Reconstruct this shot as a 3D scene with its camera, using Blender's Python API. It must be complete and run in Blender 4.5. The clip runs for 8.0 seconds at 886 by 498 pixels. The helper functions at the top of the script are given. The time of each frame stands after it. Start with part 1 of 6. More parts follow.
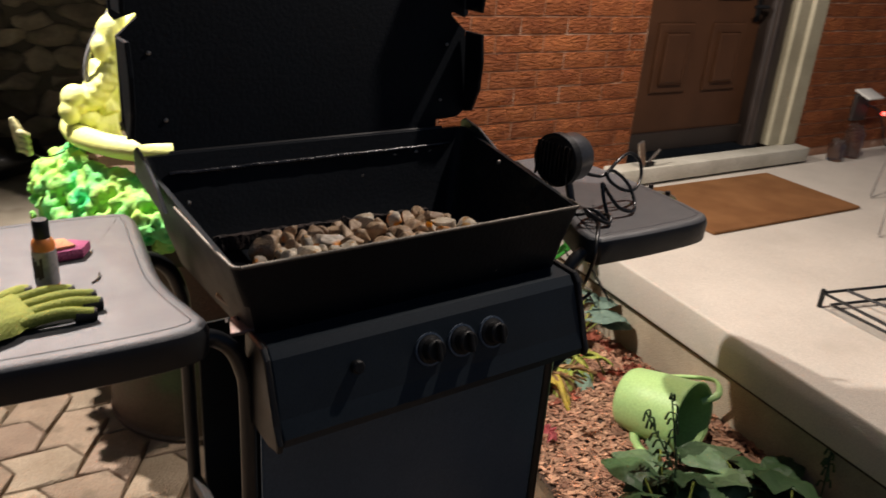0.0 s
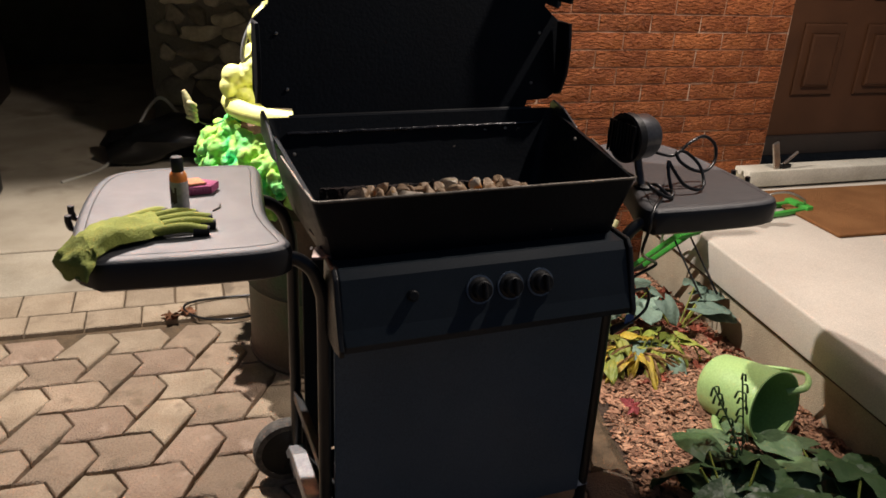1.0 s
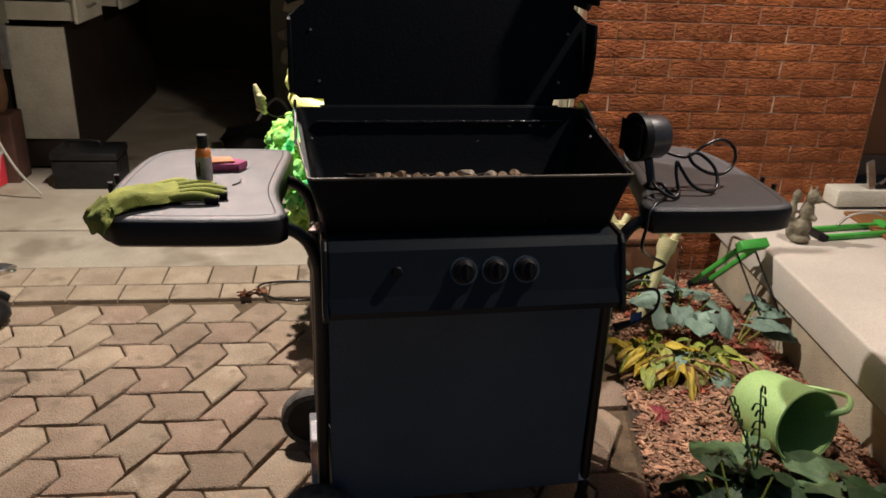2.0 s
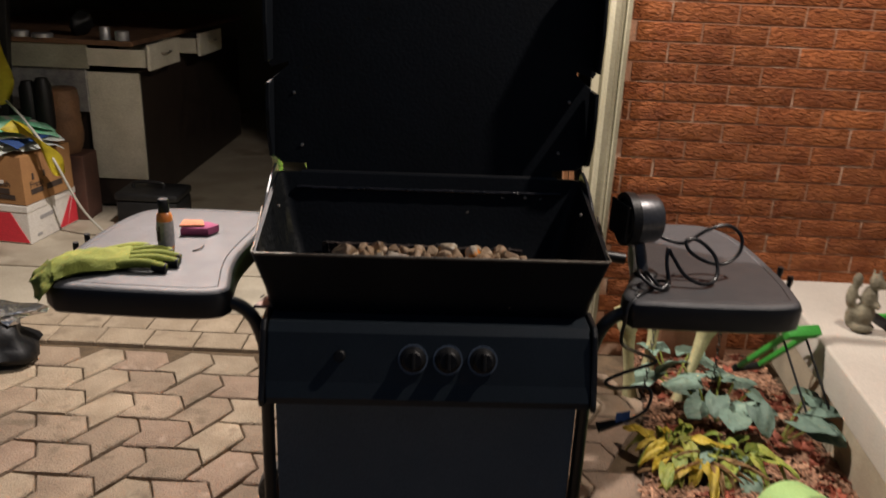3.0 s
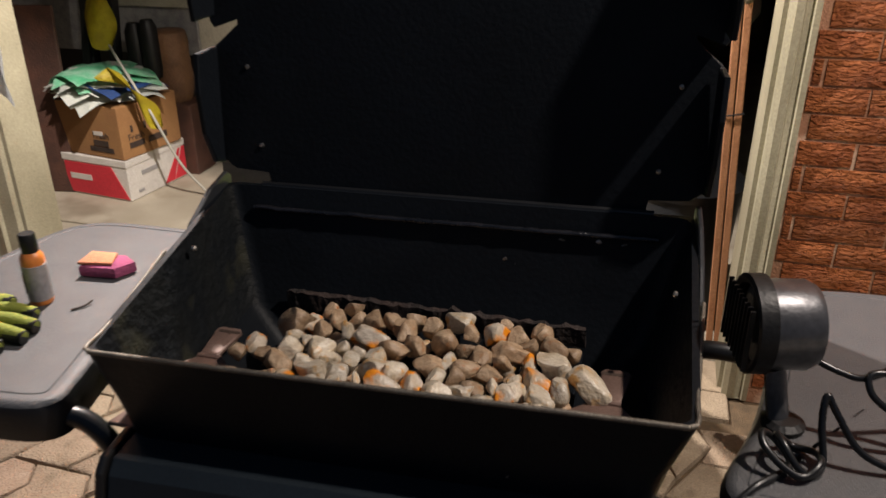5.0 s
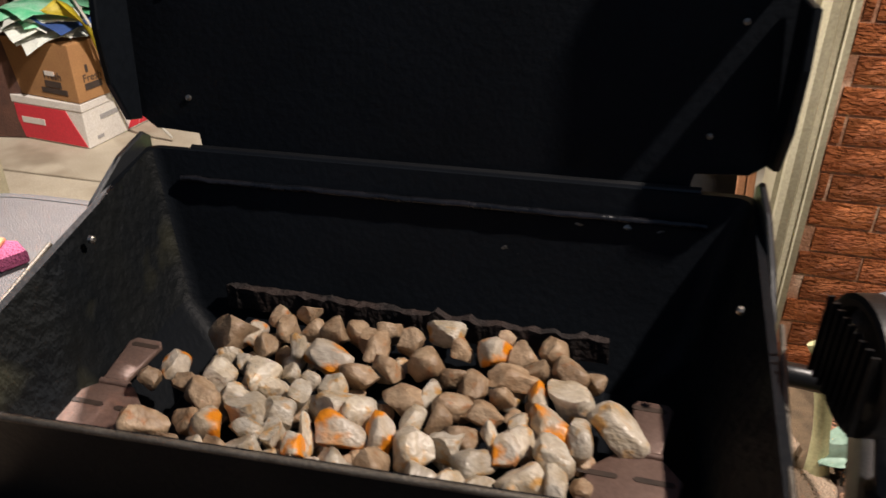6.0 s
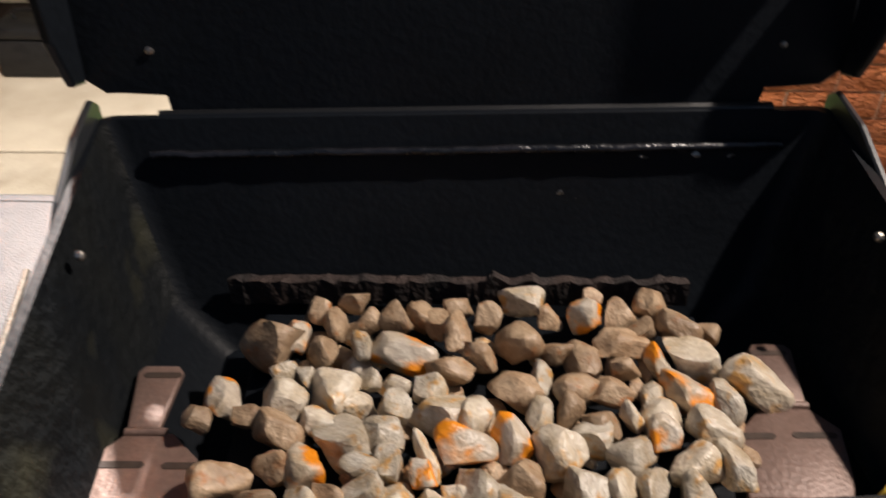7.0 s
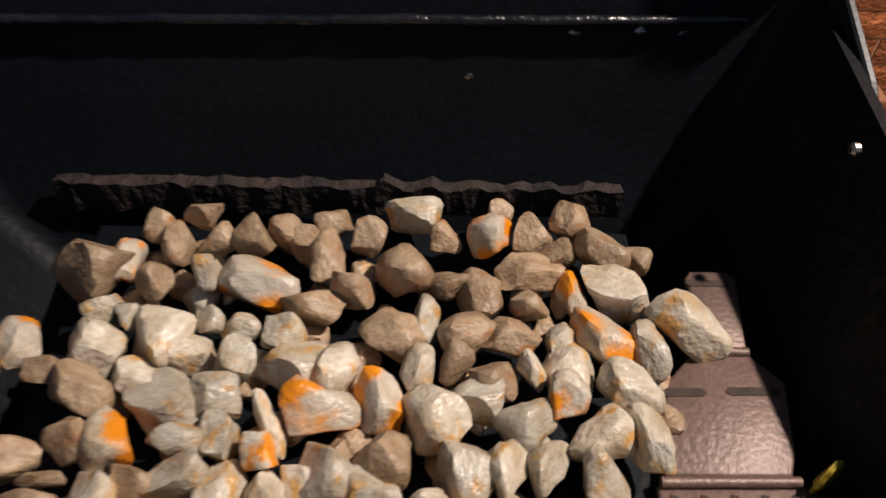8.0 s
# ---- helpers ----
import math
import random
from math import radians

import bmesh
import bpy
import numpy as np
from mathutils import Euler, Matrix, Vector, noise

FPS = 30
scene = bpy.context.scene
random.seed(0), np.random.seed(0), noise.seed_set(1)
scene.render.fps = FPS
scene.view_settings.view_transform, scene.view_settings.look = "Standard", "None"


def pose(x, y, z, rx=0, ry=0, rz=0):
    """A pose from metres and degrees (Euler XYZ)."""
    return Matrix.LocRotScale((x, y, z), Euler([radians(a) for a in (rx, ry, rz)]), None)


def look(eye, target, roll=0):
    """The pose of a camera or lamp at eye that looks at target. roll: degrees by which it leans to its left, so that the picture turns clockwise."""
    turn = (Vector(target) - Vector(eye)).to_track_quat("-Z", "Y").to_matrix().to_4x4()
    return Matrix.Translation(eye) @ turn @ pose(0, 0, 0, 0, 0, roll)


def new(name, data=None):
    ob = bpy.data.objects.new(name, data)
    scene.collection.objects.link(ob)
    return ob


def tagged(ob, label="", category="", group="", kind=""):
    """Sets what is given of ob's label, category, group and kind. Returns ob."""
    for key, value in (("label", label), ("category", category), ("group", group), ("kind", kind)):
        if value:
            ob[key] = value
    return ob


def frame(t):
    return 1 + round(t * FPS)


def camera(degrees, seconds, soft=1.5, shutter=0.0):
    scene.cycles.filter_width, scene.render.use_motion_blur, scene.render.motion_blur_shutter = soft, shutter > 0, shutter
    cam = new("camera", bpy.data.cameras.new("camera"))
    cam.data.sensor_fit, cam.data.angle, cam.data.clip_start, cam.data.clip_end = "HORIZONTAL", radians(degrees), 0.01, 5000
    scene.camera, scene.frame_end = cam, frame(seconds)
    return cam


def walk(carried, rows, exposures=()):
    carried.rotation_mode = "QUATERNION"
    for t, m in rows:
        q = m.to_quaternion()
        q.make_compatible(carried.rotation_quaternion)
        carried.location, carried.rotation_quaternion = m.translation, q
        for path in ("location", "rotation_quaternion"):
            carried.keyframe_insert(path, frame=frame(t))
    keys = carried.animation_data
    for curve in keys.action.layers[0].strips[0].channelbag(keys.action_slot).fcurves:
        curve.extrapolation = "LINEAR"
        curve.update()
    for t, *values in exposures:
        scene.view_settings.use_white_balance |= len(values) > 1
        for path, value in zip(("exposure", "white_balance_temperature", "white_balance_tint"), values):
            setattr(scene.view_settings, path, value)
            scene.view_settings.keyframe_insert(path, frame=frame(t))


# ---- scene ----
cam = camera(58.7, 8.0, 1.6, 0.4)
PATH = [
    (0, (0.074, 0.029, 1.513), (1.071, 1.579, 0.737), 4.4),
    (0.5, (0.166, -0.139, 1.507), (0.894, 1.548, 0.717), 3.0),
    (1, (0.176, -0.301, 1.514), (0.778, 1.437, 0.728), 3.1),
    (1.5, (0.237, -0.453, 1.515), (0.758, 1.315, 0.738), 3.6),
    (1.7, (0.337, -0.492, 1.5), (0.735, 1.307, 0.723), 3.3),
    (2.8, (0.733, -0.435, 1.534), (0.804, 1.436, 0.831), 2.1),
    (3, (0.806, -0.353, 1.551), (0.795, 1.527, 0.87), 2.5),
    (3.5, (0.967, -0.227, 1.563), (0.8, 1.655, 0.906), 1.6),
    (4, (1.159, -0.096, 1.56), (0.743, 1.748, 0.908), 1.4),
    (4.5, (1.155, 0.166, 1.522), (0.626, 1.949, 0.786), 0.5),
    (4.7, (1.105, 0.294, 1.524), (0.597, 2.061, 0.737), 0.1),
    (5.8, (1.026, 0.706, 1.452), (0.596, 2.401, 0.482), 0.0),
    (6, (0.995, 0.743, 1.441), (0.564, 2.426, 0.451), 0.2),
    (6.5, (0.83, 0.823, 1.428), (0.543, 2.506, 0.385), -1.1),
    (7, (0.715, 0.859, 1.41), (0.734, 2.479, 0.236), 0.8),
    (7.5, (0.731, 0.912, 1.381), (0.876, 2.417, 0.071), 3.3),
    (8, (0.798, 1.012, 1.345), (0.897, 2.395, -0.097), 3.8),
]

walk(cam, [(t, look(eye, target, roll)) for t, eye, target, roll in PATH],
     [(0, 0.0), (1.5, -0.12), (3.0, -0.25), (4.0, -0.05), (4.7, -0.05), (5.8, 0.42), (6.5, 0.42), (7.0, 0.64), (8.0, 0.64)])

# ---- light: night, a flood lamp over the garage opening and a porch lamp by the door ----
world = bpy.data.worlds.new("night")
scene.world = world
world.use_nodes = True
back = world.node_tree.nodes["Background"]
back.inputs["Color"].default_value = (0.35, 0.5, 0.8, 1)
back.inputs["Strength"].default_value = 0.12


def lamp(name, kind, place, watts, colour, size, target=None, spread=None):
    data = bpy.data.lights.new(name, kind)
    data.energy, data.color = watts, colour
    if kind == "AREA":
        data.shape, data.size = "DISK", size
    else:
        data.shadow_soft_size = size
    if kind == "SPOT":
        data.spot_size, data.spot_blend = radians(spread), 0.6
    ob = new(name, data)
    ob.matrix_world = look(place, target) if target else pose(*place)
    return ob


lamp("garage_flood_light", "POINT", (0.02, 2.53, 2.5), 420, (1.0, 0.905, 0.85), 0.025)
lamp("porch_light", "POINT", (2.12, 1.5, 2.8), 195, (1.0, 0.87, 0.775), 0.03)


# ---- materials ----
def surface(name, c1, c2, scale=8.0, rough=0.6, metal=0.0, bump=0.15, fine=120.0, vary=0.0, coat=0.0, spec=0.5, blotch=None, blotch_at=0.62, blotch_scale=4.0, island=False):
    """Two-scale noise between two colours, fine relief, optional blotches and a tint that varies from piece to piece."""
    m = bpy.data.materials.new(name)
    m.use_nodes = True
    n, l = m.node_tree.nodes, m.node_tree.links
    b = n["Principled BSDF"]
    b.inputs["Metallic"].default_value = metal
    b.inputs["Coat Weight"].default_value = coat
    b.inputs["Specular IOR Level"].default_value = spec
    co = n.new("ShaderNodeTexCoord")
    info = n.new("ShaderNodeObjectInfo")
    add = n.new("ShaderNodeVectorMath")
    add.operation = "MULTIPLY_ADD"
    l.new(info.outputs["Random"], add.inputs[0])
    add.inputs[1].default_value = (37.0, 53.0, 71.0)
    l.new(co.outputs["Object"], add.inputs[2])
    big, small = n.new("ShaderNodeTexNoise"), n.new("ShaderNodeTexNoise")
    big.inputs["Scale"].default_value, small.inputs["Scale"].default_value = scale, fine
    big.inputs["Detail"].default_value, small.inputs["Detail"].default_value = 6.0, 3.0
    for t in (big, small):
        l.new(add.outputs[0], t.inputs["Vector"])
    ramp = n.new("ShaderNodeMapRange")
    ramp.inputs["From Min"].default_value, ramp.inputs["From Max"].default_value = 0.35, 0.65
    l.new(big.outputs["Fac"], ramp.inputs["Value"])
    mix = n.new("ShaderNodeMix")
    mix.data_type = "RGBA"
    l.new(ramp.outputs[0], mix.inputs["Factor"])
    mix.inputs["A"].default_value, mix.inputs["B"].default_value = (*c1, 1), (*c2, 1)
    grain = n.new("ShaderNodeMix")
    grain.data_type, grain.blend_type = "RGBA", "OVERLAY"
    grain.inputs["Factor"].default_value = 0.35
    l.new(mix.outputs["Result"], grain.inputs["A"])
    l.new(small.outputs["Fac"], grain.inputs["B"])
    out = grain.outputs["Result"]
    if blotch:
        spots = n.new("ShaderNodeTexNoise")
        spots.inputs["Scale"].default_value, spots.inputs["Detail"].default_value = blotch_scale, 3.0
        l.new(add.outputs[0], spots.inputs["Vector"])
        cut = n.new("ShaderNodeMapRange")
        cut.inputs["From Min"].default_value, cut.inputs["From Max"].default_value = blotch_at, blotch_at + 0.11
        l.new(spots.outputs["Fac"], cut.inputs["Value"])
        patch = n.new("ShaderNodeMix")
        patch.data_type = "RGBA"
        l.new(cut.outputs[0], patch.inputs["Factor"])
        l.new(out, patch.inputs["A"])
        patch.inputs["B"].default_value = (*blotch, 1)
        out = patch.outputs["Result"]
    if vary:
        hsv = n.new("ShaderNodeHueSaturation")
        value = n.new("ShaderNodeMapRange")
        value.inputs["To Min"].default_value, value.inputs["To Max"].default_value = 1 - vary, 1 + vary
        source = info.outputs["Random"]
        if island:
            geo = n.new("ShaderNodeNewGeometry")
            source = geo.outputs["Random Per Island"]
        l.new(source, value.inputs["Value"])
        l.new(value.outputs[0], hsv.inputs["Value"])
        l.new(out, hsv.inputs["Color"])
        out = hsv.outputs["Color"]
    l.new(out, b.inputs["Base Color"])
    gloss = n.new("ShaderNodeMapRange")
    gloss.inputs["To Min"].default_value, gloss.inputs["To Max"].default_value = max(rough - 0.12, 0.05), min(rough + 0.12, 1)
    l.new(big.outputs["Fac"], gloss.inputs["Value"])
    l.new(gloss.outputs[0], b.inputs["Roughness"])
    if bump:
        relief = n.new("ShaderNodeBump")
        relief.inputs["Strength"].default_value, relief.inputs["Distance"].default_value = bump, 0.01
        l.new(small.outputs["Fac"], relief.inputs["Height"])
        l.new(relief.outputs[0], b.inputs["Normal"])
    return m


def brick_surface():
    """Rough red rug-faced brick: horizontal dragged grooves."""
    m = surface("brick_red", (0.39, 0.125, 0.04), (0.265, 0.076, 0.026), 9, 0.85, bump=0.0, fine=90, vary=0.22, spec=0.25)
    n, l = m.node_tree.nodes, m.node_tree.links
    co = next(x for x in n if x.bl_idname == "ShaderNodeTexCoord")
    geo = n.new("ShaderNodeNewGeometry")
    size = n.new("ShaderNodeMapping")
    size.inputs["Scale"].default_value = (36, 36, 105)
    l.new(geo.outputs["Position"], size.inputs["Vector"])
    drag = n.new("ShaderNodeTexNoise")
    drag.inputs["Scale"].default_value, drag.inputs["Detail"].default_value = 1.0, 3.0
    drag.inputs["Distortion"].default_value = 0.7
    l.new(size.outputs[0], drag.inputs["Vector"])
    relief = n.new("ShaderNodeBump")
    relief.inputs["Strength"].default_value, relief.inputs["Distance"].default_value = 1.0, 0.05
    l.new(drag.outputs["Fac"], relief.inputs["Height"])
    l.new(relief.outputs[0], n["Principled BSDF"].inputs["Normal"])
    return m


BRICK = brick_surface()
MORTAR = surface("mortar_grey", (0.42, 0.22, 0.13), (0.32, 0.155, 0.088), 12, 0.95, bump=0.5, fine=160, blotch=(0.64, 0.43, 0.30), blotch_at=0.55, blotch_scale=9)
PAVER = surface("paver_stone", (0.37, 0.275, 0.19), (0.28, 0.205, 0.14), 7, 0.85, bump=0.9, fine=170, vary=0.14, blotch=(0.22, 0.165, 0.11), blotch_at=0.58, blotch_scale=11)
PAVER_PINK = surface("pinkish_paver_stone", (0.36, 0.258, 0.182), (0.27, 0.19, 0.132), 8, 0.85, bump=0.9, fine=170, vary=0.14, blotch=(0.42, 0.31, 0.23), blotch_at=0.6, blotch_scale=13)
PAVER_PALE = surface("pale_paver_stone", (0.44, 0.345, 0.24), (0.34, 0.26, 0.175), 8, 0.85, bump=0.9, fine=170, vary=0.12, blotch=(0.25, 0.19, 0.13), blotch_at=0.6, blotch_scale=9)
JOINT = surface("joint_sand", (0.15, 0.10, 0.055), (0.09, 0.062, 0.035), 20, 0.95, bump=0.6, fine=220)
CONCRETE = surface("porch_concrete", (0.53, 0.48, 0.405), (0.455, 0.41, 0.345), 3, 0.85, bump=0.2, fine=260, blotch=(0.42, 0.375, 0.31), blotch_at=0.62, blotch_scale=3.5)
CONCRETE_OLD = surface("old_concrete", (0.43, 0.375, 0.285), (0.33, 0.28, 0.205), 3.5, 0.9, bump=0.35, fine=200, blotch=(0.25, 0.205, 0.145), blotch_at=0.6, blotch_scale=2.6)
SLAB_SIDE = surface("slab_side", (0.46, 0.39, 0.27), (0.33, 0.275, 0.19), 5, 0.9, bump=0.4, fine=190)
EARTH = surface("dark_earth", (0.075, 0.045, 0.028), (0.045, 0.028, 0.018), 14, 0.95, bump=0.9, fine=90)
BLACK_ENAMEL = surface("black_enamel", (0.022, 0.024, 0.027), (0.015, 0.017, 0.02), 10, 0.4, bump=0.05, fine=300, spec=0.35)
BLACK_SOOT = surface("sooty_steel", (0.006, 0.0078, 0.0105), (0.004, 0.0054, 0.0075), 7, 0.5, bump=0.1, fine=120, spec=0.14)
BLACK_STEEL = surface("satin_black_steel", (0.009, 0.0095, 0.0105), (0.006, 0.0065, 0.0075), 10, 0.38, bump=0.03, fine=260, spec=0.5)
CAST = surface("cast_aluminium_painted", (0.055, 0.05, 0.045), (0.03, 0.028, 0.026), 14, 0.5, bump=0.3, fine=240, spec=0.5)
RIM = surface("worn_rim", (0.2, 0.175, 0.14), (0.11, 0.095, 0.075), 30, 0.5, metal=0.4, bump=0.2, fine=260)
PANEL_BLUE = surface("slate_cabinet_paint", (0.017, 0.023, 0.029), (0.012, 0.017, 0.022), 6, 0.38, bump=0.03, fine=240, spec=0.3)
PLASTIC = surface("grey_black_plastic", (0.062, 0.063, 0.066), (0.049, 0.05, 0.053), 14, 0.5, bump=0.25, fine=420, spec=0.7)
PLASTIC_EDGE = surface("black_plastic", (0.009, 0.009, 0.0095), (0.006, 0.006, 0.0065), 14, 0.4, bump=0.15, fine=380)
CHROME = surface("dull_chrome", (0.5, 0.47, 0.42), (0.32, 0.29, 0.25), 20, 0.32, metal=0.9, bump=0.05)
GALV = surface("galvanised_steel", (0.42, 0.42, 0.42), (0.3, 0.3, 0.31), 22, 0.45, metal=0.6, bump=0.08)
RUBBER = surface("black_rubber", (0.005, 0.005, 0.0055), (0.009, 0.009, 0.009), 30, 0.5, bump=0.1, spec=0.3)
TYRE = surface("dusty_tyre", (0.11, 0.10, 0.085), (0.05, 0.046, 0.04), 40, 0.8, bump=0.4)
DOOR_BROWN = surface("brown_door_paint", (0.078, 0.034, 0.016), (0.062, 0.027, 0.0125), 5, 0.5, bump=0.08, fine=220, spec=0.25)
DOOR_FRAME = surface("dark_brown_frame", (0.02, 0.014, 0.011), (0.03, 0.02, 0.015), 8, 0.5)
CREAM = surface("cream_paint", (0.38, 0.345, 0.24), (0.29, 0.26, 0.175), 4, 0.6, bump=0.12, fine=140)
WHITE_OLD = surface("aged_white_paint", (0.55, 0.52, 0.43), (0.42, 0.39, 0.31), 5, 0.7, bump=0.12, fine=140)
# Dark colour stands in for the lack of light inside the garage.
GARAGE_WALL = surface("unlit_garage_block_wall", (0.12, 0.11, 0.085), (0.08, 0.073, 0.055), 3, 0.95, bump=0.5, fine=60)
MAT = surface("coir_mat", (0.33, 0.155, 0.062), (0.25, 0.115, 0.045), 6, 0.95, bump=1.0, fine=330, spec=0.1)
PLATE = surface("rusty_heat_plate", (0.21, 0.138, 0.112), (0.14, 0.088, 0.07), 10, 0.44, metal=0.2, bump=0.12, fine=220, blotch=(0.12, 0.07, 0.05), blotch_at=0.6, blotch_scale=14)


# ---- building helpers ----
def thing(name, place, label, category, group="", kind=""):
    ob = new(name)
    ob.matrix_basis = pose(*place)
    return tagged(ob, label, category, group, kind)


def world_of(ob):
    return world_of(ob.parent) @ ob.matrix_parent_inverse @ ob.matrix_basis if ob.parent else ob.matrix_basis.copy()


def part(name, bm, material, parent=None, label="", smooth=None):
    """One mesh object from a bmesh in world places, under its parent."""
    bmesh.ops.recalc_face_normals(bm, faces=bm.faces)
    me = bpy.data.meshes.new(name)
    bm.to_mesh(me)
    bm.free()
    me.materials.append(material)
    if smooth is not None:
        me.shade_smooth()
        me.set_sharp_from_angle(angle=radians(smooth))
    ob = new(name, me)
    if parent:
        ob.parent = parent
        ob.matrix_parent_inverse = world_of(parent).inverted()
    return tagged(ob, label)


def lone(name, bm, material, label, category, group="", kind="", smooth=None):
    """A thing that is one mesh; its origin goes to the middle of its base."""
    low = Vector((sum(v.co.x for v in bm.verts) / len(bm.verts), sum(v.co.y for v in bm.verts) / len(bm.verts), min(v.co.z for v in bm.verts)))
    bmesh.ops.translate(bm, verts=bm.verts, vec=-low)
    ob = part(name, bm, material, None, label, smooth)
    ob.matrix_basis = Matrix.Translation(low)
    return tagged(ob, label, category, group, kind)


def box(x0, x1, y0, y1, z0, z1, bevel=0.0, seg=2, bm=None, m=None):
    bm = bm or bmesh.new()
    made = bmesh.ops.create_cube(bm, size=1.0, matrix=Matrix.Translation(((x0 + x1) / 2, (y0 + y1) / 2, (z0 + z1) / 2)) @ Matrix.Diagonal((x1 - x0, y1 - y0, z1 - z0, 1)))
    verts = made["verts"]
    if bevel:
        edges = list({e for v in verts for e in v.link_edges})
        out = bmesh.ops.bevel(bm, geom=edges, offset=bevel, segments=seg, affect="EDGES", profile=0.5)
        verts = out["verts"] if len(out["verts"]) > 8 else verts
    if m is not None:
        bmesh.ops.transform(bm, matrix=m, verts=[v for v in bm.verts] if bevel else verts)
    return bm


def prism(points, z0, z1, bevel=0.0, seg=2, plane="xy", bm=None):
    """A flat outline pushed out from z0 to z1; plane 'xy', 'xz' (along y) or 'yz' (along x)."""
    bm = bm or bmesh.new()
    put = {"xy": lambda a, b, c: (a, b, c), "xz": lambda a, b, c: (a, c, b), "yz": lambda a, b, c: (c, a, b)}[plane]
    low = [bm.verts.new(put(a, b, z0)) for a, b in points]
    high = [bm.verts.new(put(a, b, z1)) for a, b in points]
    k = len(points)
    f0, f1 = bm.faces.new(low[::-1]), bm.faces.new(high)
    for i in range(k):
        bm.faces.new((low[i], low[(i + 1) % k], high[(i + 1) % k], high[i]))
    if bevel:
        bmesh.ops.bevel(bm, geom=list(f0.edges) + list(f1.edges), offset=bevel, segments=seg, affect="EDGES", profile=0.5)
    return bm


def lathe(profile, seg=28, m=None, bm=None):
    """A turned shape from (radius, height) pairs round z."""
    bm = bm or bmesh.new()
    rings = []
    for r, z in profile:
        if r < 1e-5:
            rings.append([bm.verts.new((0, 0, z))])
        else:
            rings.append([bm.verts.new((r * math.cos(2 * math.pi * i / seg), r * math.sin(2 * math.pi * i / seg), z)) for i in range(seg)])
    new_verts = [v for ring in rings for v in ring]
    for a, b in zip(rings, rings[1:]):
        for i in range(seg):
            j = (i + 1) % seg
            q = [a[i % len(a)], a[j % len(a)], b[j % len(b)], b[i % len(b)]]
            q = list(dict.fromkeys(q))
            if len(q) > 2:
                bm.faces.new(q)
    if m is not None:
        bmesh.ops.transform(bm, matrix=m, verts=new_verts)
    return bm


def smooth_line(points, steps=6):
    """Catmull-Rom points through the given ones."""
    p = [Vector(q) for q in points]
    p = [2 * p[0] - p[1]] + p + [2 * p[-1] - p[-2]]
    out = []
    for a, b, c, d in zip(p, p[1:], p[2:], p[3:]):
        for i in range(steps):
            t = i / steps
            out.append(0.5 * (2 * b + (c - a) * t + (2 * a - 5 * b + 4 * c - d) * t * t + (3 * b - a - 3 * c + d) * t ** 3))
    return out + [p[-2]]


def tube(points, radius, seg=8, bm=None, taper=None, flat=1.0):
    """A round bar along points."""
    bm = bm or bmesh.new()
    p = [Vector(q) for q in points]
    rings, side = [], None
    for i, q in enumerate(p):
        d = (p[min(i + 1, len(p) - 1)] - p[max(i - 1, 0)]).normalized()
        side = (side - d * side.dot(d)).normalized() if side and (side - d * side.dot(d)).length > 1e-4 else d.orthogonal().normalized()
        up = d.cross(side)
        r = radius * (taper(i / max(len(p) - 1, 1)) if taper else 1)
        rings.append([bm.verts.new(q + r * (math.cos(2 * math.pi * k / seg) * side + flat * math.sin(2 * math.pi * k / seg) * up)) for k in range(seg)])
    for a, b in zip(rings, rings[1:]):
        for k in range(seg):
            bm.faces.new((a[k], a[(k + 1) % seg], b[(k + 1) % seg], b[k]))
    bm.faces.new(rings[0][::-1])
    bm.faces.new(rings[-1])
    return bm


def moved(bm, m):
    bmesh.ops.transform(bm, matrix=m, verts=bm.verts)
    return bm


# ---- the large structure ----
W = 2.73          # face of the brick wall
PORCH = 0.37      # top of the porch slab


def bed_left(y):
    """Where the paving ends and the planting bed begins."""
    return 1.31 + 0.27 * max(0, min(1, (y - 1.1) / 1.2))


ground = lone("ground", box(-60, 60, -60, 60, -0.4, -0.022), JOINT, "dark sandy ground under the paving", "ground", kind="structure")


def wall(name, x0, x1, z0, z1):
    return lone(name, box(x0, x1, W, W + 0.22, z0, z1), MORTAR, "red rug-faced brick wall with pale mortar joints", "wall", kind="structure")


wall_middle = wall("wall_1", 1.455, 2.84, -0.02, 2.9)
wall_right = wall("wall_2", 4.13, 7.5, -0.02, 2.9)
wall_left = wall("wall_3", -4.5, -1.49, -0.02, 2.9)
wall_above_garage = wall("wall_4", -1.49, 1.455, 2.215, 2.9)
wall_above_door = wall("wall_5", 2.84, 4.13, 2.52, 2.9)

# apron and garage floor
apron = lone("garage_apron", box(-4, 2.2, 2.93, 3.385, -0.1, -0.002, 0.006), CONCRETE_OLD, "worn stained concrete apron at the garage opening", "apron", kind="structure")
garage_floor = lone("garage_floor", box(-4, 2.2, 3.392, 8.0, -0.1, 0.004, 0.006), CONCRETE_OLD, "stained concrete garage floor with a crack", "floor", kind="structure")
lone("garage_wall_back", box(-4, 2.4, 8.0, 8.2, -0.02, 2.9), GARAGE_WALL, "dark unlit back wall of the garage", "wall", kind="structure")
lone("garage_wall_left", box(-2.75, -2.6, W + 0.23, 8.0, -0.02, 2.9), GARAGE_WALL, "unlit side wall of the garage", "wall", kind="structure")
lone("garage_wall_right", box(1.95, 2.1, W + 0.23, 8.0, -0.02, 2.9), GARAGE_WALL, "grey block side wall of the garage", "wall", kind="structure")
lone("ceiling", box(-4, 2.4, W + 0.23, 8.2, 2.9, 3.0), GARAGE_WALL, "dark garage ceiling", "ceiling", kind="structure")


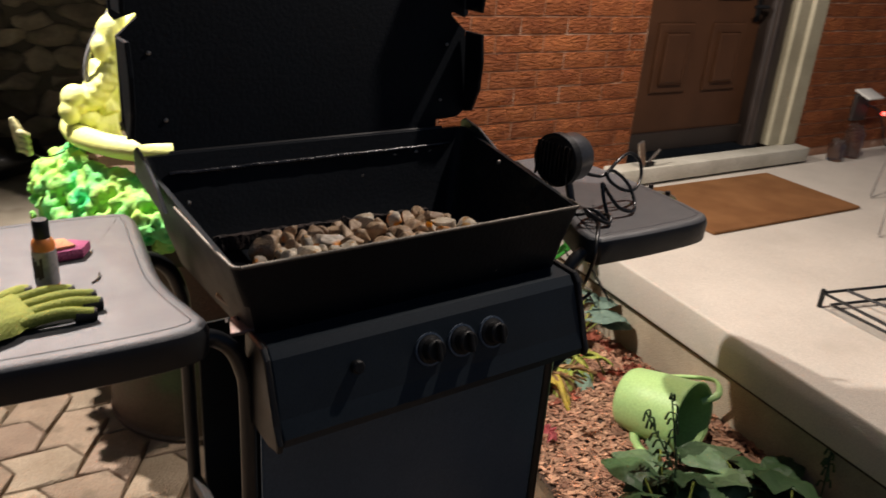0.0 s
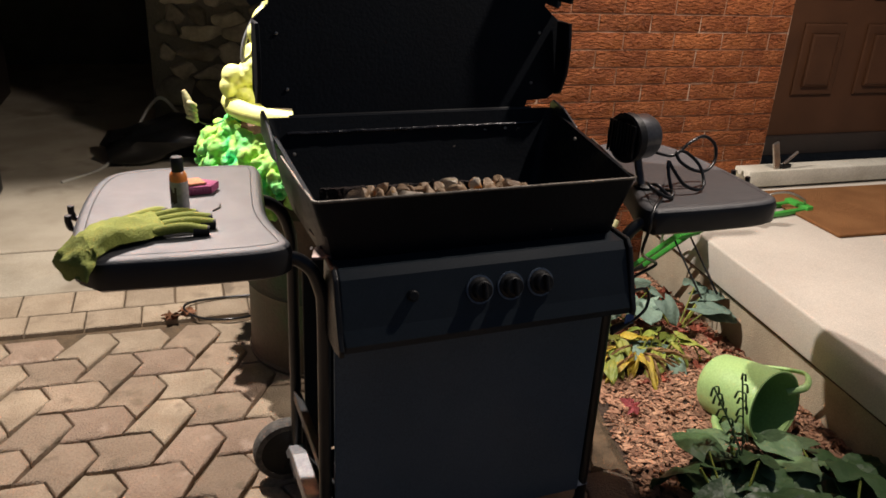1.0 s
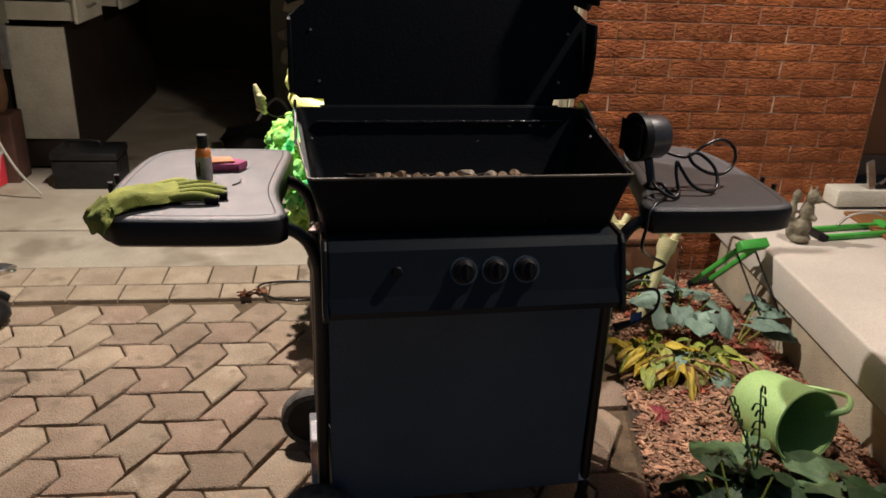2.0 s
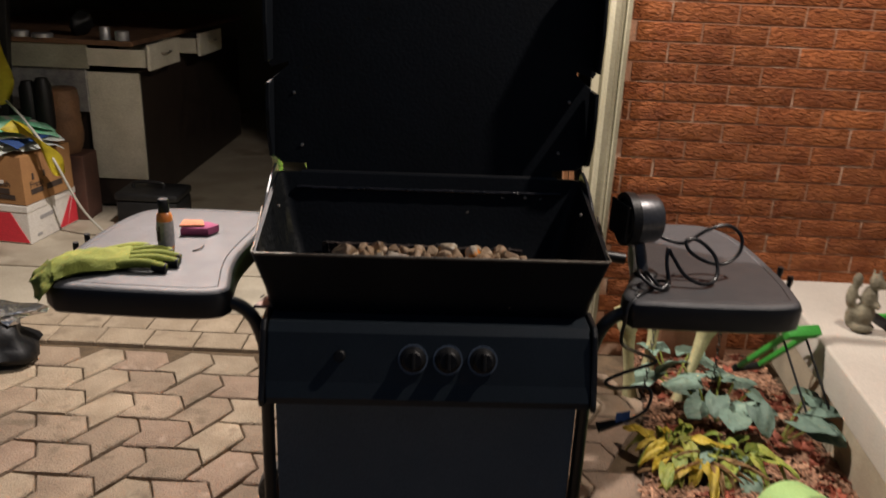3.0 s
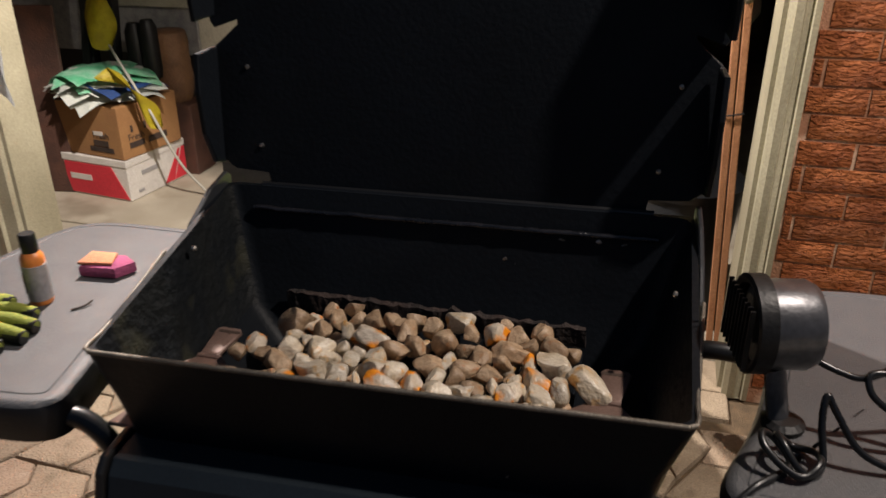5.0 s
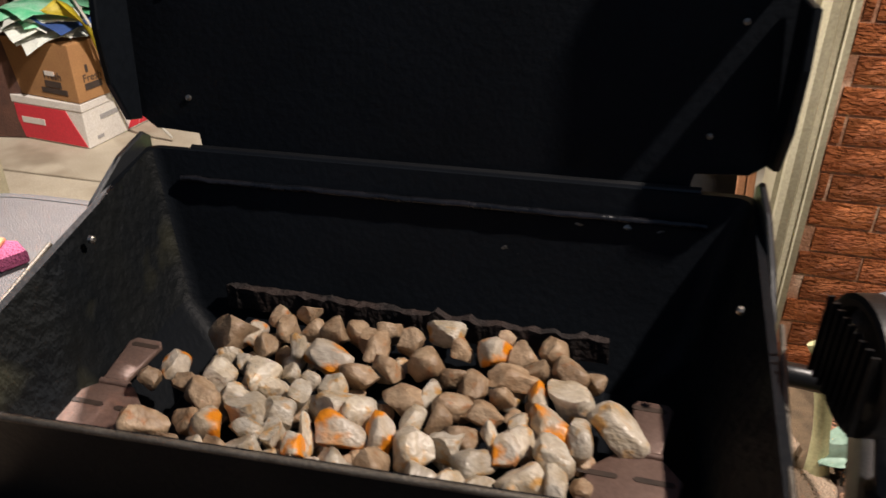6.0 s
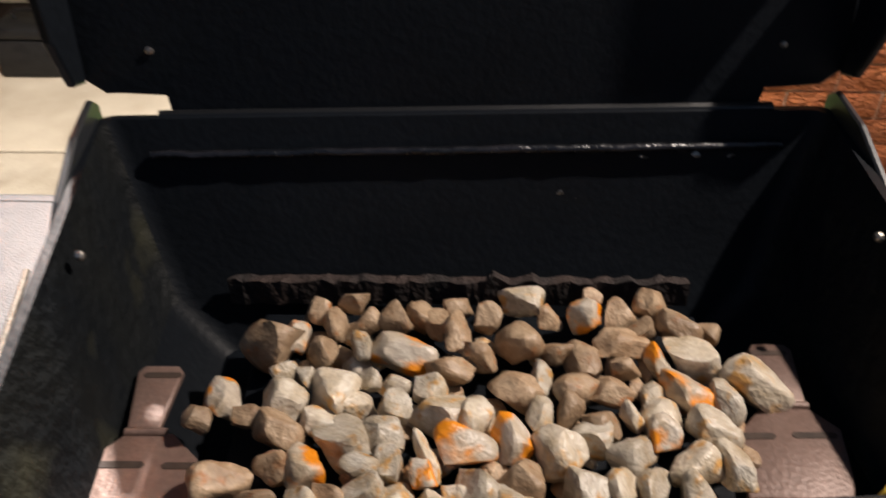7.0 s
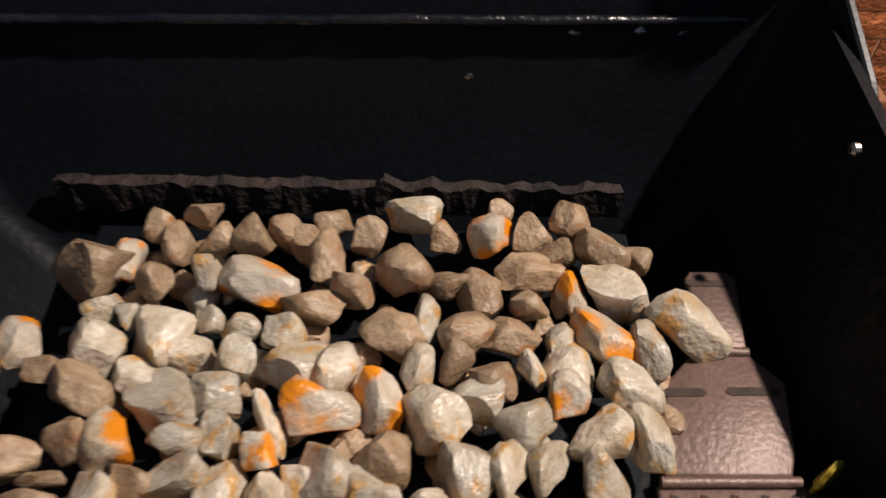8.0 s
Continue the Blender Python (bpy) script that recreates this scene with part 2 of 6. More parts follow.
def trim_post(name, outline, label):
    return lone(name, prism(outline, -0.01, 2.212, 0.004), CREAM, label, "door trim", kind="structure", smooth=30)


# moulded cream jambs of the garage opening
trim_post("trim_right", [(1.365, W + 0.2), (1.365, W + 0.03), (1.378, W + 0.03), (1.378, W + 0.002), (1.392, W - 0.012), (1.412, W - 0.012), (1.418, W - 0.002), (1.432, W - 0.002), (1.438, W - 0.016), (1.453, W - 0.016), (1.453, W + 0.2)], "cream painted moulded garage door jamb")
trim_post("trim_left", [(-1.488, W + 0.2), (-1.488, W - 0.016), (-1.455, W - 0.016), (-1.445, W - 0.006), (-1.375, W - 0.004), (-1.365, W - 0.010), (-1.340, W - 0.010), (-1.330, W + 0.002), (-1.275, W + 0.006), (-1.262, W + 0.02), (-1.245, W + 0.02), (-1.245, W + 0.2)], "cream painted wide garage door jamb")

# porch slab, its base and the door step
def porch_edge(y):
    return 2.06 + 0.10 * (y - 1.5)


lone("porch_slab", prism([(porch_edge(-1.6), -1.6), (7.5, -1.6), (7.5, W - 0.004), (porch_edge(W), W - 0.004)], PORCH - 0.145, PORCH, 0.011, 3), CONCRETE, "pale concrete porch slab with an overhanging edge", "porch", kind="structure", smooth=40)
porch_base = thing("porch_base", (2.2, 0.5, 0), "stained concrete base under the porch slab", "foundation", kind="structure")
part("footing", prism([(porch_edge(-1.55) + 0.05, -1.55), (7.4, -1.55), (7.4, W - 0.01), (porch_edge(W) + 0.05, W - 0.01)], -0.02, PORCH - 0.168, 0.004), SLAB_SIDE, porch_base)
part("wood_strip", prism([(porch_edge(-1.55) + 0.025, -1.55), (porch_edge(-1.55) + 0.11, -1.55), (porch_edge(W) + 0.11, W - 0.02), (porch_edge(W) + 0.025, W - 0.02)], PORCH - 0.166, PORCH - 0.147, 0.003), EARTH, porch_base, "dark timber strip under the slab edge")

step = lone("door_step", box(2.69, 4.14, W - 0.115, W - 0.004, PORCH + 0.012, PORCH + 0.092, 0.008, 2), WHITE_OLD, "white painted concrete door step", "door step", kind="structure", smooth=40)
# Dark strip that draws the shadow line beneath the step.
lone("step_shadow_gap", box(2.73, 4.1, W - 0.09, W - 0.004, PORCH + 0.001, PORCH + 0.011), DOOR_FRAME, "dark strip as shade under the door step", "door step", kind="structure")


def front_door():
    d = thing("door_1", (3.4, W + 0.1, PORCH), "brown panelled front door with a raised panel pair", "door", kind="structure")
    y = W + 0.11
    z0, z1 = PORCH + 0.2, PORCH + 2.15
    part("slab", box(2.945, 3.855, y, y + 0.045, z0, z1), DOOR_BROWN, d)
    part("sweep", box(2.945, 3.9, y - 0.02, y + 0.05, PORCH + 0.1, z0 - 0.002, 0.004), DOOR_FRAME, d, "black threshold and door sweep")
    for x0, x1 in ((3.115, 3.365), (3.495, 3.745)):
        for a, b in ((PORCH + 0.40, PORCH + 0.745), (PORCH + 0.86, PORCH + 1.5)):
            part("panel_moulding", prism([(x0, a), (x1, a), (x1, b), (x0, b)], y - 0.012, y + 0.001, 0.009, 2, "xz"), DOOR_BROWN, d)
            part("raised_panel", prism([(x0 + 0.045, a + 0.045), (x1 - 0.045, a + 0.045), (x1 - 0.045, b - 0.045), (x0 + 0.045, b - 0.045)], y - 0.026, y - 0.010, 0.014, 2, "xz"), DOOR_BROWN, d)
    handle = part("handle_plate", box(3.80, 3.84, y - 0.012, y, 1.12, 1.38, 0.006), RUBBER, d, "black door handle plate")
    part("lever", tube(smooth_line([(3.82, y - 0.01, 1.2), (3.82, y - 0.06, 1.2), (3.78, y - 0.065, 1.2), (3.72, y - 0.06, 1.2)]), 0.009), RUBBER, handle)
    part("frame", prism([(3.86, PORCH + 0.09), (3.99, PORCH + 0.09), (3.99, 2.5), (3.86, 2.5)], W + 0.03, W + 0.2, 0.01, 2, "xz"), DOOR_FRAME, d, "dark brown door frame")
    part("frame_stop", box(3.862, 3.9, W + 0.005, W + 0.028, PORCH + 0.1, 2.5, 0.004), DOOR_FRAME, d)
    part("casing", prism([(3.995, W + 0.2), (3.995, W - 0.012), (4.09, W - 0.012), (4.10, W - 0.03), (4.205, W - 0.03), (4.222, W - 0.015), (4.222, W + 0.2)], PORCH + 0.093, 2.5, 0.004), CREAM, d, "cream painted door casing")
    d.location.x -= 0.095
    return d


front_door()

mat_ob = lone("doormat", box(2.69, 3.68, 2.0, 2.55, PORCH + 0.001, PORCH + 0.016, 0.004, 1), MAT, "orange-brown coir doormat before the front door", "doormat")
mat_ob.rotation_euler = (0, 0, radians(-1.5))

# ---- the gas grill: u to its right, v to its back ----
# Lighter copy of the cabinet paint, standing in for light missing on the front.
PANEL_BLUE_LIFTED = surface("slate_paint_lightened_as_lit", (0.075, 0.105, 0.135), (0.06, 0.088, 0.116), 5, 0.34, bump=0.03, fine=240, spec=0.25)
G = pose(0.777, 1.163, 0, 0, 0, 2.95)
grill = new("gas_grill")
grill.matrix_basis = G.copy()
tagged(grill, "black gas grill on a wheeled cart, lid open", "grill")


def gpart(name, bm, material, parent=grill, label="", smooth=None):
    return part(name, moved(bm, G), material, parent, label, smooth)


def loft(loops, bm=None, close=True, cap0=False, cap1=False):
    bm = bm or bmesh.new()
    rings = [[bm.verts.new(p) for p in loop] for loop in loops]
    k = len(rings[0])
    for a, b in zip(rings, rings[1:]):
        for i in range(k if close else k - 1):
            bm.faces.new((a[i], a[(i + 1) % k], b[(i + 1) % k], b[i]))
    if cap0:
        bm.faces.new(rings[0][::-1])
    if cap1 == "fan":
        mid = bm.verts.new(sum((v.co for v in rings[-1]), Vector()) / k)
        for i in range(k):
            bm.faces.new((rings[-1][i], rings[-1][(i + 1) % k], mid))
    elif cap1:
        bm.faces.new(rings[-1])
    return bm


def rounded(u0, u1, v0, v1, r, ub0=None, ub1=None, z=lambda u, v: 0, n=4):
    """A loop with rounded corners; the back edge may be wider than the front one."""
    ub0, ub1 = u0 if ub0 is None else ub0, u1 if ub1 is None else ub1
    out = []
    for cu, cv, a in ((u0 + r, v0 + r, 180), (u1 - r, v0 + r, 270), (ub1 - r, v1 - r, 0), (ub0 + r, v1 - r, 90)):
        for i in range(n + 1):
            t = radians(a + 90 * i / n)
            u, v = cu + r * math.cos(t), cv + r * math.sin(t)
            out.append((u, v, z(u, v)))
    return out


def rim_z(u, v):
    """The rim rises towards the back."""
    return 0.979 + 0.055 * max(0, min(1, (v - 0.06) / 0.40)) ** 1.05


def firebox():
    out, inn = [], []
    spec = [(-0.278, 0.03, 0.39, -0.29, 0.775, 0.03), (-0.337, 0.012, 0.415, -0.345, 0.83, 0.03), (-0.352, 0.005, 0.44, -0.365, 0.90, 0.03)]
    for u, v0, v1, ub, z, r in spec:
        out.append(rounded(u, -u, v0, v1, r, ub, -ub, lambda a, b, z=z: z))
    out.append(rounded(-0.372, 0.372, 0.0, 0.466, 0.022, -0.392, 0.392, lambda a, b: rim_z(a, b) - 0.012))
    out.append(rounded(-0.375, 0.375, -0.003, 0.47, 0.022, -0.395, 0.395, rim_z))
    inn.append(rounded(-0.366, 0.366, 0.007, 0.46, 0.018, -0.386, 0.386, rim_z))
    for u, v0, v1, ub, z, r in spec[::-1]:
        inn.append(rounded(u + 0.006, -u - 0.006, v0 + 0.006, v1 - 0.006, r - 0.004, ub + 0.006, -ub - 0.006, lambda a, b, z=z: z + 0.004))
    return out, inn


outer, inner = firebox()
body = gpart("firebox", loft(outer + inner, cap0=True, cap1=True), BLACK_SOOT, label="black cast firebox, sooty inside", smooth=35)
body.data.materials.append(CAST)
body.data.materials.append(surface("scalded_cast_metal", (0.008, 0.009, 0.009), (0.004, 0.0054, 0.007), 9, 0.6, bump=0.5, fine=60, spec=0.15, blotch=(0.028, 0.028, 0.019), blotch_at=0.6, blotch_scale=8))
for f in body.data.polygons:
    c = G.inverted() @ f.center
    if abs(c.x) > 0.3 and c.z > 0.8 and abs((G.to_3x3().inverted() @ f.normal).x) > 0.8 and (G.to_3x3().inverted() @ f.normal).x * c.x > 0:
        f.material_index = 1
    n = G.to_3x3().inverted() @ f.normal
    if n.x * c.x < 0 and abs(n.x) > 0.75 and 0.79 < c.z < 0.99:
        f.material_index = 2

gpart("rim", tube([(-0.362, -0.001, 0.981), (-0.2, -0.001, 0.981), (0.2, -0.001, 0.981), (0.362, -0.001, 0.981)], 0.0034, 8), RIM, label="worn bright metal rim edge", smooth=50)
for s in (-1, 1):
    line = [(s * 0.362, 0.0, 0.981), (s * 0.37, 0.005, 0.981), (s * 0.3725, 0.016, 0.981)] + [(s * (0.3725 + 0.019 * k / 6), 0.04 + 0.2 * k / 6, rim_z(0, 0.04 + 0.2 * k / 6) + 0.002) for k in range(7)]
    gpart("side_rim", tube(line, 0.003, 8), RIM, label="worn bright metal rim edge", smooth=50)
for s in (-1, 1):
    gpart("rear_ear", prism([(0.28, 0.98), (0.33, 1.015), (0.40, 1.046), (0.46, 1.056), (0.475, 1.045), (0.475, 0.995), (0.33, 0.975)], s * 0.395 - 0.004, s * 0.395 + 0.004, 0.002, 1, "yz"), BLACK_ENAMEL)
    gpart("pivot_bolt", lathe([(0, 0), (0.005, 0), (0.005, 0.004), (0.003, 0.006), (0, 0.006)], 10, pose(s * 0.36 - (0.009 if s > 0 else 0) * 0, 0.267, 1.0, 0, -90 * s, 0)), CHROME)

# lid, swung up behind the box
def lid():
    half, z0, z1 = 0.412, 1.055, 1.62
    lean = math.tan(radians(7))
    left = [(-0.318, 1.033), (-0.318, z0), (-half + 0.03, z0 + 0.0), (-half + 0.006, z0 + 0.018), (-half, z0 + 0.045), (-half + 0.006, 1.262), (-half + 0.05, 1.296), (-half + 0.05, 1.308), (-half + 0.006, 1.29), (-half - 0.002, 1.30), (-half - 0.004, z1 - 0.04), (-half + 0.03, z1)]
    outline = left + [(-a, b) for a, b in left[::-1]]
    bm = prism(outline, 0.0, 0.012, 0.002, 1, "xz")
    for v in bm.verts:
        v.co.y += 0.475 + (v.co.z - 1.04) * lean
    p = gpart("lid", bm, BLACK_SOOT, label="open black lid, sooty inside")
    for s in (-1, 1):
        low = [(0.478, z0 + 0.012), (0.45, z0 + 0.02), (0.425, 1.13), (0.42, 1.2), (0.43, 1.262), (0.495, 1.262)]
        part("end_cheek", moved(prism(low, s * (half - 0.008) - 0.005, s * (half - 0.008) + 0.005, 0.002, 1, "yz"), G), BLACK_SOOT, p)
        high = [(0.505, 1.31), (0.44, 1.31), (0.43, 1.40), (0.445, 1.52), (0.49, 1.60), (0.545, 1.612)]
        part("end_cheek", moved(prism(high, s * (half - 0.006) - 0.005, s * (half - 0.006) + 0.005, 0.002, 1, "yz"), G), BLACK_SOOT, p)
        part("rivet", moved(lathe([(0.004, 0), (0.004, 0.003), (0, 0.004)], 8, pose(s * 0.33, 0.475 + 0.06 * lean, 1.1, 90, 0, 0)), G), CHROME, p)
        part("rivet", moved(lathe([(0.004, 0), (0.004, 0.003), (0, 0.004)], 8, pose(s * 0.35, 0.475 + 0.19 * lean, 1.23, 90, 0, 0)), G), CHROME, p)
    part("hinge_rod", moved(tube([(-0.33, 0.47, 1.032), (0.33, 0.47, 1.032)], 0.007), G), BLACK_STEEL, p)
    part("lid_flange", moved(box(-0.31, 0.31, 0.466, 0.477, 1.032, 1.036, 0.001), G), BLACK_ENAMEL, p)
    return p


lid()

# control panel with knobs
BEZEL = surface("blue_black_gloss", (0.13, 0.16, 0.2), (0.09, 0.115, 0.15), 10, 0.3, metal=0.3, bump=0.02)


def control_panel():
    prof = [(0.03, 0.848), (-0.034, 0.846), (-0.05, 0.83), (-0.085, 0.735), (-0.10, 0.705), (-0.098, 0.69), (-0.06, 0.684), (0.03, 0.684)]
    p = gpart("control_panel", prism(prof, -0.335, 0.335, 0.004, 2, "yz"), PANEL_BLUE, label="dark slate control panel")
    for s in (-1, 1):
        part("end_cap", moved(prism([(a - 0.006 if a < 0 else a, b + (0.006 if b > 0.8 else -0.004)) for a, b in prof], s * 0.342 - 0.006, s * 0.342 + 0.006, 0.004, 2, "yz"), G), PLASTIC_EDGE, p)
    tilt = math.degrees(math.atan2(0.095, 0.035))
    for k, u in enumerate((-0.035, 0.037, 0.109)):
        m = G @ pose(u, -0.068, 0.783, tilt, 0, 0)
        knob = part("knob", lathe([(0.027, -0.002), (0.027, 0.006), (0.021, 0.009), (0.020, 0.026), (0.017, 0.029), (0, 0.029)], 24, m), RUBBER, p, "black control knob")
        part("bezel", lathe([(0.0275, -0.001), (0.031, -0.001), (0.031, 0.004), (0.0275, 0.004), (0.0275, -0.001)], 28, m), BEZEL, knob, "dark blue-tinted ring")
        part("grip", moved(box(-0.0045, 0.0045, -0.019, 0.019, 0.027, 0.04, 0.003), m), RUBBER, knob)
    part("igniter_button", lathe([(0.012, 0), (0.012, 0.01), (0.009, 0.014), (0, 0.014)], 18, G @ pose(-0.185, -0.066, 0.787, tilt, 0, 0)), RUBBER, p)
    return p


control_panel()

# cart: bent tube legs that turn out under the shelves, panels, wheels
LEG = {}
for s in (-1, 1):
    for v, nm in ((0.015, "front"), (0.36, "rear")):
        u = s * 0.352
        reach = s * 0.50
        line = [(reach, v - 0.01, 0.862), (s * 0.44, v - 0.008, 0.868), (s * 0.405, v, 0.858), (s * 0.375, v, 0.83), (s * 0.358, v, 0.785), (u, v, 0.73), (u, v, 0.5), (u, v, 0.2), (u, v, 0.06)]
        LEG[s, nm] = gpart("leg", tube(smooth_line(line, 5), 0.0145, 12), BLACK_STEEL, label="black bent steel tube leg", smooth=50)
gpart("front_panel", box(-0.332, 0.332, 0.0, 0.012, 0.105, 0.68, 0.004), PANEL_BLUE_LIFTED, label="slate front panel, paint lightened to look lit")
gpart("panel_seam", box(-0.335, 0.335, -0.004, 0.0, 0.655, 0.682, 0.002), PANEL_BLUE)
for s in (-1, 1):
    gpart("side_brace", box(s * 0.352 - 0.01, s * 0.352 + 0.01, 0.03, 0.345, 0.30, 0.33, 0.004), BLACK_STEEL)
    gpart("base_rail", prism([(0.0, 0.115), (0.05, 0.165), (0.10, 0.18), (0.27, 0.18), (0.33, 0.165), (0.375, 0.115), (0.355, 0.105), (0.31, 0.145), (0.06, 0.145), (0.02, 0.10)], s * 0.352 - 0.03, s * 0.352 + 0.012, 0.004, 2, "yz"), GALV, label="bare galvanised base rail")
gpart("bottom_shelf", box(-0.33, 0.33, 0.02, 0.35, 0.10, 0.115, 0.004), BLACK_STEEL)
gpart("back_panel", box(-0.33, 0.33, 0.35, 0.358, 0.12, 0.7, 0.003), BLACK_STEEL)
for v in (-0.03, 0.415):
    m = pose(-0.372, v, 0.094, 90, 0, 0)
    w = gpart("wheel", lathe([(0.0, -0.016), (0.02, -0.02), (0.05, -0.014), (0.074, -0.02), (0.074, 0.02), (0.05, 0.014), (0.02, 0.02), (0, 0.016)], 32, m), RUBBER, label="black plastic wheel", smooth=40)
    part("tyre", moved(lathe([(0.074, -0.022), (0.09, -0.021), (0.094, -0.012), (0.094, 0.012), (0.09, 0.021), (0.074, 0.022)], 48, m), G), TYRE, w, "dusty ribbed tyre", 40)
    part("axle", moved(tube([(-0.372, v - 0.03, 0.094), (-0.372, v + 0.03, 0.094)], 0.006), G), CHROME, w)
for v in (0.015, 0.36):
    gpart("foot", lathe([(0, 0), (0.019, 0), (0.019, 0.05), (0.0145, 0.062), (0, 0.062)], 14, pose(0.352, v, 0, 0, 0, 0)), RUBBER)
    gpart("axle_bracket", prism([(v - 0.03, 0.05), (v + 0.06, 0.05), (v + 0.05, 0.12), (v - 0.02, 0.12)], -0.368, -0.362, 0.001, 1, "yz"), GALV)


def shelf(name, outline, label):
    """A moulded plastic side shelf: a rounded top with a groove inside the edge and a skirt."""
    top = smooth_line(outline + [outline[0]], 5)[:-1]
    c = sum(top, Vector()) / len(top)

    def ring(scale_in, z):
        out = []
        k = len(top)
        for i, p in enumerate(top):
            d = (top[(i + 1) % k] - top[i - 1]).normalized()
            nrm = Vector((-d.y, d.x, 0))
            out.append((p.x + nrm.x * (scale_in - 0.009), p.y + nrm.y * (scale_in - 0.009), z))
        return out

    z = 0.905
    loops = [ring(0.012, z - 0.066), ring(0.0, z - 0.058), ring(-0.002, z - 0.018), ring(0.0025, z - 0.007), ring(0.006, z - 0.0028), ring(0.011, z - 0.0005), ring(0.015, z), ring(0.024, z), ring(0.0255, z - 0.0014), ring(0.027, z)]
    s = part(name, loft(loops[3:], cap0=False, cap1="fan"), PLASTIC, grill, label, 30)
    # Skirt far darker than the top: the shade on its sides is in the colour.
    part("skirt", loft(loops[:4], cap0=True), PLASTIC_EDGE, s, "plastic skirt, coloured black for its shaded side", 50)
    return s


left_shelf = shelf("left_shelf", [(0.01, 1.118, 0), (0.17, 1.112, 0), (0.30, 1.115, 0), (0.348, 1.135, 0), (0.345, 1.18, 0), (0.33, 1.25, 0), (0.322, 1.34, 0), (0.331, 1.49, 0), (0.338, 1.62, 0), (0.31, 1.656, 0), (0.17, 1.662, 0), (0.04, 1.648, 0), (-0.015, 1.58, 0), (-0.038, 1.4, 0), (-0.035, 1.19, 0)], "dark grey moulded plastic side shelf")
right_shelf = shelf("right_shelf", [(1.205, 1.168, 0), (1.37, 1.166, 0), (1.535, 1.182, 0), (1.565, 1.25, 0), (1.572, 1.40, 0), (1.56, 1.60, 0), (1.515, 1.70, 0), (1.42, 1.715, 0), (1.325, 1.69, 0), (1.29, 1.6, 0), (1.265, 1.45, 0), (1.235, 1.32, 0), (1.195, 1.21, 0)], "dark grey moulded plastic side shelf")
for x, y in ((-0.045, 1.43), (-0.045, 1.37), (1.585, 1.36), (1.585, 1.42)):
    s = -1 if x < 0 else 1
    part("tool_hook", tube(smooth_line([(x - s * 0.02, y, 0.875), (x + s * 0.012, y, 0.872), (x + s * 0.02, y, 0.885), (x + s * 0.02, y, 0.902)], 4), 0.007), PLASTIC_EDGE, left_shelf if s < 0 else right_shelf)


# ---- more materials ----
STONE = surface("quartz_stone", (0.64, 0.575, 0.475), (0.42, 0.335, 0.225), 1.1, 0.32, bump=0.3, fine=4.5, vary=0.25, blotch=(0.56, 0.31, 0.10), blotch_at=0.56, blotch_scale=1.2)
STONE_TAN_SHADED = surface("tan_and_shaded_stone", (0.45, 0.325, 0.21), (0.27, 0.172, 0.097), 1.0, 0.45, bump=0.3, fine=4.5, vary=0.2, blotch=(0.36, 0.14, 0.04), blotch_at=0.6, blotch_scale=1.1)
STONE_ORANGE = surface("orange_stained_stone", (0.60, 0.53, 0.44), (0.42, 0.33, 0.225), 0.9, 0.38, bump=0.25, fine=4.5, vary=0.1, blotch=(0.80, 0.27, 0.012), blotch_at=0.465, blotch_scale=0.75)
BURNER = surface("rusty_burner", (0.036, 0.021, 0.016), (0.014, 0.010, 0.009), 30, 0.85, bump=0.6, fine=120)
GLOVE = surface("lime_glove_knit", (0.235, 0.262, 0.04), (0.15, 0.175, 0.028), 14, 0.9, bump=0.3, fine=240)
LABEL_GREY = surface("grey_bottle_label", (0.22, 0.21, 0.22), (0.27, 0.25, 0.25), 30, 0.5, bump=0.02)
ORANGE_PAINT = surface("orange_paint", (0.62, 0.2, 0.045), (0.55, 0.17, 0.04), 20, 0.35, bump=0.02)
SPONGE_PINK = surface("pink_sponge", (0.36, 0.075, 0.17), (0.27, 0.055, 0.13), 16, 0.9, bump=0.7, fine=260)
SPONGE_ORANGE = surface("orange_sponge", (0.62, 0.26, 0.13), (0.5, 0.18, 0.1), 16, 0.9, bump=0.7, fine=260)
GREY_METAL = surface("brushed_grey_metal", (0.12, 0.12, 0.125), (0.08, 0.08, 0.085), 20, 0.35, metal=0.7, bump=0.05)
CORD = surface("black_cord", (0.008, 0.008, 0.008), (0.012, 0.012, 0.012), 20, 0.3, bump=0.02)
BLUE_TAPE = surface("blue_tape", (0.05, 0.13, 0.36), (0.04, 0.1, 0.3), 14, 0.7)
LEAF_BLUE = surface("blue_green_leaf", (0.20, 0.285, 0.215), (0.135, 0.205, 0.16), 9, 0.55, bump=0.25, fine=60, vary=0.22, spec=0.35)
LEAF_GREEN = surface("yellow_green_leaf", (0.21, 0.29, 0.05), (0.33, 0.33, 0.06), 8, 0.5, bump=0.3, fine=60, vary=0.28, spec=0.4)
LEAF_MID = surface("grey_green_leaf", (0.085, 0.145, 0.07), (0.12, 0.19, 0.085), 9, 0.5, bump=0.3, fine=60, vary=0.2, spec=0.4)
# Leaf green darkened for the shade over the near part of the bed.
LEAF_DARK_SHADED = surface("dark_shaded_green_leaf", (0.035, 0.075, 0.028), (0.055, 0.105, 0.04), 8, 0.45, bump=0.25, fine=60, vary=0.25, spec=0.45)
LEAF_YELLOW = surface("yellow_leaf", (0.48, 0.36, 0.03), (0.36, 0.25, 0.03), 9, 0.6, bump=0.25, fine=60, vary=0.15)
LEAF_DRY = surface("dry_straw_leaf", (0.33, 0.2, 0.085), (0.22, 0.12, 0.05), 12, 0.8, bump=0.3, fine=80, vary=0.25)
LEAF_RED = surface("fallen_red_leaf", (0.52, 0.15, 0.085), (0.34, 0.09, 0.05), 12, 0.7, bump=0.3, fine=80, vary=0.35)
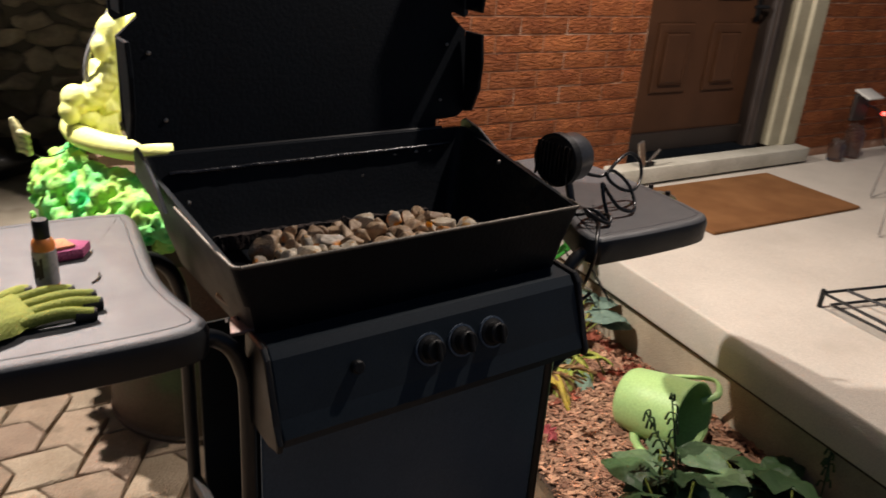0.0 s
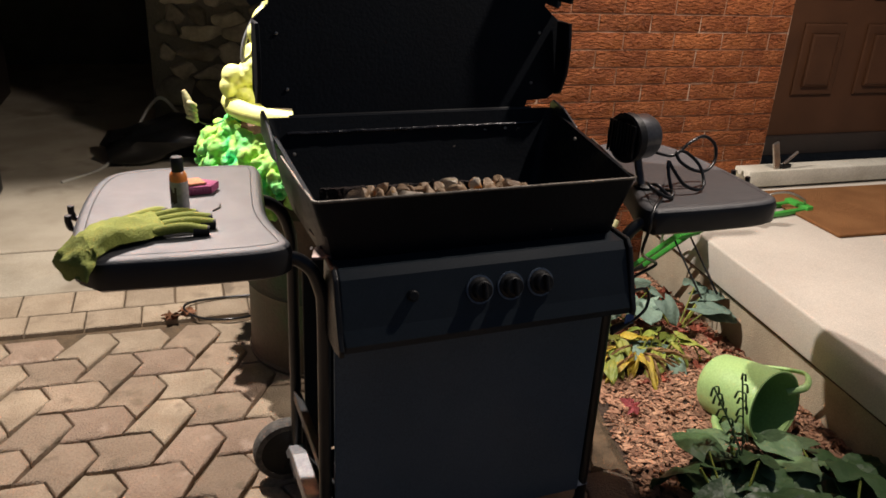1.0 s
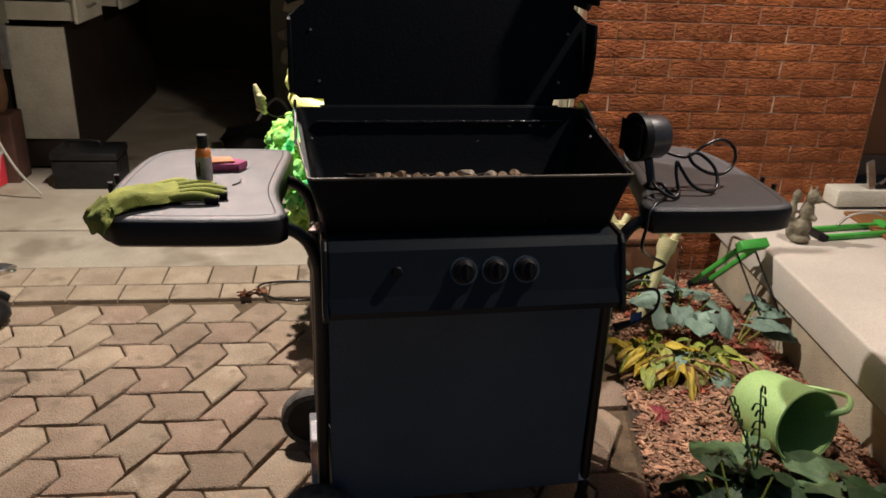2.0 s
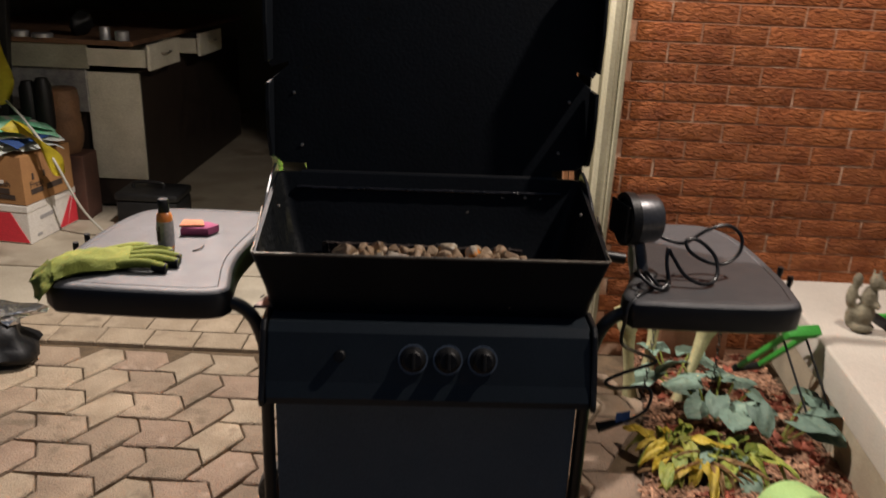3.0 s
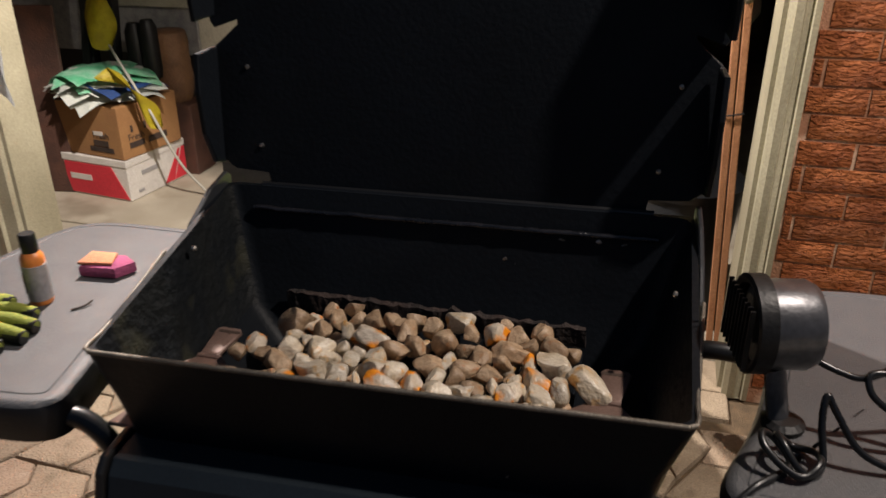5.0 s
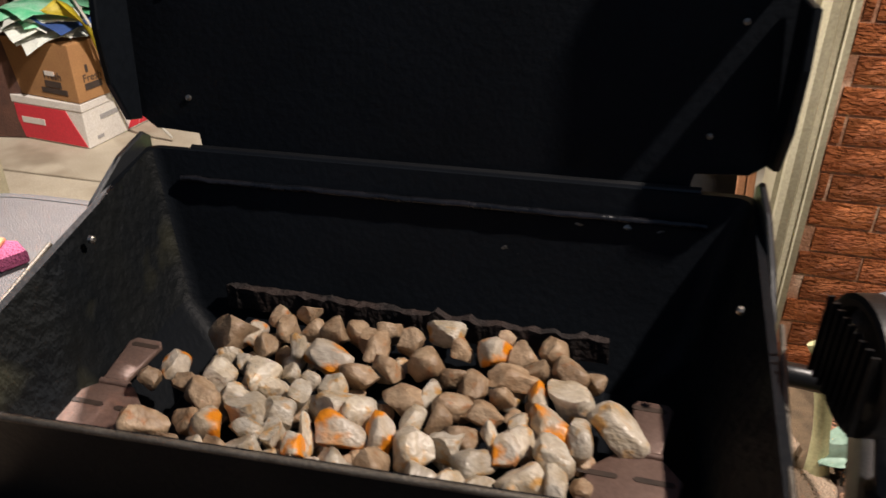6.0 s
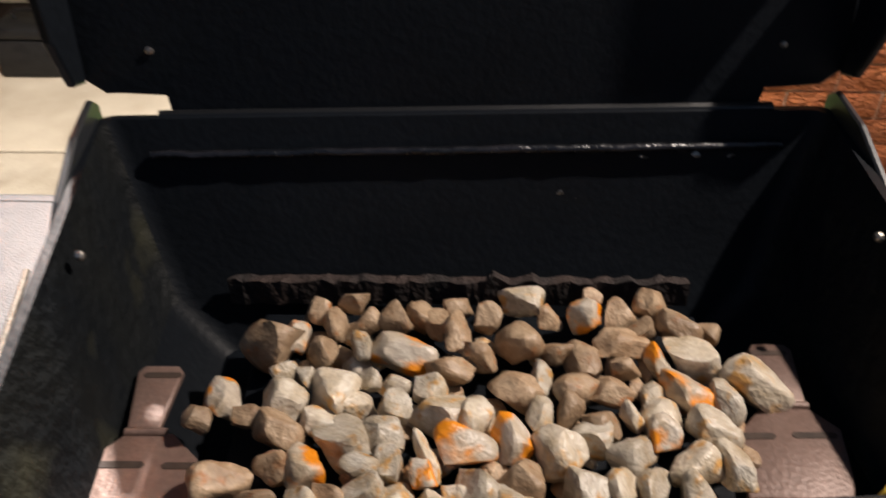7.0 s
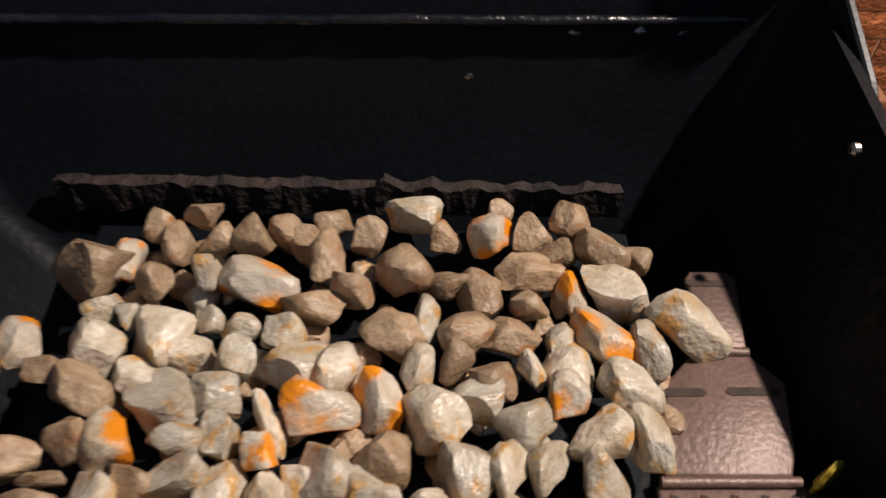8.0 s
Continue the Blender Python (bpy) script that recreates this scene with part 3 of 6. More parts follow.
LEAF_PINK = surface("fallen_pink_leaf", (0.62, 0.16, 0.17), (0.5, 0.11, 0.12), 12, 0.7, bump=0.3, fine=80)
LEAF_BROWN = surface("fallen_brown_leaf", (0.26, 0.11, 0.05), (0.17, 0.075, 0.035), 14, 0.8, bump=0.3, fine=80, vary=0.2)
MULCH = surface("wood_mulch", (0.44, 0.25, 0.15), (0.25, 0.125, 0.075), 20, 0.9, bump=0.5, fine=150, vary=0.45, island=True)
CAN_GREEN = surface("mint_green_plastic", (0.38, 0.58, 0.22), (0.35, 0.54, 0.2), 4, 0.42, bump=0.03, fine=160)
BONE = surface("pale_bone_plastic", (0.52, 0.49, 0.26), (0.42, 0.39, 0.2), 12, 0.6, bump=0.2, fine=140)
FLUO = surface("fluorescent_yellow_plastic", (0.90, 0.92, 0.34), (0.85, 0.88, 0.26), 10, 0.5, bump=0.15, fine=120)
FOAM = surface("green_foam", (0.05, 0.66, 0.2), (0.46, 0.7, 0.12), 9, 0.75, bump=0.4, fine=90)
DRUM = surface("rusted_green_drum", (0.055, 0.06, 0.028), (0.10, 0.055, 0.035), 3, 0.6, bump=0.3, fine=120, blotch=(0.04, 0.085, 0.03), blotch_at=0.58, blotch_scale=4)
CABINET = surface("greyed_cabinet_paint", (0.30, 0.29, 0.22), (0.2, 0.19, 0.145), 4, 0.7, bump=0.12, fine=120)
CARD = surface("brown_cardboard", (0.30, 0.15, 0.055), (0.25, 0.12, 0.045), 6, 0.85, bump=0.1, fine=200)
CARD_WHITE = surface("white_cardboard", (0.62, 0.58, 0.52), (0.55, 0.51, 0.46), 6, 0.7, bump=0.05)
CARD_RED = surface("red_print", (0.56, 0.03, 0.045), (0.5, 0.026, 0.04), 6, 0.6, bump=0.05)
INK = surface("dark_print", (0.03, 0.02, 0.015), (0.05, 0.03, 0.02), 20, 0.8)
INK_GREY = surface("grey_print", (0.3, 0.28, 0.27), (0.26, 0.25, 0.24), 20, 0.8)
PAPER = surface("white_paper", (0.62, 0.62, 0.55), (0.5, 0.52, 0.47), 12, 0.8, bump=0.05, vary=0.15)
PAPER_GREEN = surface("green_print_paper", (0.08, 0.42, 0.2), (0.3, 0.55, 0.38), 12, 0.7, bump=0.05)
PAPER_BLUE = surface("blue_paper", (0.02, 0.06, 0.2), (0.02, 0.05, 0.16), 12, 0.7)
YELLOW_CLOTH = surface("yellow_flag_vinyl", (0.62, 0.50, 0.03), (0.5, 0.4, 0.025), 6, 0.55, bump=0.25, fine=30)
STICK = surface("white_stick", (0.42, 0.4, 0.34), (0.34, 0.32, 0.27), 12, 0.6)
SHEET = surface("clear_plastic_sheet", (0.88, 0.9, 0.92), (0.74, 0.77, 0.8), 9, 0.25, bump=0.5, fine=35, spec=0.8)
WOOD_LOG = surface("brown_wood", (0.17, 0.085, 0.04), (0.10, 0.05, 0.025), 10, 0.7, bump=0.5, fine=90)
WOOD_STAKE = surface("copper_brown_stake", (0.42, 0.2, 0.1), (0.34, 0.15, 0.07), 14, 0.55, bump=0.2, fine=120)
DARK_WOOD = surface("dark_reddish_timber", (0.09, 0.038, 0.024), (0.055, 0.025, 0.017), 8, 0.7, bump=0.3)
FOIL = surface("crumpled_foil", (0.75, 0.75, 0.75), (0.6, 0.6, 0.6), 20, 0.22, metal=0.95, bump=0.9, fine=30)
TOOL_GREEN = surface("bright_green_plastic", (0.06, 0.36, 0.05), (0.05, 0.3, 0.04), 8, 0.42, bump=0.04)
STATUE = surface("weathered_stone_statue", (0.24, 0.21, 0.14), (0.14, 0.12, 0.08), 20, 0.9, bump=0.6, fine=90)
TERRACOTTA = surface("brown_terracotta", (0.2, 0.085, 0.04), (0.15, 0.065, 0.03), 10, 0.8, bump=0.2)
CREPE = surface("grey_crepe_streamer", (0.2, 0.185, 0.17), (0.12, 0.11, 0.10), 30, 0.9, bump=0.5, fine=60)
OUTLET = surface("white_outlet_plastic", (0.66, 0.64, 0.58), (0.6, 0.58, 0.52), 12, 0.5)
FIELDSTONE = surface("grey_stone_print", (0.30, 0.265, 0.20), (0.16, 0.14, 0.10), 5, 0.9, bump=0.6, fine=30, vary=0.4)
GLASS = bpy.data.materials.new("clear_glass")
GLASS.use_nodes = True
GLASS.node_tree.nodes["Principled BSDF"].inputs["Transmission Weight"].default_value = 1.0
GLASS.node_tree.nodes["Principled BSDF"].inputs["Roughness"].default_value = 0.03
RED_LED = bpy.data.materials.new("red_indicator")
RED_LED.use_nodes = True
RED_LED.node_tree.nodes["Principled BSDF"].inputs["Base Color"].default_value = (0.8, 0.03, 0.03, 1)
RED_LED.node_tree.nodes["Principled BSDF"].inputs["Emission Color"].default_value = (1, 0.08, 0.06, 1)
RED_LED.node_tree.nodes["Principled BSDF"].inputs["Emission Strength"].default_value = 6.0

LIP = surface("worn_enamel_lip", (0.016, 0.015, 0.018), (0.004, 0.005, 0.007), 14, 0.25, bump=0.4, fine=60)
rnd = random.Random(7)


def lump(radius, seed, squash=(1, 1, 1), rough=0.25, sub=2, cuts=6, soft=0):
    """An angular pebble: a ball, pressed flat on some sides, with noise."""
    r = random.Random(seed)
    bm = bmesh.new()
    bmesh.ops.create_icosphere(bm, subdivisions=sub, radius=1.0)
    planes = [(Vector((r.gauss(0, 1), r.gauss(0, 1), r.gauss(0, 1))).normalized(), r.uniform(0.45, 0.8)) for _ in range(cuts)]
    off = Vector((seed * 3.1, seed * 1.7, 0))
    for v in bm.verts:
        for n, d in planes:
            k = v.co.dot(n) - d
            if k > 0:
                v.co -= n * k * 0.95
        v.co *= 1 + rough * noise.noise(v.co * 1.6 + off)
    if soft:
        for _ in range(soft):
            bmesh.ops.smooth_vert(bm, verts=bm.verts, factor=0.22, use_axis_x=True, use_axis_y=True, use_axis_z=True)
        for v in bm.verts:
            v.co *= 1.06 + 0.03 * noise.noise(v.co * 4 + off)
    for v in bm.verts:
        v.co = Vector((v.co.x * squash[0], v.co.y * squash[1], v.co.z * squash[2])) * radius
    return bm


def mesh_of(name, bm, material, smooth=50):
    bmesh.ops.recalc_face_normals(bm, faces=bm.faces)
    me = bpy.data.meshes.new(name)
    bm.to_mesh(me)
    bm.free()
    me.materials.append(material)
    if smooth:
        me.shade_smooth()
        me.set_sharp_from_angle(angle=radians(smooth))
    return me


def piece(name, me, m, parent=None):
    """An object of its own on a shared mesh, at the world pose m."""
    ob = new(name, me)
    if parent:
        ob.parent = parent
        ob.matrix_parent_inverse = world_of(parent).inverted()
    ob.matrix_basis = m
    return ob


# ---- stones in the firebox ----
def pebble(seed):
    """A broken stone with a few broad faces, worn round at the edges, pitted."""
    r = random.Random(seed)
    bm = lump(1.0, seed, (1, 1, 1), 0.2, 3, 10, 1)
    off = Vector((seed * 2.3, seed * 0.7, 1.0))
    for v in bm.verts:
        v.co *= 1 + 0.05 * noise.noise(v.co * 3.1 + off) + 0.02 * noise.noise(v.co * 8 + off)
    span = [max(abs(v.co[i]) for v in bm.verts) for i in range(3)]
    skew = r.uniform(-0.25, 0.25)
    for v in bm.verts:
        v.co = Vector((v.co.x / span[0] + skew * v.co.y, v.co.y / span[1], v.co.z / span[2]))
    return bm


STONES = {}
for key, material in (("white", STONE), ("tan", STONE_TAN_SHADED), ("orange", STONE_ORANGE)):
    STONES[key] = [mesh_of("stone", pebble(i + 11), material, 38) for i in range(12)]
LABELS = {"white": "angular whitish quartz stone lying in the grill", "tan": "tan-brown stone lying in the grill, its tone also standing for shade", "orange": "whitish stone stained bright orange in the grill"}


def stone(x, y, z, half, key, turn):
    ob = new("stone", rnd.choice(STONES[key]))
    ob.matrix_basis = Matrix.Translation((x, y, z)) @ Euler((rnd.uniform(-0.3, 0.3), rnd.uniform(-0.3, 0.3), turn)).to_matrix().to_4x4() @ Matrix.Diagonal((*half, 1))
    tagged(ob, LABELS[key], "stone", "stones in the grill")


def heap(row):
    """Stones of the top layer: place, half width and half depth in millimetres, and kind."""
    for x, y, a, b, key in row:
        a, b = a * 0.00118, b * 0.00118
        turn = rnd.uniform(-0.35, 0.35)
        if 0.8 < a / b < 1.25:
            turn += rnd.choice((0, 1.57, 3.14))
        z = 0.876 + rnd.uniform(-0.004, 0.005)
        stone(x, y, z, (a, b * 1.12, min(a, b) * 1.0 + 0.003), {"w": "white", "t": "tan", "o": "orange"}[key], turn)


# Back rows are mostly tan: besides real tan stones, this colours in the shade there.
heap([(0.553, 1.434, 28, 24, "t"), (0.580, 1.448, 13, 21, "o"), (0.596, 1.484, 14, 14, "t"), (0.617, 1.463, 13, 19, "t"), (0.630, 1.492, 16, 10, "t"), (0.647, 1.469, 15, 13, "t"), (0.677, 1.467, 15, 16, "t"), (0.702, 1.475, 14, 16, "t"), (0.738, 1.487, 17, 14, "t"), (0.719, 1.466, 12, 11, "t"), (0.737, 1.443, 13, 21, "t"), (0.767, 1.470, 15, 15, "t"), (0.807, 1.499, 21, 15, "w"), (0.830, 1.473, 14, 11, "t")])
heap([(0.871, 1.473, 20, 18, "o"), (0.877, 1.498, 11, 12, "t"), (0.907, 1.477, 16, 17, "t"), (0.925, 1.454, 11, 12, "t"), (0.941, 1.493, 17, 16, "t"), (0.958, 1.456, 21, 16, "t"), (0.965, 1.417, 24, 16, "w"), (0.990, 1.452, 11, 11, "t"), (0.608, 1.412, 14, 14, "t"), (0.643, 1.429, 11, 13, "w"), (0.681, 1.421, 31, 18, "o"), (0.732, 1.396, 17, 20, "t"), (0.760, 1.413, 18, 16, "t"), (0.800, 1.438, 22, 21, "t"), (0.832, 1.423, 13, 16, "t")])
heap([(0.855, 1.415, 20, 17, "t"), (0.899, 1.433, 27, 12, "t"), (0.895, 1.397, 15, 13, "t"), (0.930, 1.414, 11, 16, "o"), (1.016, 1.384, 31, 19, "w"), (0.524, 1.364, 16, 20, "o"), (0.576, 1.390, 14, 14, "w"), (0.595, 1.385, 8, 11, "w"), (0.623, 1.368, 21, 24, "w"), (0.653, 1.384, 10, 12, "w"), (0.679, 1.380, 14, 10, "w"), (0.708, 1.373, 16, 16, "w"), (0.790, 1.375, 19, 22, "t"), (0.813, 1.381, 10, 20, "w"), (0.851, 1.374, 25, 15, "t")])
heap([(0.878, 1.367, 20, 11, "t"), (0.918, 1.372, 11, 14, "w"), (0.948, 1.369, 20, 24, "o"), (0.982, 1.361, 15, 21, "w"), (0.548, 1.336, 15, 11, "t"), (0.510, 1.332, 14, 11, "t"), (0.579, 1.352, 19, 15, "w"), (0.645, 1.355, 19, 14, "w"), (0.680, 1.346, 13, 13, "w"), (0.718, 1.344, 23, 19, "w"), (0.755, 1.340, 19, 19, "w"), (0.812, 1.345, 12, 19, "w"), (0.836, 1.348, 14, 14, "t"), (0.865, 1.332, 18, 15, "t"), (0.891, 1.341, 9, 12, "w"), (0.920, 1.346, 17, 22, "w")])
heap([(0.957, 1.321, 21, 17, "w"), (0.578, 1.318, 19, 17, "t"), (0.614, 1.329, 20, 14, "w"), (0.636, 1.311, 23, 18, "w"), (0.673, 1.319, 21, 16, "w"), (0.738, 1.309, 27, 19, "o"), (0.782, 1.313, 14, 19, "o"), (0.817, 1.304, 25, 21, "w"), (0.848, 1.318, 21, 16, "w"), (0.910, 1.313, 17, 15, "o"), (0.886, 1.297, 23, 16, "w"), (0.934, 1.287, 21, 18, "w"), (0.965, 1.281, 12, 21, "w"), (0.584, 1.283, 16, 16, "t")])
heap([(0.609, 1.281, 20, 17, "o"), (0.656, 1.281, 19, 10, "w"), (0.679, 1.285, 13, 13, "w"), (0.708, 1.298, 7, 20, "w"), (0.706, 1.274, 11, 13, "o"), (0.750, 1.263, 22, 22, "w"), (0.789, 1.267, 19, 17, "t"), (0.536, 1.266, 24, 18, "t"), (0.840, 1.260, 18, 24, "w"), (0.869, 1.262, 15, 20, "w"), (0.895, 1.264, 14, 18, "w"), (0.929, 1.258, 17, 17, "w"), (0.607, 1.245, 16, 20, "w"), (0.628, 1.254, 15, 12, "t")])
heap([(0.659, 1.254, 13, 15, "w"), (0.684, 1.250, 15, 20, "w"), (0.711, 1.242, 13, 14, "w"), (0.731, 1.254, 12, 18, "w"), (0.777, 1.244, 18, 14, "w"), (0.816, 1.237, 15, 8, "w"), (0.563, 1.237, 24, 10, "t"), (0.573, 1.258, 18, 5, "t")])
# more stones towards the front wall and a sparse layer beneath
for k in range(26):
    stone(rnd.uniform(0.6, 0.95), rnd.uniform(1.196, 1.232), 0.868 + rnd.uniform(-0.006, 0.006), (rnd.uniform(0.014, 0.022), rnd.uniform(0.013, 0.018), 0.014), "white" if k % 4 else "tan", rnd.uniform(0, 6))
for k in range(60):
    stone(rnd.uniform(0.57, 0.99), rnd.uniform(1.22, 1.48), 0.857, (0.017, 0.015, 0.012), "tan" if k % 3 else "white", rnd.uniform(0, 6))

gpart("back_lip", tube(smooth_line([(-0.34 + 0.02 * k, 0.447 + 0.002 * noise.noise((k * 0.7, 0, 0)), 0.998 + 0.002 * noise.noise((k * 0.5, 5, 0))) for k in range(35)], 2), 0.005, 8), LIP, label="worn rolled lip along the back wall", smooth=60)

# Bright chips modelled as the glints on the dark back wall.
for u, v, z, k in ((0.12, 0.4445, 0.935, 3), (0.16, 0.4445, 0.932, 4), (0.10, 0.446, 0.945, 5), (0.29, 0.4535, 0.983, 6), (0.25, 0.4535, 0.986, 7), (0.19, 0.4535, 0.984, 8)):
    gpart("bare_chip", moved(lump(0.0045, k, (1.3, 0.35, 0.8), 0.5, 2, 4), pose(u, v - 0.003, z)), CHROME, label="small chrome chip standing in for a glint")
# stepped heat plates that carry the stones
def heat_plate(cx, cy, side=1):
    """Pressed steel: a narrow tab at the back, a wide middle step and a front flange, with rolled ridges and slots."""
    tab = [(cx - 0.017, cy + 0.006), (cx + 0.012, cy + 0.006), (cx + 0.024, cy + 0.078), (cx + 0.018, cy + 0.086), (cx - 0.014, cy + 0.086), (cx - 0.02, cy + 0.078)]
    middle = [(cx - 0.075, cy - 0.1), (cx + 0.014, cy - 0.1), (cx + 0.022, cy - 0.082), (cx + 0.034, cy - 0.024), (cx + 0.012, cy + 0.004), (cx - 0.03, cy + 0.004), (cx - 0.058, cy - 0.024)]
    flange = [(cx - 0.085, cy - 0.165), (cx + 0.05, cy - 0.165), (cx + 0.036, cy - 0.112), (cx + 0.02, cy - 0.104), (cx - 0.08, cy - 0.104)]
    tab, middle, flange = [[(cx + side * (x - cx), y) for x, y in line][::side] for line in (tab, middle, flange)]
    base = part("heat_plate", prism(middle, 0.853, 0.861, 0.0025, 2), PLATE, grill, "rust-brown pressed steel heat plate", 50)
    for name, outline, z in (("tab", tab, 0.864), ("front_flange", flange, 0.856)):
        part(name, prism(outline, z - 0.008, z, 0.0025, 2), PLATE, base, smooth=50)
    for name, y, x0, x1, z in (("ridge", cy + 0.004, cx - 0.024, cx + 0.013, 0.862), ("ridge", cy - 0.103, cx - 0.078, cx + 0.019, 0.859)):
        part(name, tube([(cx + side * (x0 - cx), y, z - 0.001), (cx + side * (x1 - cx), y, z - 0.001)], 0.0042, 8), PLATE, base, smooth=60)
    for x, y, half, z in ((cx - 0.002, cy + 0.072, 0.016, 0.864), (cx + 0.006, cy - 0.032, 0.018, 0.861), (cx - 0.05, cy - 0.033, 0.018, 0.861)):
        x = cx + side * (x - cx)
        part("slot", prism([(x - half, y - 0.0035), (x + half, y - 0.0035), (x + half + 0.003, y), (x + half, y + 0.0035), (x - half, y + 0.0035), (x - half - 0.003, y)], z + 0.0002, z + 0.0008), INK, base, "dark slot")
    for k in range(6):
        x = cx - 0.077 + k * 0.021 + (0.03 if side < 0 else 0)
        part("slot", prism([(x, cy - 0.126), (x + 0.005, cy - 0.127), (x + 0.009, cy - 0.112), (x + 0.004, cy - 0.111)], 0.8562, 0.8568), INK, base, "dark slot")


heat_plate(1.052, 1.366)
heat_plate(0.452, 1.33, -1)
bed = part("stone_tray", box(0.53, 1.0, 1.205, 1.515, 0.836, 0.846, 0.003), BLACK_SOOT, grill)
for u in (-0.2, 0.0, 0.2):
    gpart("burner_tube", tube([(u, 0.04, 0.82), (u, 0.37, 0.82)], 0.012), BURNER)
bm = box(0.485, 1.0, 1.545, 1.557, 0.835, 0.866)
bmesh.ops.subdivide_edges(bm, edges=[e for e in bm.edges if abs(e.verts[0].co.x - e.verts[1].co.x) > 0.1], cuts=60)
for v in bm.verts:
    q = v.co * 55
    v.co += Vector((0.003 * noise.noise(q), 0.004 * noise.noise(q + Vector((9, 0, 0))), (0.013 * max(0, noise.noise(Vector((v.co.x * 48, 3, 0)))) + 0.004 * noise.noise(q * 2)) if v.co.z > 0.85 else 0))
part("rear_burner", bm, BURNER, grill, "rusty crusted rear burner bar")


# ---- on the shelves ----
def bottle():
    b = thing("paint_bottle", (0.157, 1.35, 0.905), "small orange craft paint bottle with grey label and black cap", "bottle")
    m = Matrix.Translation((0.157, 1.35, 0.905))
    part("body", lathe([(0, 0), (0.0165, 0), (0.018, 0.003), (0.018, 0.075), (0.017, 0.081), (0.013, 0.088), (0.0085, 0.092), (0, 0.092)], 28, m), ORANGE_PAINT, b, "orange plastic", 40)
    part("label", lathe([(0.018, 0.008), (0.0189, 0.0085), (0.0189, 0.0675), (0.018, 0.068)], 28, m), LABEL_GREY, b, "grey paper label")
    bm = bmesh.new()
    for k in range(4):
        a = radians(205 + 14 * k)
        box(-0.002, 0.002, -0.0006, 0.0006, 0.02 + 0.004 * (k % 2), 0.058 - 0.006 * (k % 3), 0, bm=bm, m=None)
        bmesh.ops.transform(bm, matrix=m @ Matrix.Translation((0.019 * math.cos(a), 0.019 * math.sin(a), 0)) @ Euler((0, 0, a + math.pi / 2)).to_matrix().to_4x4(), verts=bm.verts[-8:])
    part("print", bm, INK, b)
    part("cap", lathe([(0.0115, 0.086), (0.0125, 0.088), (0.0125, 0.117), (0.011, 0.119), (0, 0.119)], 24, m), RUBBER, b, "black flip cap", 40)


bottle()


def rumpled(bm, amount):
    """Finer mesh with soft folds and creases."""
    bmesh.ops.subdivide_edges(bm, edges=bm.edges[:], cuts=3, use_grid_fill=True, smooth=0.6)
    bm.normal_update()
    for v in bm.verts:
        q = v.co
        fold = noise.noise((q.x * 34, q.y * 20, q.z * 12)) + 0.6 * noise.noise((q.x * 16 + q.y * 60, q.y * 18, 4)) + 0.35 * noise.noise(q * 95)
        v.co += v.normal * amount * fold
    return bm


def glove():
    g = thing("work_glove", (0.08, 1.25, 0.905), "lime green knitted work glove lying on the shelf", "glove")
    z = 0.916
    bm = loft([[(x + a * nx, y + a * ny, zz + b) for a, b in ((-w, 0), (-w * 0.7, h), (0, h * 1.25), (w * 0.7, h), (w, 0), (w * 0.7, -0.009), (0, -0.010), (-w * 0.7, -0.009))]
               for x, y, zz, w, h, nx, ny in ((-0.02, 1.15, z - 0.006, 0.05, 0.012, -0.5, 0.86), (-0.005, 1.165, z + 0.0, 0.05, 0.016, -0.5, 0.86), (0.015, 1.185, z + 0.002, 0.05, 0.02, -0.42, 0.9), (0.04, 1.21, z + 0.002, 0.052, 0.02, -0.36, 0.93), (0.085, 1.235, z, 0.058, 0.018, -0.3, 0.95), (0.115, 1.247, z, 0.05, 0.013, -0.25, 0.97))], cap0=True, cap1=True)
    part("palm", rumpled(bm, 0.007), GLOVE, g, smooth=80)
    part("cuff", rumpled(loft([[(x + a * -0.55, y + a * 0.83, zz + b) for a, b in ((-w, 0), (-w * 0.7, h), (0, h * 1.3), (w * 0.7, h), (w, 0), (w * 0.7, -0.012), (0, -0.014), (-w * 0.7, -0.012))] for x, y, zz, w, h in ((-0.04, 1.13, z - 0.034, 0.058, 0.012), (-0.033, 1.138, z - 0.022, 0.056, 0.013), (-0.015, 1.155, z - 0.004, 0.053, 0.017))], cap0=True, cap1=True), 0.011), GLOVE, g, smooth=60)
    for k, (x0, y0, x1, y1, r) in enumerate(((0.10, 1.20, 0.208, 1.205, 0.0105), (0.105, 1.225, 0.222, 1.238, 0.011), (0.105, 1.252, 0.217, 1.268, 0.011), (0.095, 1.275, 0.19, 1.30, 0.010), (0.055, 1.262, 0.13, 1.318, 0.012))):
        line = smooth_line([(x0 - 0.02, y0, z), ((x0 + x1) / 2, (y0 + y1) / 2 + 0.003, z + 0.008), (x1 - 0.015, y1, z + 0.002), (x1, y1, z - 0.001)], 5)
        f = part("finger", tube(line, r, 10, taper=lambda t: 1.0 - 0.12 * t if t < 0.9 else 0.7), GLOVE, g, smooth=70)
        tip = smooth_line([(x1 - 0.03, y1 - 0.002, z + 0.001), (x1, y1, z - 0.002)], 3)
        part("coated_tip", tube(tip, r * 0.98, 10), RUBBER, f, "dark rubber coating under the finger", 70)


glove()
sp = thing("sponge", (0.21, 1.465, 0.905), "pink and orange cellulose sponge lying on the shelf", "sponge")
part("scrub_layer", prism([(0.160, 1.437), (0.225, 1.444), (0.242, 1.478), (0.212, 1.497), (0.152, 1.485)], 0.906, 0.926, 0.004), SPONGE_PINK, sp, "dark pink layer", 40)
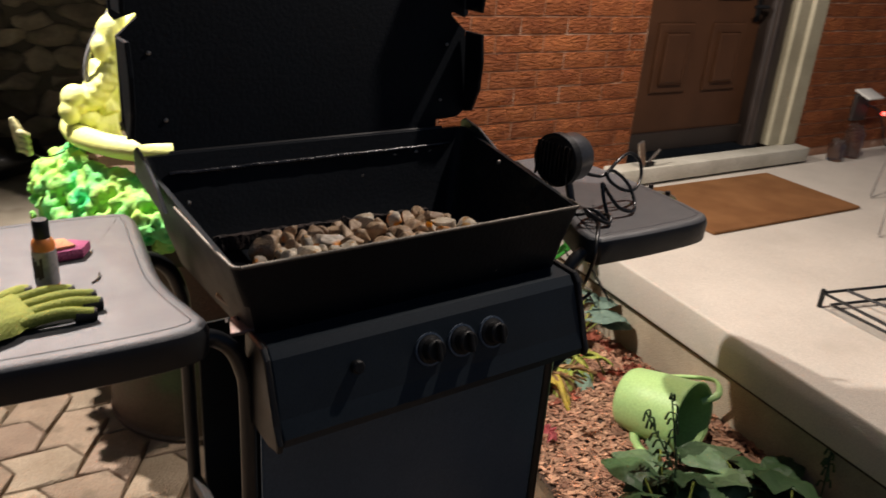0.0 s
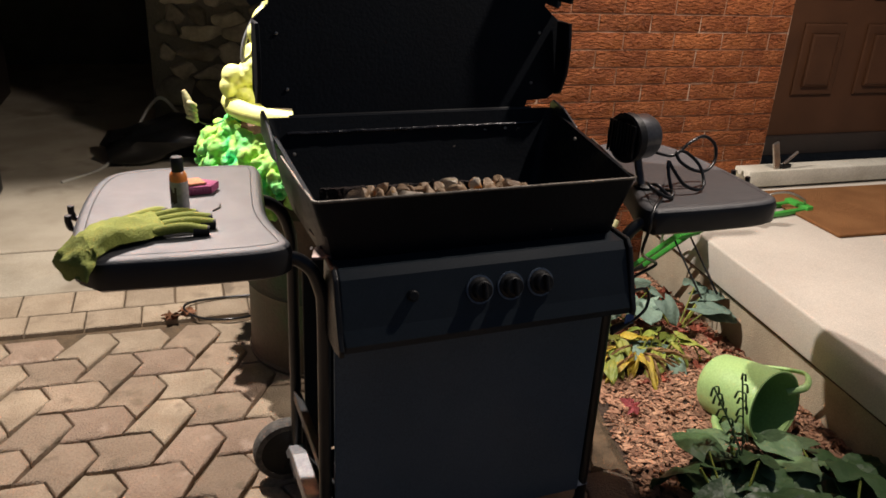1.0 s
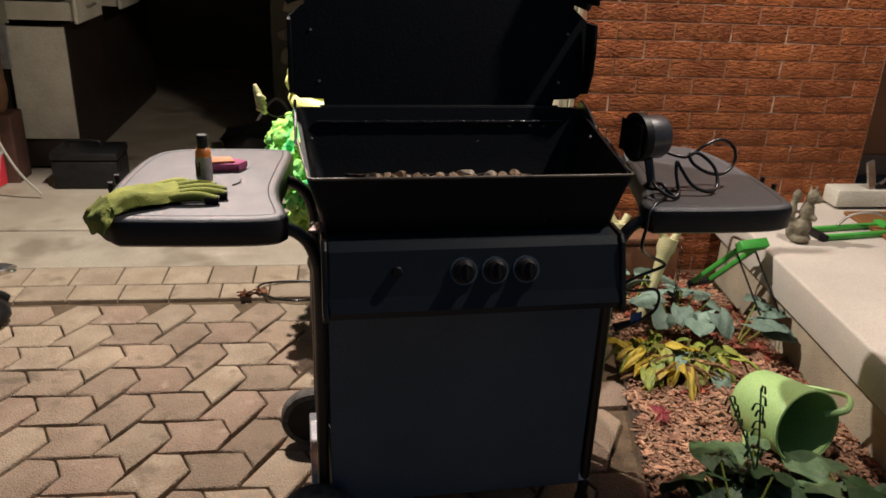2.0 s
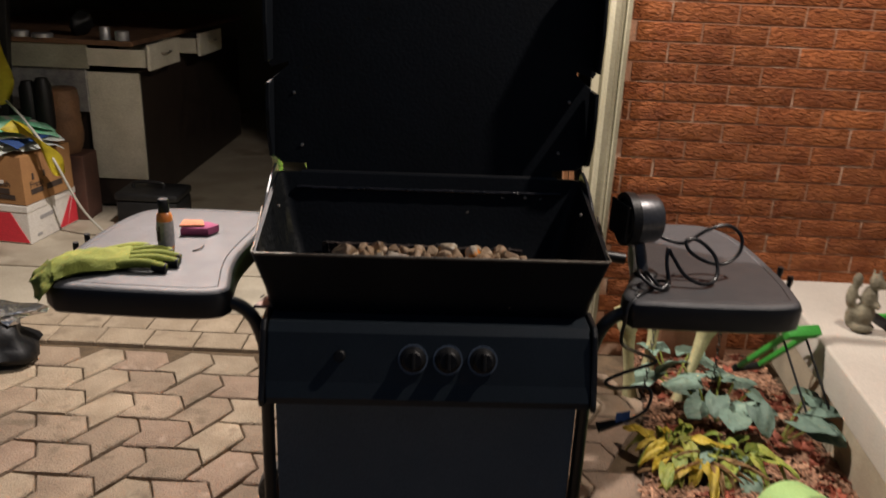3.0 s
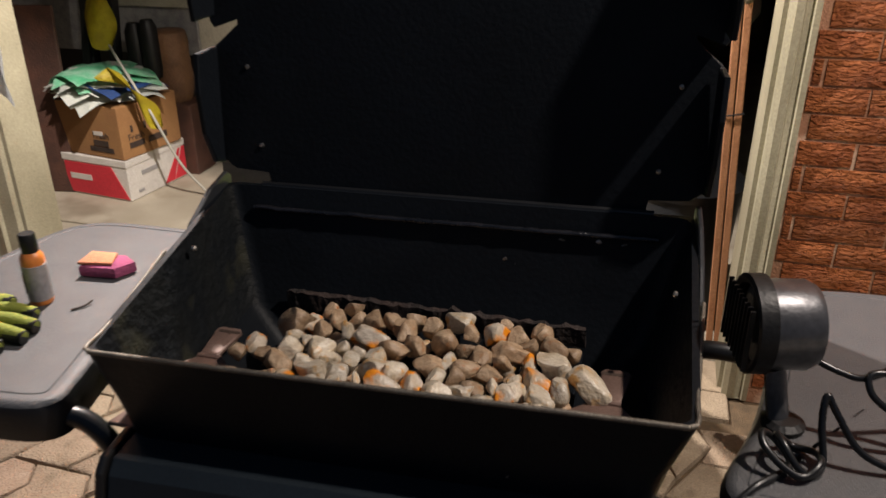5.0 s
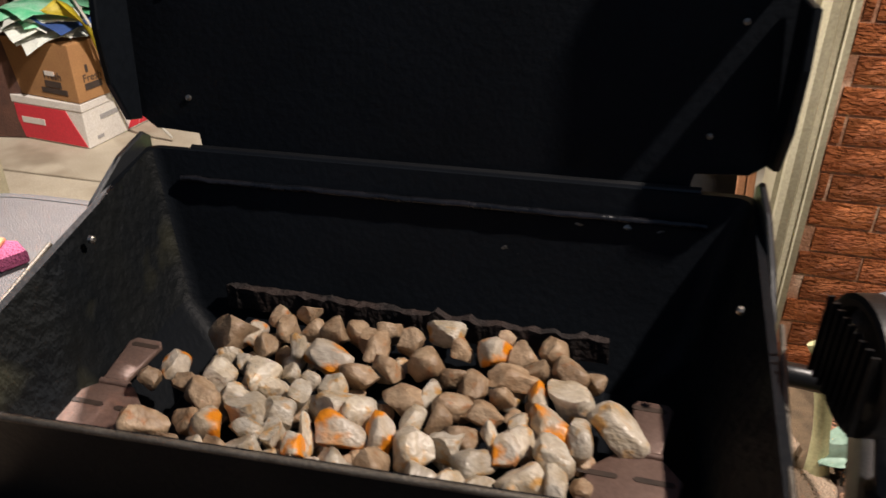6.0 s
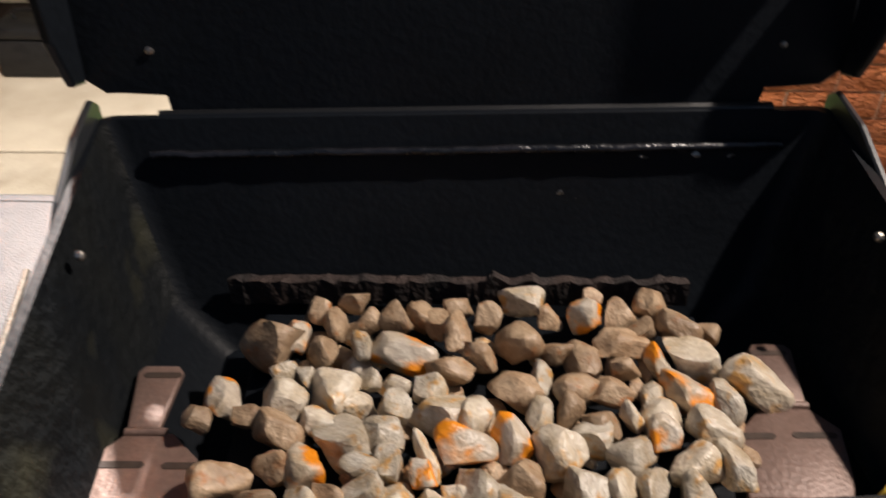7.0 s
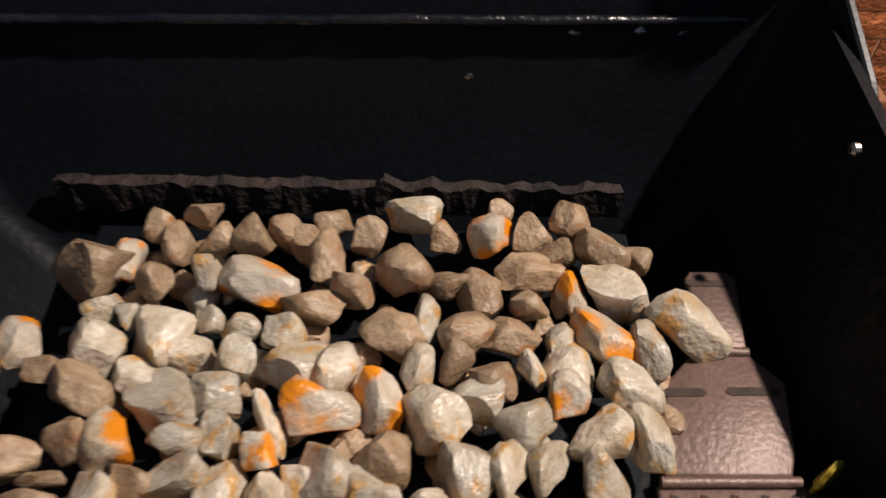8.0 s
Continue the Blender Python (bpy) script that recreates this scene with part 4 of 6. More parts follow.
part("soft_layer", prism([(0.157, 1.44), (0.215, 1.452), (0.20, 1.49), (0.152, 1.486)], 0.9265, 0.932, 0.002), SPONGE_ORANGE, sp, "orange-stained layer", 40)
lone("bent_nail", tube(smooth_line([(0.222, 1.335, 0.907), (0.235, 1.35, 0.908), (0.238, 1.365, 0.91)], 4), 0.0018, 6), INK, "small dark bent nail lying on the shelf", "nail")


def spot():
    s = thing("plug_in_lamp", (1.24, 1.33, 0.905), "black round plug-in outdoor lamp with finned back and coiled cord", "lamp")
    m = pose(1.235, 1.35, 1.028, 0, 90, 12)
    part("housing", lathe([(0, -0.022), (0.05, -0.022), (0.055, -0.016), (0.055, 0.03), (0.05, 0.04), (0.035, 0.046), (0, 0.046)], 36, m), GREY_METAL, s, "grey brushed round housing", 35)
    part("face_ring", lathe([(0.056, -0.04), (0.061, -0.038), (0.061, -0.018), (0.056, -0.016), (0.05, -0.02), (0.05, -0.038), (0.056, -0.04)], 36, m), RUBBER, s, "black bezel", 40)
    part("lens", lathe([(0, -0.03), (0.05, -0.031), (0.05, -0.027), (0, -0.026)], 36, m), GLASS, s, "clear lens")
    for k in range(9):
        part("fin", moved(box(-0.042, -0.036, -0.045 + k * 0.011, -0.0425 + k * 0.011, -0.04, 0.04, 0), m @ pose(0, 0, -0.008, 0, -90, 0)), RUBBER, s)
    part("bracket", tube(smooth_line([(1.24, 1.335, 0.975), (1.245, 1.33, 0.95), (1.25, 1.325, 0.925), (1.255, 1.32, 0.908)], 4), 0.017, 12, flat=0.55), GREY_METAL, s, "grey mounting bracket", 50)
    part("foot", lathe([(0, 0), (0.026, 0), (0.026, 0.006), (0.018, 0.011), (0, 0.011)], 20, pose(1.258, 1.318, 0.906)), RUBBER, s)
    z = 0.91
    cord = [(1.275, 1.34, 0.995), (1.31, 1.33, 0.985), (1.34, 1.325, 0.985), (1.385, 1.335, 1.012), (1.435, 1.35, 1.022), (1.468, 1.345, 1.0), (1.465, 1.33, 0.965), (1.43, 1.31, 0.945), (1.385, 1.30, 0.95), (1.345, 1.305, 0.972), (1.34, 1.32, 0.992), (1.37, 1.325, 0.99), (1.405, 1.31, 0.96), (1.405, 1.28, 0.925), (1.375, 1.255, 0.914), (1.33, 1.255, 0.93), (1.30, 1.27, 0.968), (1.288, 1.275, 0.985), (1.286, 1.262, 0.955), (1.292, 1.245, 0.915),
            (1.28, 1.225, z), (1.262, 1.222, z + 0.01), (1.245, 1.24, z + 0.028), (1.243, 1.265, z + 0.02), (1.262, 1.275, z), (1.285, 1.262, z + 0.005), (1.287, 1.235, z + 0.012), (1.268, 1.215, z + 0.004), (1.245, 1.218, z + 0.012), (1.225, 1.232, z + 0.026), (1.225, 1.252, z + 0.03), (1.243, 1.258, z + 0.015), (1.258, 1.24, z), (1.24, 1.215, z), (1.215, 1.19, z - 0.002), (1.19, 1.165, 0.89), (1.186, 1.16, 0.86),
            (1.19, 1.18, 0.80), (1.235, 1.23, 0.755), (1.285, 1.26, 0.725), (1.29, 1.265, 0.71), (1.22, 1.25, 0.69), (1.18, 1.24, 0.67), (1.21, 1.25, 0.65), (1.28, 1.28, 0.64), (1.30, 1.28, 0.62), (1.29, 1.27, 0.585), (1.25, 1.255, 0.565), (1.225, 1.25, 0.56)]
    part("cord", tube(smooth_line(cord, 6), 0.0043, 8), CORD, s, "black rubber cord", 60)
    plug = part("plug", tube(smooth_line([(1.232, 1.252, 0.561), (1.205, 1.246, 0.556), (1.175, 1.24, 0.55)], 4), 0.0115, 10, taper=lambda t: 0.6 + 0.5 * t), RUBBER, s, "black plug")
    for dy in (-0.005, 0.005):
        part("prong", box(1.152, 1.172, 1.239 + dy, 1.2405 + dy, 0.547, 0.553), CHROME, plug)
    part("tape_flag", moved(box(-0.018, 0.018, -0.001, 0.001, -0.016, 0.016), pose(1.232, 1.249, 0.572, 0, 0, 20)), BLUE_TAPE, plug, "blue painter's tape flag")


spot()
lone("yellow_leaf", moved(lump(0.014, 91, (1, 0.3, 1.3), 0.3, 2, 3), pose(1.085, 1.262, 0.866, 0, 0, 30)), LEAF_YELLOW, "small yellow leaf fallen beside the heat plate", "leaf")

# ---- planting bed between the paving and the porch ----
def bed_height(x, y):
    e = min(x - bed_left(y), 2.17 - x) * 6
    return 0.03 * max(0, min(1, e)) + 0.02 * noise.noise((x * 5, y * 5, 0)) * max(0, min(1, e)) + 0.004


def soil():
    bm = bmesh.new()
    nx, ny = 26, 110
    grid = [[None] * (ny + 1) for _ in range(nx + 1)]
    for i in range(nx + 1):
        for j in range(ny + 1):
            y = -1.6 + 4.32 * j / ny
            left = bed_left(y) + 0.015 * noise.noise((y * 4, 0, 0))
            x = left + (2.17 - left) * i / nx
            grid[i][j] = bm.verts.new((x, y, bed_height(x, y)))
    for i in range(nx):
        for j in range(ny):
            bm.faces.new((grid[i][j], grid[i + 1][j], grid[i + 1][j + 1], grid[i][j + 1]))
    return bm


lone("soil", soil(), EARTH, "dark earth of the planting bed", "soil", kind="structure", smooth=60)


def chips(count, seed):
    r = random.Random(seed)
    verts, faces = [], []
    for _ in range(count):
        x, y = r.uniform(1.32, 2.15), r.uniform(0.75, 2.7)
        if x < bed_left(y) + 0.01 + 0.02 * noise.noise((y * 9, 1, 0)):
            continue
        a, l, w = r.uniform(0, 6.28), r.uniform(0.008, 0.026), r.uniform(0.003, 0.007)
        t, u = r.uniform(-0.35, 0.35), r.uniform(-0.4, 0.4)
        z = bed_height(x, y) + r.uniform(0.002, 0.012)
        base = len(verts)
        m = Matrix.Translation((x, y, z)) @ Euler((u, t, a)).to_matrix().to_4x4()
        for dx, dy, dz in ((-l, -w, 0), (l, -w * 0.7, 0), (l * 0.9, w, 0), (-l * 0.8, w * 0.8, 0), (-l, -w, 0.003), (l, -w * 0.7, 0.002), (l * 0.9, w, 0.003), (-l * 0.8, w * 0.8, 0.002)):
            verts.append(m @ Vector((dx, dy, dz)))
        faces += [(base + 4, base + 5, base + 6, base + 7), (base, base + 1, base + 5, base + 4), (base + 1, base + 2, base + 6, base + 5), (base + 2, base + 3, base + 7, base + 6), (base + 3, base, base + 4, base + 7)]
    me = bpy.data.meshes.new("mulch")
    me.from_pydata(verts, [], faces)
    me.materials.append(MULCH)
    return tagged(new("mulch", me), "reddish-brown shredded wood mulch on the bed", "mulch", kind="stuff")


chips(11000, 3)


def leaf_mesh(name, material, length=0.12, width=0.09, curl=0.3, fold=0.25, heart=0.25, wave=0.0, seed=0):
    """A leaf along +x from its stalk, cupped along the midrib, with ribs."""
    bm = bmesh.new()
    nl, nw = 9, 8
    rows = []
    for i in range(nl + 1):
        t = i / nl
        half = width / 2 * (math.sin(math.pi * min(1, 0.12 + 0.88 * t) ** 0.75) ** 0.62) if t < 1 else 0.0
        ring = []
        for j in range(nw + 1):
            s = -1 + 2 * j / nw
            x = length * (t - heart * (1 - t) ** 3 * abs(s) ** 1.5)
            z = -curl * length * t * t + fold * abs(s) * half - 0.15 * half * s * s
            z += 0.003 * math.cos(s * 14) * (1 - t) + wave * 0.01 * math.sin(9 * t + 5 * s + seed)
            ring.append(bm.verts.new((x, s * half, z)))
        rows.append(ring)
    for a, b in zip(rows, rows[1:]):
        for j in range(nw):
            bm.faces.new((a[j], a[j + 1], b[j + 1], b[j]))
    bmesh.ops.remove_doubles(bm, verts=bm.verts, dist=0.0003)
    bmesh.ops.solidify(bm, geom=bm.faces[:], thickness=0.0012)
    return mesh_of(name, bm, material, 70)


HOSTA_BLUE = [leaf_mesh("leaf", LEAF_BLUE, 0.125, 0.12, c, 0.18, 0.3, 0.5, k) for k, c in enumerate((0.15, 0.35, 0.55))]
HOSTA_GREEN = [leaf_mesh("leaf", LEAF_GREEN, 0.145, 0.08, c, 0.35, 0.15, 0.8, k) for k, c in enumerate((0.3, 0.6, 0.9))]
HOSTA_MID = [leaf_mesh("leaf", LEAF_MID, 0.135, 0.11, c, 0.1, 0.22, 0.6, k) for k, c in enumerate((0.1, 0.3, 0.5))]
HOSTA_SHADED = [leaf_mesh("leaf", LEAF_DARK_SHADED, 0.15, 0.125, c, 0.1, 0.25, 0.6, k) for k, c in enumerate((0.2, 0.4, 0.6))]
YELLOW_LEAF = [leaf_mesh("leaf", LEAF_YELLOW, 0.14, 0.06, c, 0.4, 0.1, 1.0, k) for k, c in enumerate((0.3, 0.7))]
STRAW = [leaf_mesh("dry_leaf", LEAF_DRY, 0.17, 0.016, c, 0.8, 0.0, 0.6, k) for k, c in enumerate((0.3, 0.8))]
STALK = mesh_of("stalk", tube([(0, 0, 0), (0, 0, 0.5), (0, 0, 1)], 1.0, 6), LEAF_GREEN)


def plant(name, x, y, leaves, sets, label, reach=(0.05, 0.13), lift=(0.05, 0.16), size=(0.7, 1.1), seed=1):
    r = random.Random(seed)
    z0 = bed_height(x, y)
    p = thing(name, (x, y, z0), label, "plant", "plants in the bed")
    for k in range(leaves):
        a = 2.4 * k + r.uniform(-0.4, 0.4)
        d, h = r.uniform(*reach), r.uniform(*lift)
        tip = Vector((x + d * math.cos(a), y + d * math.sin(a), z0 + h))
        me = r.choice(r.choice(sets))
        k2 = r.uniform(*size)
        m = Matrix.Translation(tip) @ Euler((r.uniform(-0.3, 0.3), r.uniform(-0.25, 0.35), a + r.uniform(-0.5, 0.5))).to_matrix().to_4x4() @ Matrix.Diagonal((k2, k2, k2, 1))
        leaf = piece("leaf", me, m, p)
        root = Vector((x + 0.02 * math.cos(a), y + 0.02 * math.sin(a), z0))
        q = (tip - root).to_track_quat("Z", "Y").to_matrix().to_4x4()
        piece("stalk", STALK, Matrix.Translation(root) @ q @ Matrix.Diagonal((0.0035, 0.0035, (tip - root).length, 1)), p)
    return p


plant("hosta", 1.80, 2.16, 12, [HOSTA_BLUE], "blue-green hosta with broad heart-shaped leaves", (0.05, 0.19), (0.05, 0.15), (0.65, 0.98), 3)
plant("hosta", 1.98, 2.02, 7, [HOSTA_BLUE], "blue-green hosta with broad heart-shaped leaves", (0.04, 0.12), (0.05, 0.15), (0.8, 1.15), 5)
plant("hosta", 1.72, 2.42, 7, [HOSTA_BLUE], "blue-green hosta with broad heart-shaped leaves", (0.05, 0.14), (0.06, 0.16), (0.7, 1.0), 8)
plant("yellowing_hosta", 1.58, 1.88, 22, [HOSTA_GREEN, HOSTA_GREEN, YELLOW_LEAF], "yellowing green hosta with drooping leaves", (0.03, 0.12), (0.03, 0.10), (0.5, 0.8), 12)
plant("yellowing_hosta", 1.76, 1.83, 18, [HOSTA_GREEN, HOSTA_GREEN, HOSTA_BLUE], "yellow-green hosta with drooping leaves", (0.03, 0.11), (0.03, 0.10), (0.5, 0.8), 14)
plant("withered_plant", 1.66, 1.80, 34, [STRAW, STRAW, YELLOW_LEAF], "withered straw-coloured plant with dry leaves", (0.02, 0.07), (0.02, 0.09), (0.5, 0.9), 16)
plant("green_hosta", 1.62, 1.17, 12, [HOSTA_MID], "grey-green hosta with broad oval leaves", (0.03, 0.11), (0.05, 0.13), (0.65, 0.95), 22)
plant("shaded_hosta", 1.86, 1.04, 9, [HOSTA_MID, HOSTA_SHADED], "green hosta with glossy broad leaves, coloured dark for shade", (0.04, 0.12), (0.03, 0.09), (0.9, 1.3), 24)
plant("shaded_hosta", 1.52, 1.03, 12, [HOSTA_SHADED], "green hosta with glossy broad leaves, coloured dark for shade", (0.04, 0.16), (0.05, 0.14), (0.8, 1.15), 26)
plant("shaded_hosta", 1.74, 0.84, 12, [HOSTA_SHADED], "green hosta with glossy broad leaves, coloured dark for shade", (0.05, 0.19), (0.05, 0.15), (0.9, 1.3), 28)


def seed_stalk(x, y, top, lean, seed):
    """A dead flower stalk hung with drooping seed pods."""
    r = random.Random(seed)
    z0 = bed_height(x, y)
    p = thing("dead_flower_stalk", (x, y, z0), "dark withered flower stalk hung with drooping seed pods", "flower stalk", "dead flower stalks")
    line = smooth_line([(x, y, z0), (x + lean[0] * 0.3, y + lean[1] * 0.3, z0 + top * 0.5), (x + lean[0], y + lean[1], z0 + top)], 8)
    part("stem", tube(line, 0.0028, 6), LEAF_DARK_SHADED, p)
    for k in range(15):
        q = line[-1 - k % 9]
        a = r.uniform(0, 6.28)
        part("seed_pod", tube(smooth_line([q, q + Vector((0.012 * math.cos(a), 0.012 * math.sin(a), 0.002)), q + Vector((0.018 * math.cos(a), 0.018 * math.sin(a), -0.02))], 3), 0.0035, 5, taper=lambda t: 0.4 + 0.7 * t), LEAF_DARK_SHADED, p)


seed_stalk(1.59, 1.12, 0.34, (0.01, 0.09), 1)
seed_stalk(1.60, 1.10, 0.31, (-0.08, 0.12), 2)
seed_stalk(2.0, 0.95, 0.17, (0.04, 0.03), 3)

# fallen leaves
def maple(material, seed, size=0.05):
    r = random.Random(seed)
    bm = bmesh.new()
    c = bm.verts.new((0, 0, 0.006))
    ring = []
    for k in range(20):
        a = 2 * math.pi * k / 20
        d = size * (1.0 if k % 4 == 0 else 0.55 if k % 2 == 0 else 0.68) * r.uniform(0.8, 1.15)
        ring.append(bm.verts.new((d * math.cos(a), d * math.sin(a), r.uniform(-0.002, 0.016))))
    for k in range(20):
        bm.faces.new((c, ring[k], ring[(k + 1) % 20]))
    bmesh.ops.solidify(bm, geom=bm.faces[:], thickness=0.001)
    return mesh_of("fallen_leaf", bm, material, 60)


FALLEN = [maple(LEAF_RED, k) for k in range(4)] + [maple(LEAF_BROWN, k + 9, 0.045) for k in range(2)]
r = random.Random(31)
for k in range(130):
    x, y = r.uniform(1.62, 2.13), r.uniform(1.68, 2.68)
    me = FALLEN[r.choice((0, 1, 2, 3, 4, 5))]
    s = r.uniform(0.45, 0.9)
    ob = new("fallen_leaf", me)
    ob.matrix_basis = Matrix.Translation((x, y, bed_height(x, y) + 0.012)) @ Euler((r.uniform(-0.5, 0.5), r.uniform(-0.5, 0.5), r.uniform(0, 6))).to_matrix().to_4x4() @ Matrix.Diagonal((s, s, s, 1))
    tagged(ob, "curled reddish-brown fallen leaf on the bed", "leaf", "fallen leaves")
for x, y, s in ((1.95, 1.32, 0.7), (2.03, 1.2, 0.6), (1.62, 1.5, 0.6), (1.9, 1.66, 0.8), (2.05, 1.5, 0.55)):
    ob = new("fallen_leaf", FALLEN[5])
    ob.matrix_basis = Matrix.Translation((x, y, bed_height(x, y) + 0.015)) @ Euler((0.2, 0.3, x * 9)).to_matrix().to_4x4() @ Matrix.Diagonal((s, s, s, 1))
    tagged(ob, "curled brown fallen leaf on the mulch", "leaf", "fallen leaves")
pink = new("fallen_leaf", maple(LEAF_PINK, 40, 0.045))
pink.matrix_basis = pose(1.50, 1.56, 0.055, 35, 15, 20)
tagged(pink, "bright pink fallen leaf on the mulch", "leaf", "fallen leaves")
for x, y, z in ((0.07, 2.6, 0.0), (0.13, 2.63, 0.0)):
    ob = new("fallen_leaf", FALLEN[4])
    ob.matrix_basis = pose(x, y, z + 0.006, 5, 8, x * 400)
    tagged(ob, "dry brown fallen leaf on the paving", "leaf", "fallen leaves")


def watering_can():
    """Lying on its side, its flat base towards the drive."""
    c = thing("watering_can", (1.86, 1.45, 0.03), "mint green plastic watering can lying on its side", "watering can")
    axis_from, axis_to = Vector((1.785, 1.52, 0.13)), Vector((1.833, 1.30, 0.168))
    d = (axis_to - axis_from).normalized()
    m = Matrix.Translation(axis_from) @ d.to_track_quat("Z", "Y").to_matrix().to_4x4()
    L = (axis_to - axis_from).length
    prof = [(0, 0.0), (0.066, 0.0), (0.078, 0.006), (0.084, 0.02), (0.09, 0.1), (0.094, L - 0.02), (0.096, L - 0.004), (0.094, L), (0.091, L), (0.0895, L - 0.012), (0.085, 0.1), (0.079, 0.022), (0, 0.015)]
    prof = [(a * 1.2, b) for a, b in prof]
    b = part("body", lathe(prof, 40, m), CAN_GREEN, c, smooth=45)
    part("base_rim", lathe([(0.109, L - 0.004), (0.117, L - 0.002), (0.118, L + 0.003), (0.114, L + 0.005), (0.11, L + 0.002)], 40, m), CAN_GREEN, b, smooth=40)
    side = Vector((0.92, 0.25, 0.3)).normalized()
    e = axis_from + d * (L - 0.015) + side * 0.08
    f = axis_from + d * 0.05 + side * 0.08
    part("handle", tube(smooth_line([e, e + side * 0.05 + d * 0.03, e + side * 0.1 + d * 0.0, e + side * 0.1 - d * 0.05, f + side * 0.05, f], 6), 0.0115, 10, flat=0.6), CAN_GREEN, c, "mint green loop handle", 60)
    s0 = axis_from + d * 0.05 + Vector((-0.4, -0.3, -0.85)).normalized() * 0.07
    part("spout", tube(smooth_line([s0, s0 + Vector((-0.05, -0.05, -0.02)), s0 + Vector((-0.08, -0.12, -0.012))], 5), 0.016, 12, taper=lambda t: 1.1 - 0.35 * t), CAN_GREEN, c, smooth=60)


watering_can()


def bone_stake(x, y, h, lean, seed):
    """A pale plastic bone pushed into the bed."""
    r = random.Random(seed)
    z0 = bed_height(x, y) - 0.03
    line = smooth_line([(x, y, z0), (x + lean[0] * 0.5, y + lean[1] * 0.5, z0 + h * 0.5), (x + lean[0], y + lean[1], z0 + h)], 8)
    bm = tube(line, 0.028, 12, taper=lambda t: 1.15 - 0.45 * math.sin(math.pi * min(1, t * 1.15)) + 0.25 * (t > 0.85))
    for s in (-1, 1):
        tube([line[-1] + Vector((0, 0, -0.02)), line[-1] + Vector((s * 0.022, 0, 0.0)), line[-1] + Vector((s * 0.04, 0.01, 0.03))], 0.016, 8, bm=bm)
    lone("bone_stake", bm, BONE, "pale yellow plastic bone stake standing in the bed", "decoration", "bone stakes", smooth=60)


bone_stake(1.545, 2.36, 0.36, (-0.05, 0.0), 1)
bone_stake(1.64, 2.52, 0.36, (0.02, 0.03), 2)
bone_stake(1.70, 2.28, 0.36, (0.10, 0.06), 3)


def chain(points, n):
    p = thing("chain", points[0], "thin dark metal chain hanging over the bed", "chain", "chains")
    line = smooth_line(points, 20)
    for k in range(n):
        q = line[int(k * (len(line) - 1) / n)]
        loop = [(q[0] + 0.006 * math.cos(a) * (k % 2), q[1] + 0.006 * math.cos(a) * (1 - k % 2), q[2] + 0.011 * math.sin(a)) for a in [i * math.pi / 4 for i in range(9)]]
        part("link", tube(loop, 0.0018, 5), CORD, p)


chain([(1.57, 2.25, 0.34), (1.565, 2.24, 0.2), (1.55, 2.22, 0.08)], 15)
chain([(1.79, 2.2, 0.36), (1.785, 2.18, 0.22), (1.775, 2.16, 0.1)], 15)
pot = thing("planter_block", (1.83, 2.66, 0), "brown terracotta planter against the wall", "planter")
part("body", box(1.70, 1.98, 2.60, 2.715, 0.02, 0.22, 0.012), TERRACOTTA, pot, smooth=40)
part("rim", box(1.69, 1.99, 2.59, 2.72, 0.22, 0.25, 0.008), TERRACOTTA, pot, smooth=40)


def loop_tool(name, place, turn, tilt, label):
    """Two long green handles joined by a cross piece, with a chrome bail."""
    t = thing(name, place, label, "garden tool", "green garden tools")
    m = pose(*place, tilt, 0, turn)
    for s in (-1, 1):
        part("handle", moved(box(s * 0.045 - 0.011, s * 0.045 + 0.011, 0.0, 0.34, -0.008, 0.012, 0.004), m), TOOL_GREEN, t, smooth=40)
    part("head", moved(box(-0.065, 0.065, 0.325, 0.365, -0.018, 0.022, 0.006), m), TOOL_GREEN, t, "green moulded end piece", 40)
    part("tip", moved(box(-0.06, 0.06, -0.03, 0.004, -0.012, 0.014, 0.006), m), RUBBER, t, "black end clamp", 40)
    part("bail", moved(tube(smooth_line([(-0.04, 0.12, 0.015), (-0.035, 0.18, 0.06), (0.0, 0.26, 0.075), (0.035, 0.32, 0.05), (0.03, 0.35, 0.02)], 6), 0.0055, 8), m), CHROME, t, "chrome wire bail", 60)
    for s in (-1, 1):
        part("spike", moved(tube([(s * 0.045, 0.30, -0.01), (s * 0.045, 0.29, -0.26)], 0.0045, 6), m @ pose(0, 0, 0, 0, 0, 0)), RUBBER, t) if tilt > 5 else None


loop_tool("garden_tool", (1.985, 2.36, 0.15), 194, 47, "bright green plastic garden tool leaning on the porch edge")
loop_tool("garden_tool", (2.42, 2.30, PORCH + 0.012), -82, 0, "bright green plastic garden tool lying on the porch")

# stone squirrel figure on the porch
bm = bmesh.new()
for c, rr in (((0, 0, 0.02), (0.055, 0.045, 0.02)), ((0, 0, 0.07), (0.045, 0.04, 0.05)), ((0.005, -0.005, 0.13), (0.036, 0.034, 0.05)), ((0.018, -0.012, 0.195), (0.03, 0.03, 0.03)), ((0.04, -0.025, 0.188), (0.02, 0.015, 0.015)), ((0.03, -0.03, 0.115), (0.016, 0.03, 0.014)), ((-0.05, 0.01, 0.06), (0.022, 0.022, 0.05)), ((-0.062, 0.01, 0.13), (0.024, 0.024, 0.05)), ((-0.05, 0.01, 0.19), (0.022, 0.022, 0.03)), ((0.005, 0.002, 0.225), (0.008, 0.008, 0.018)), ((0.022, -0.014, 0.226), (0.008, 0.008, 0.018))):
    bmesh.ops.create_icosphere(bm, subdivisions=2, radius=1.0, matrix=Matrix.Translation(c) @ Matrix.Diagonal((*rr, 1)))
for v in bm.verts:
    v.co += v.normal * 0.004 * noise.noise(v.co * 40)
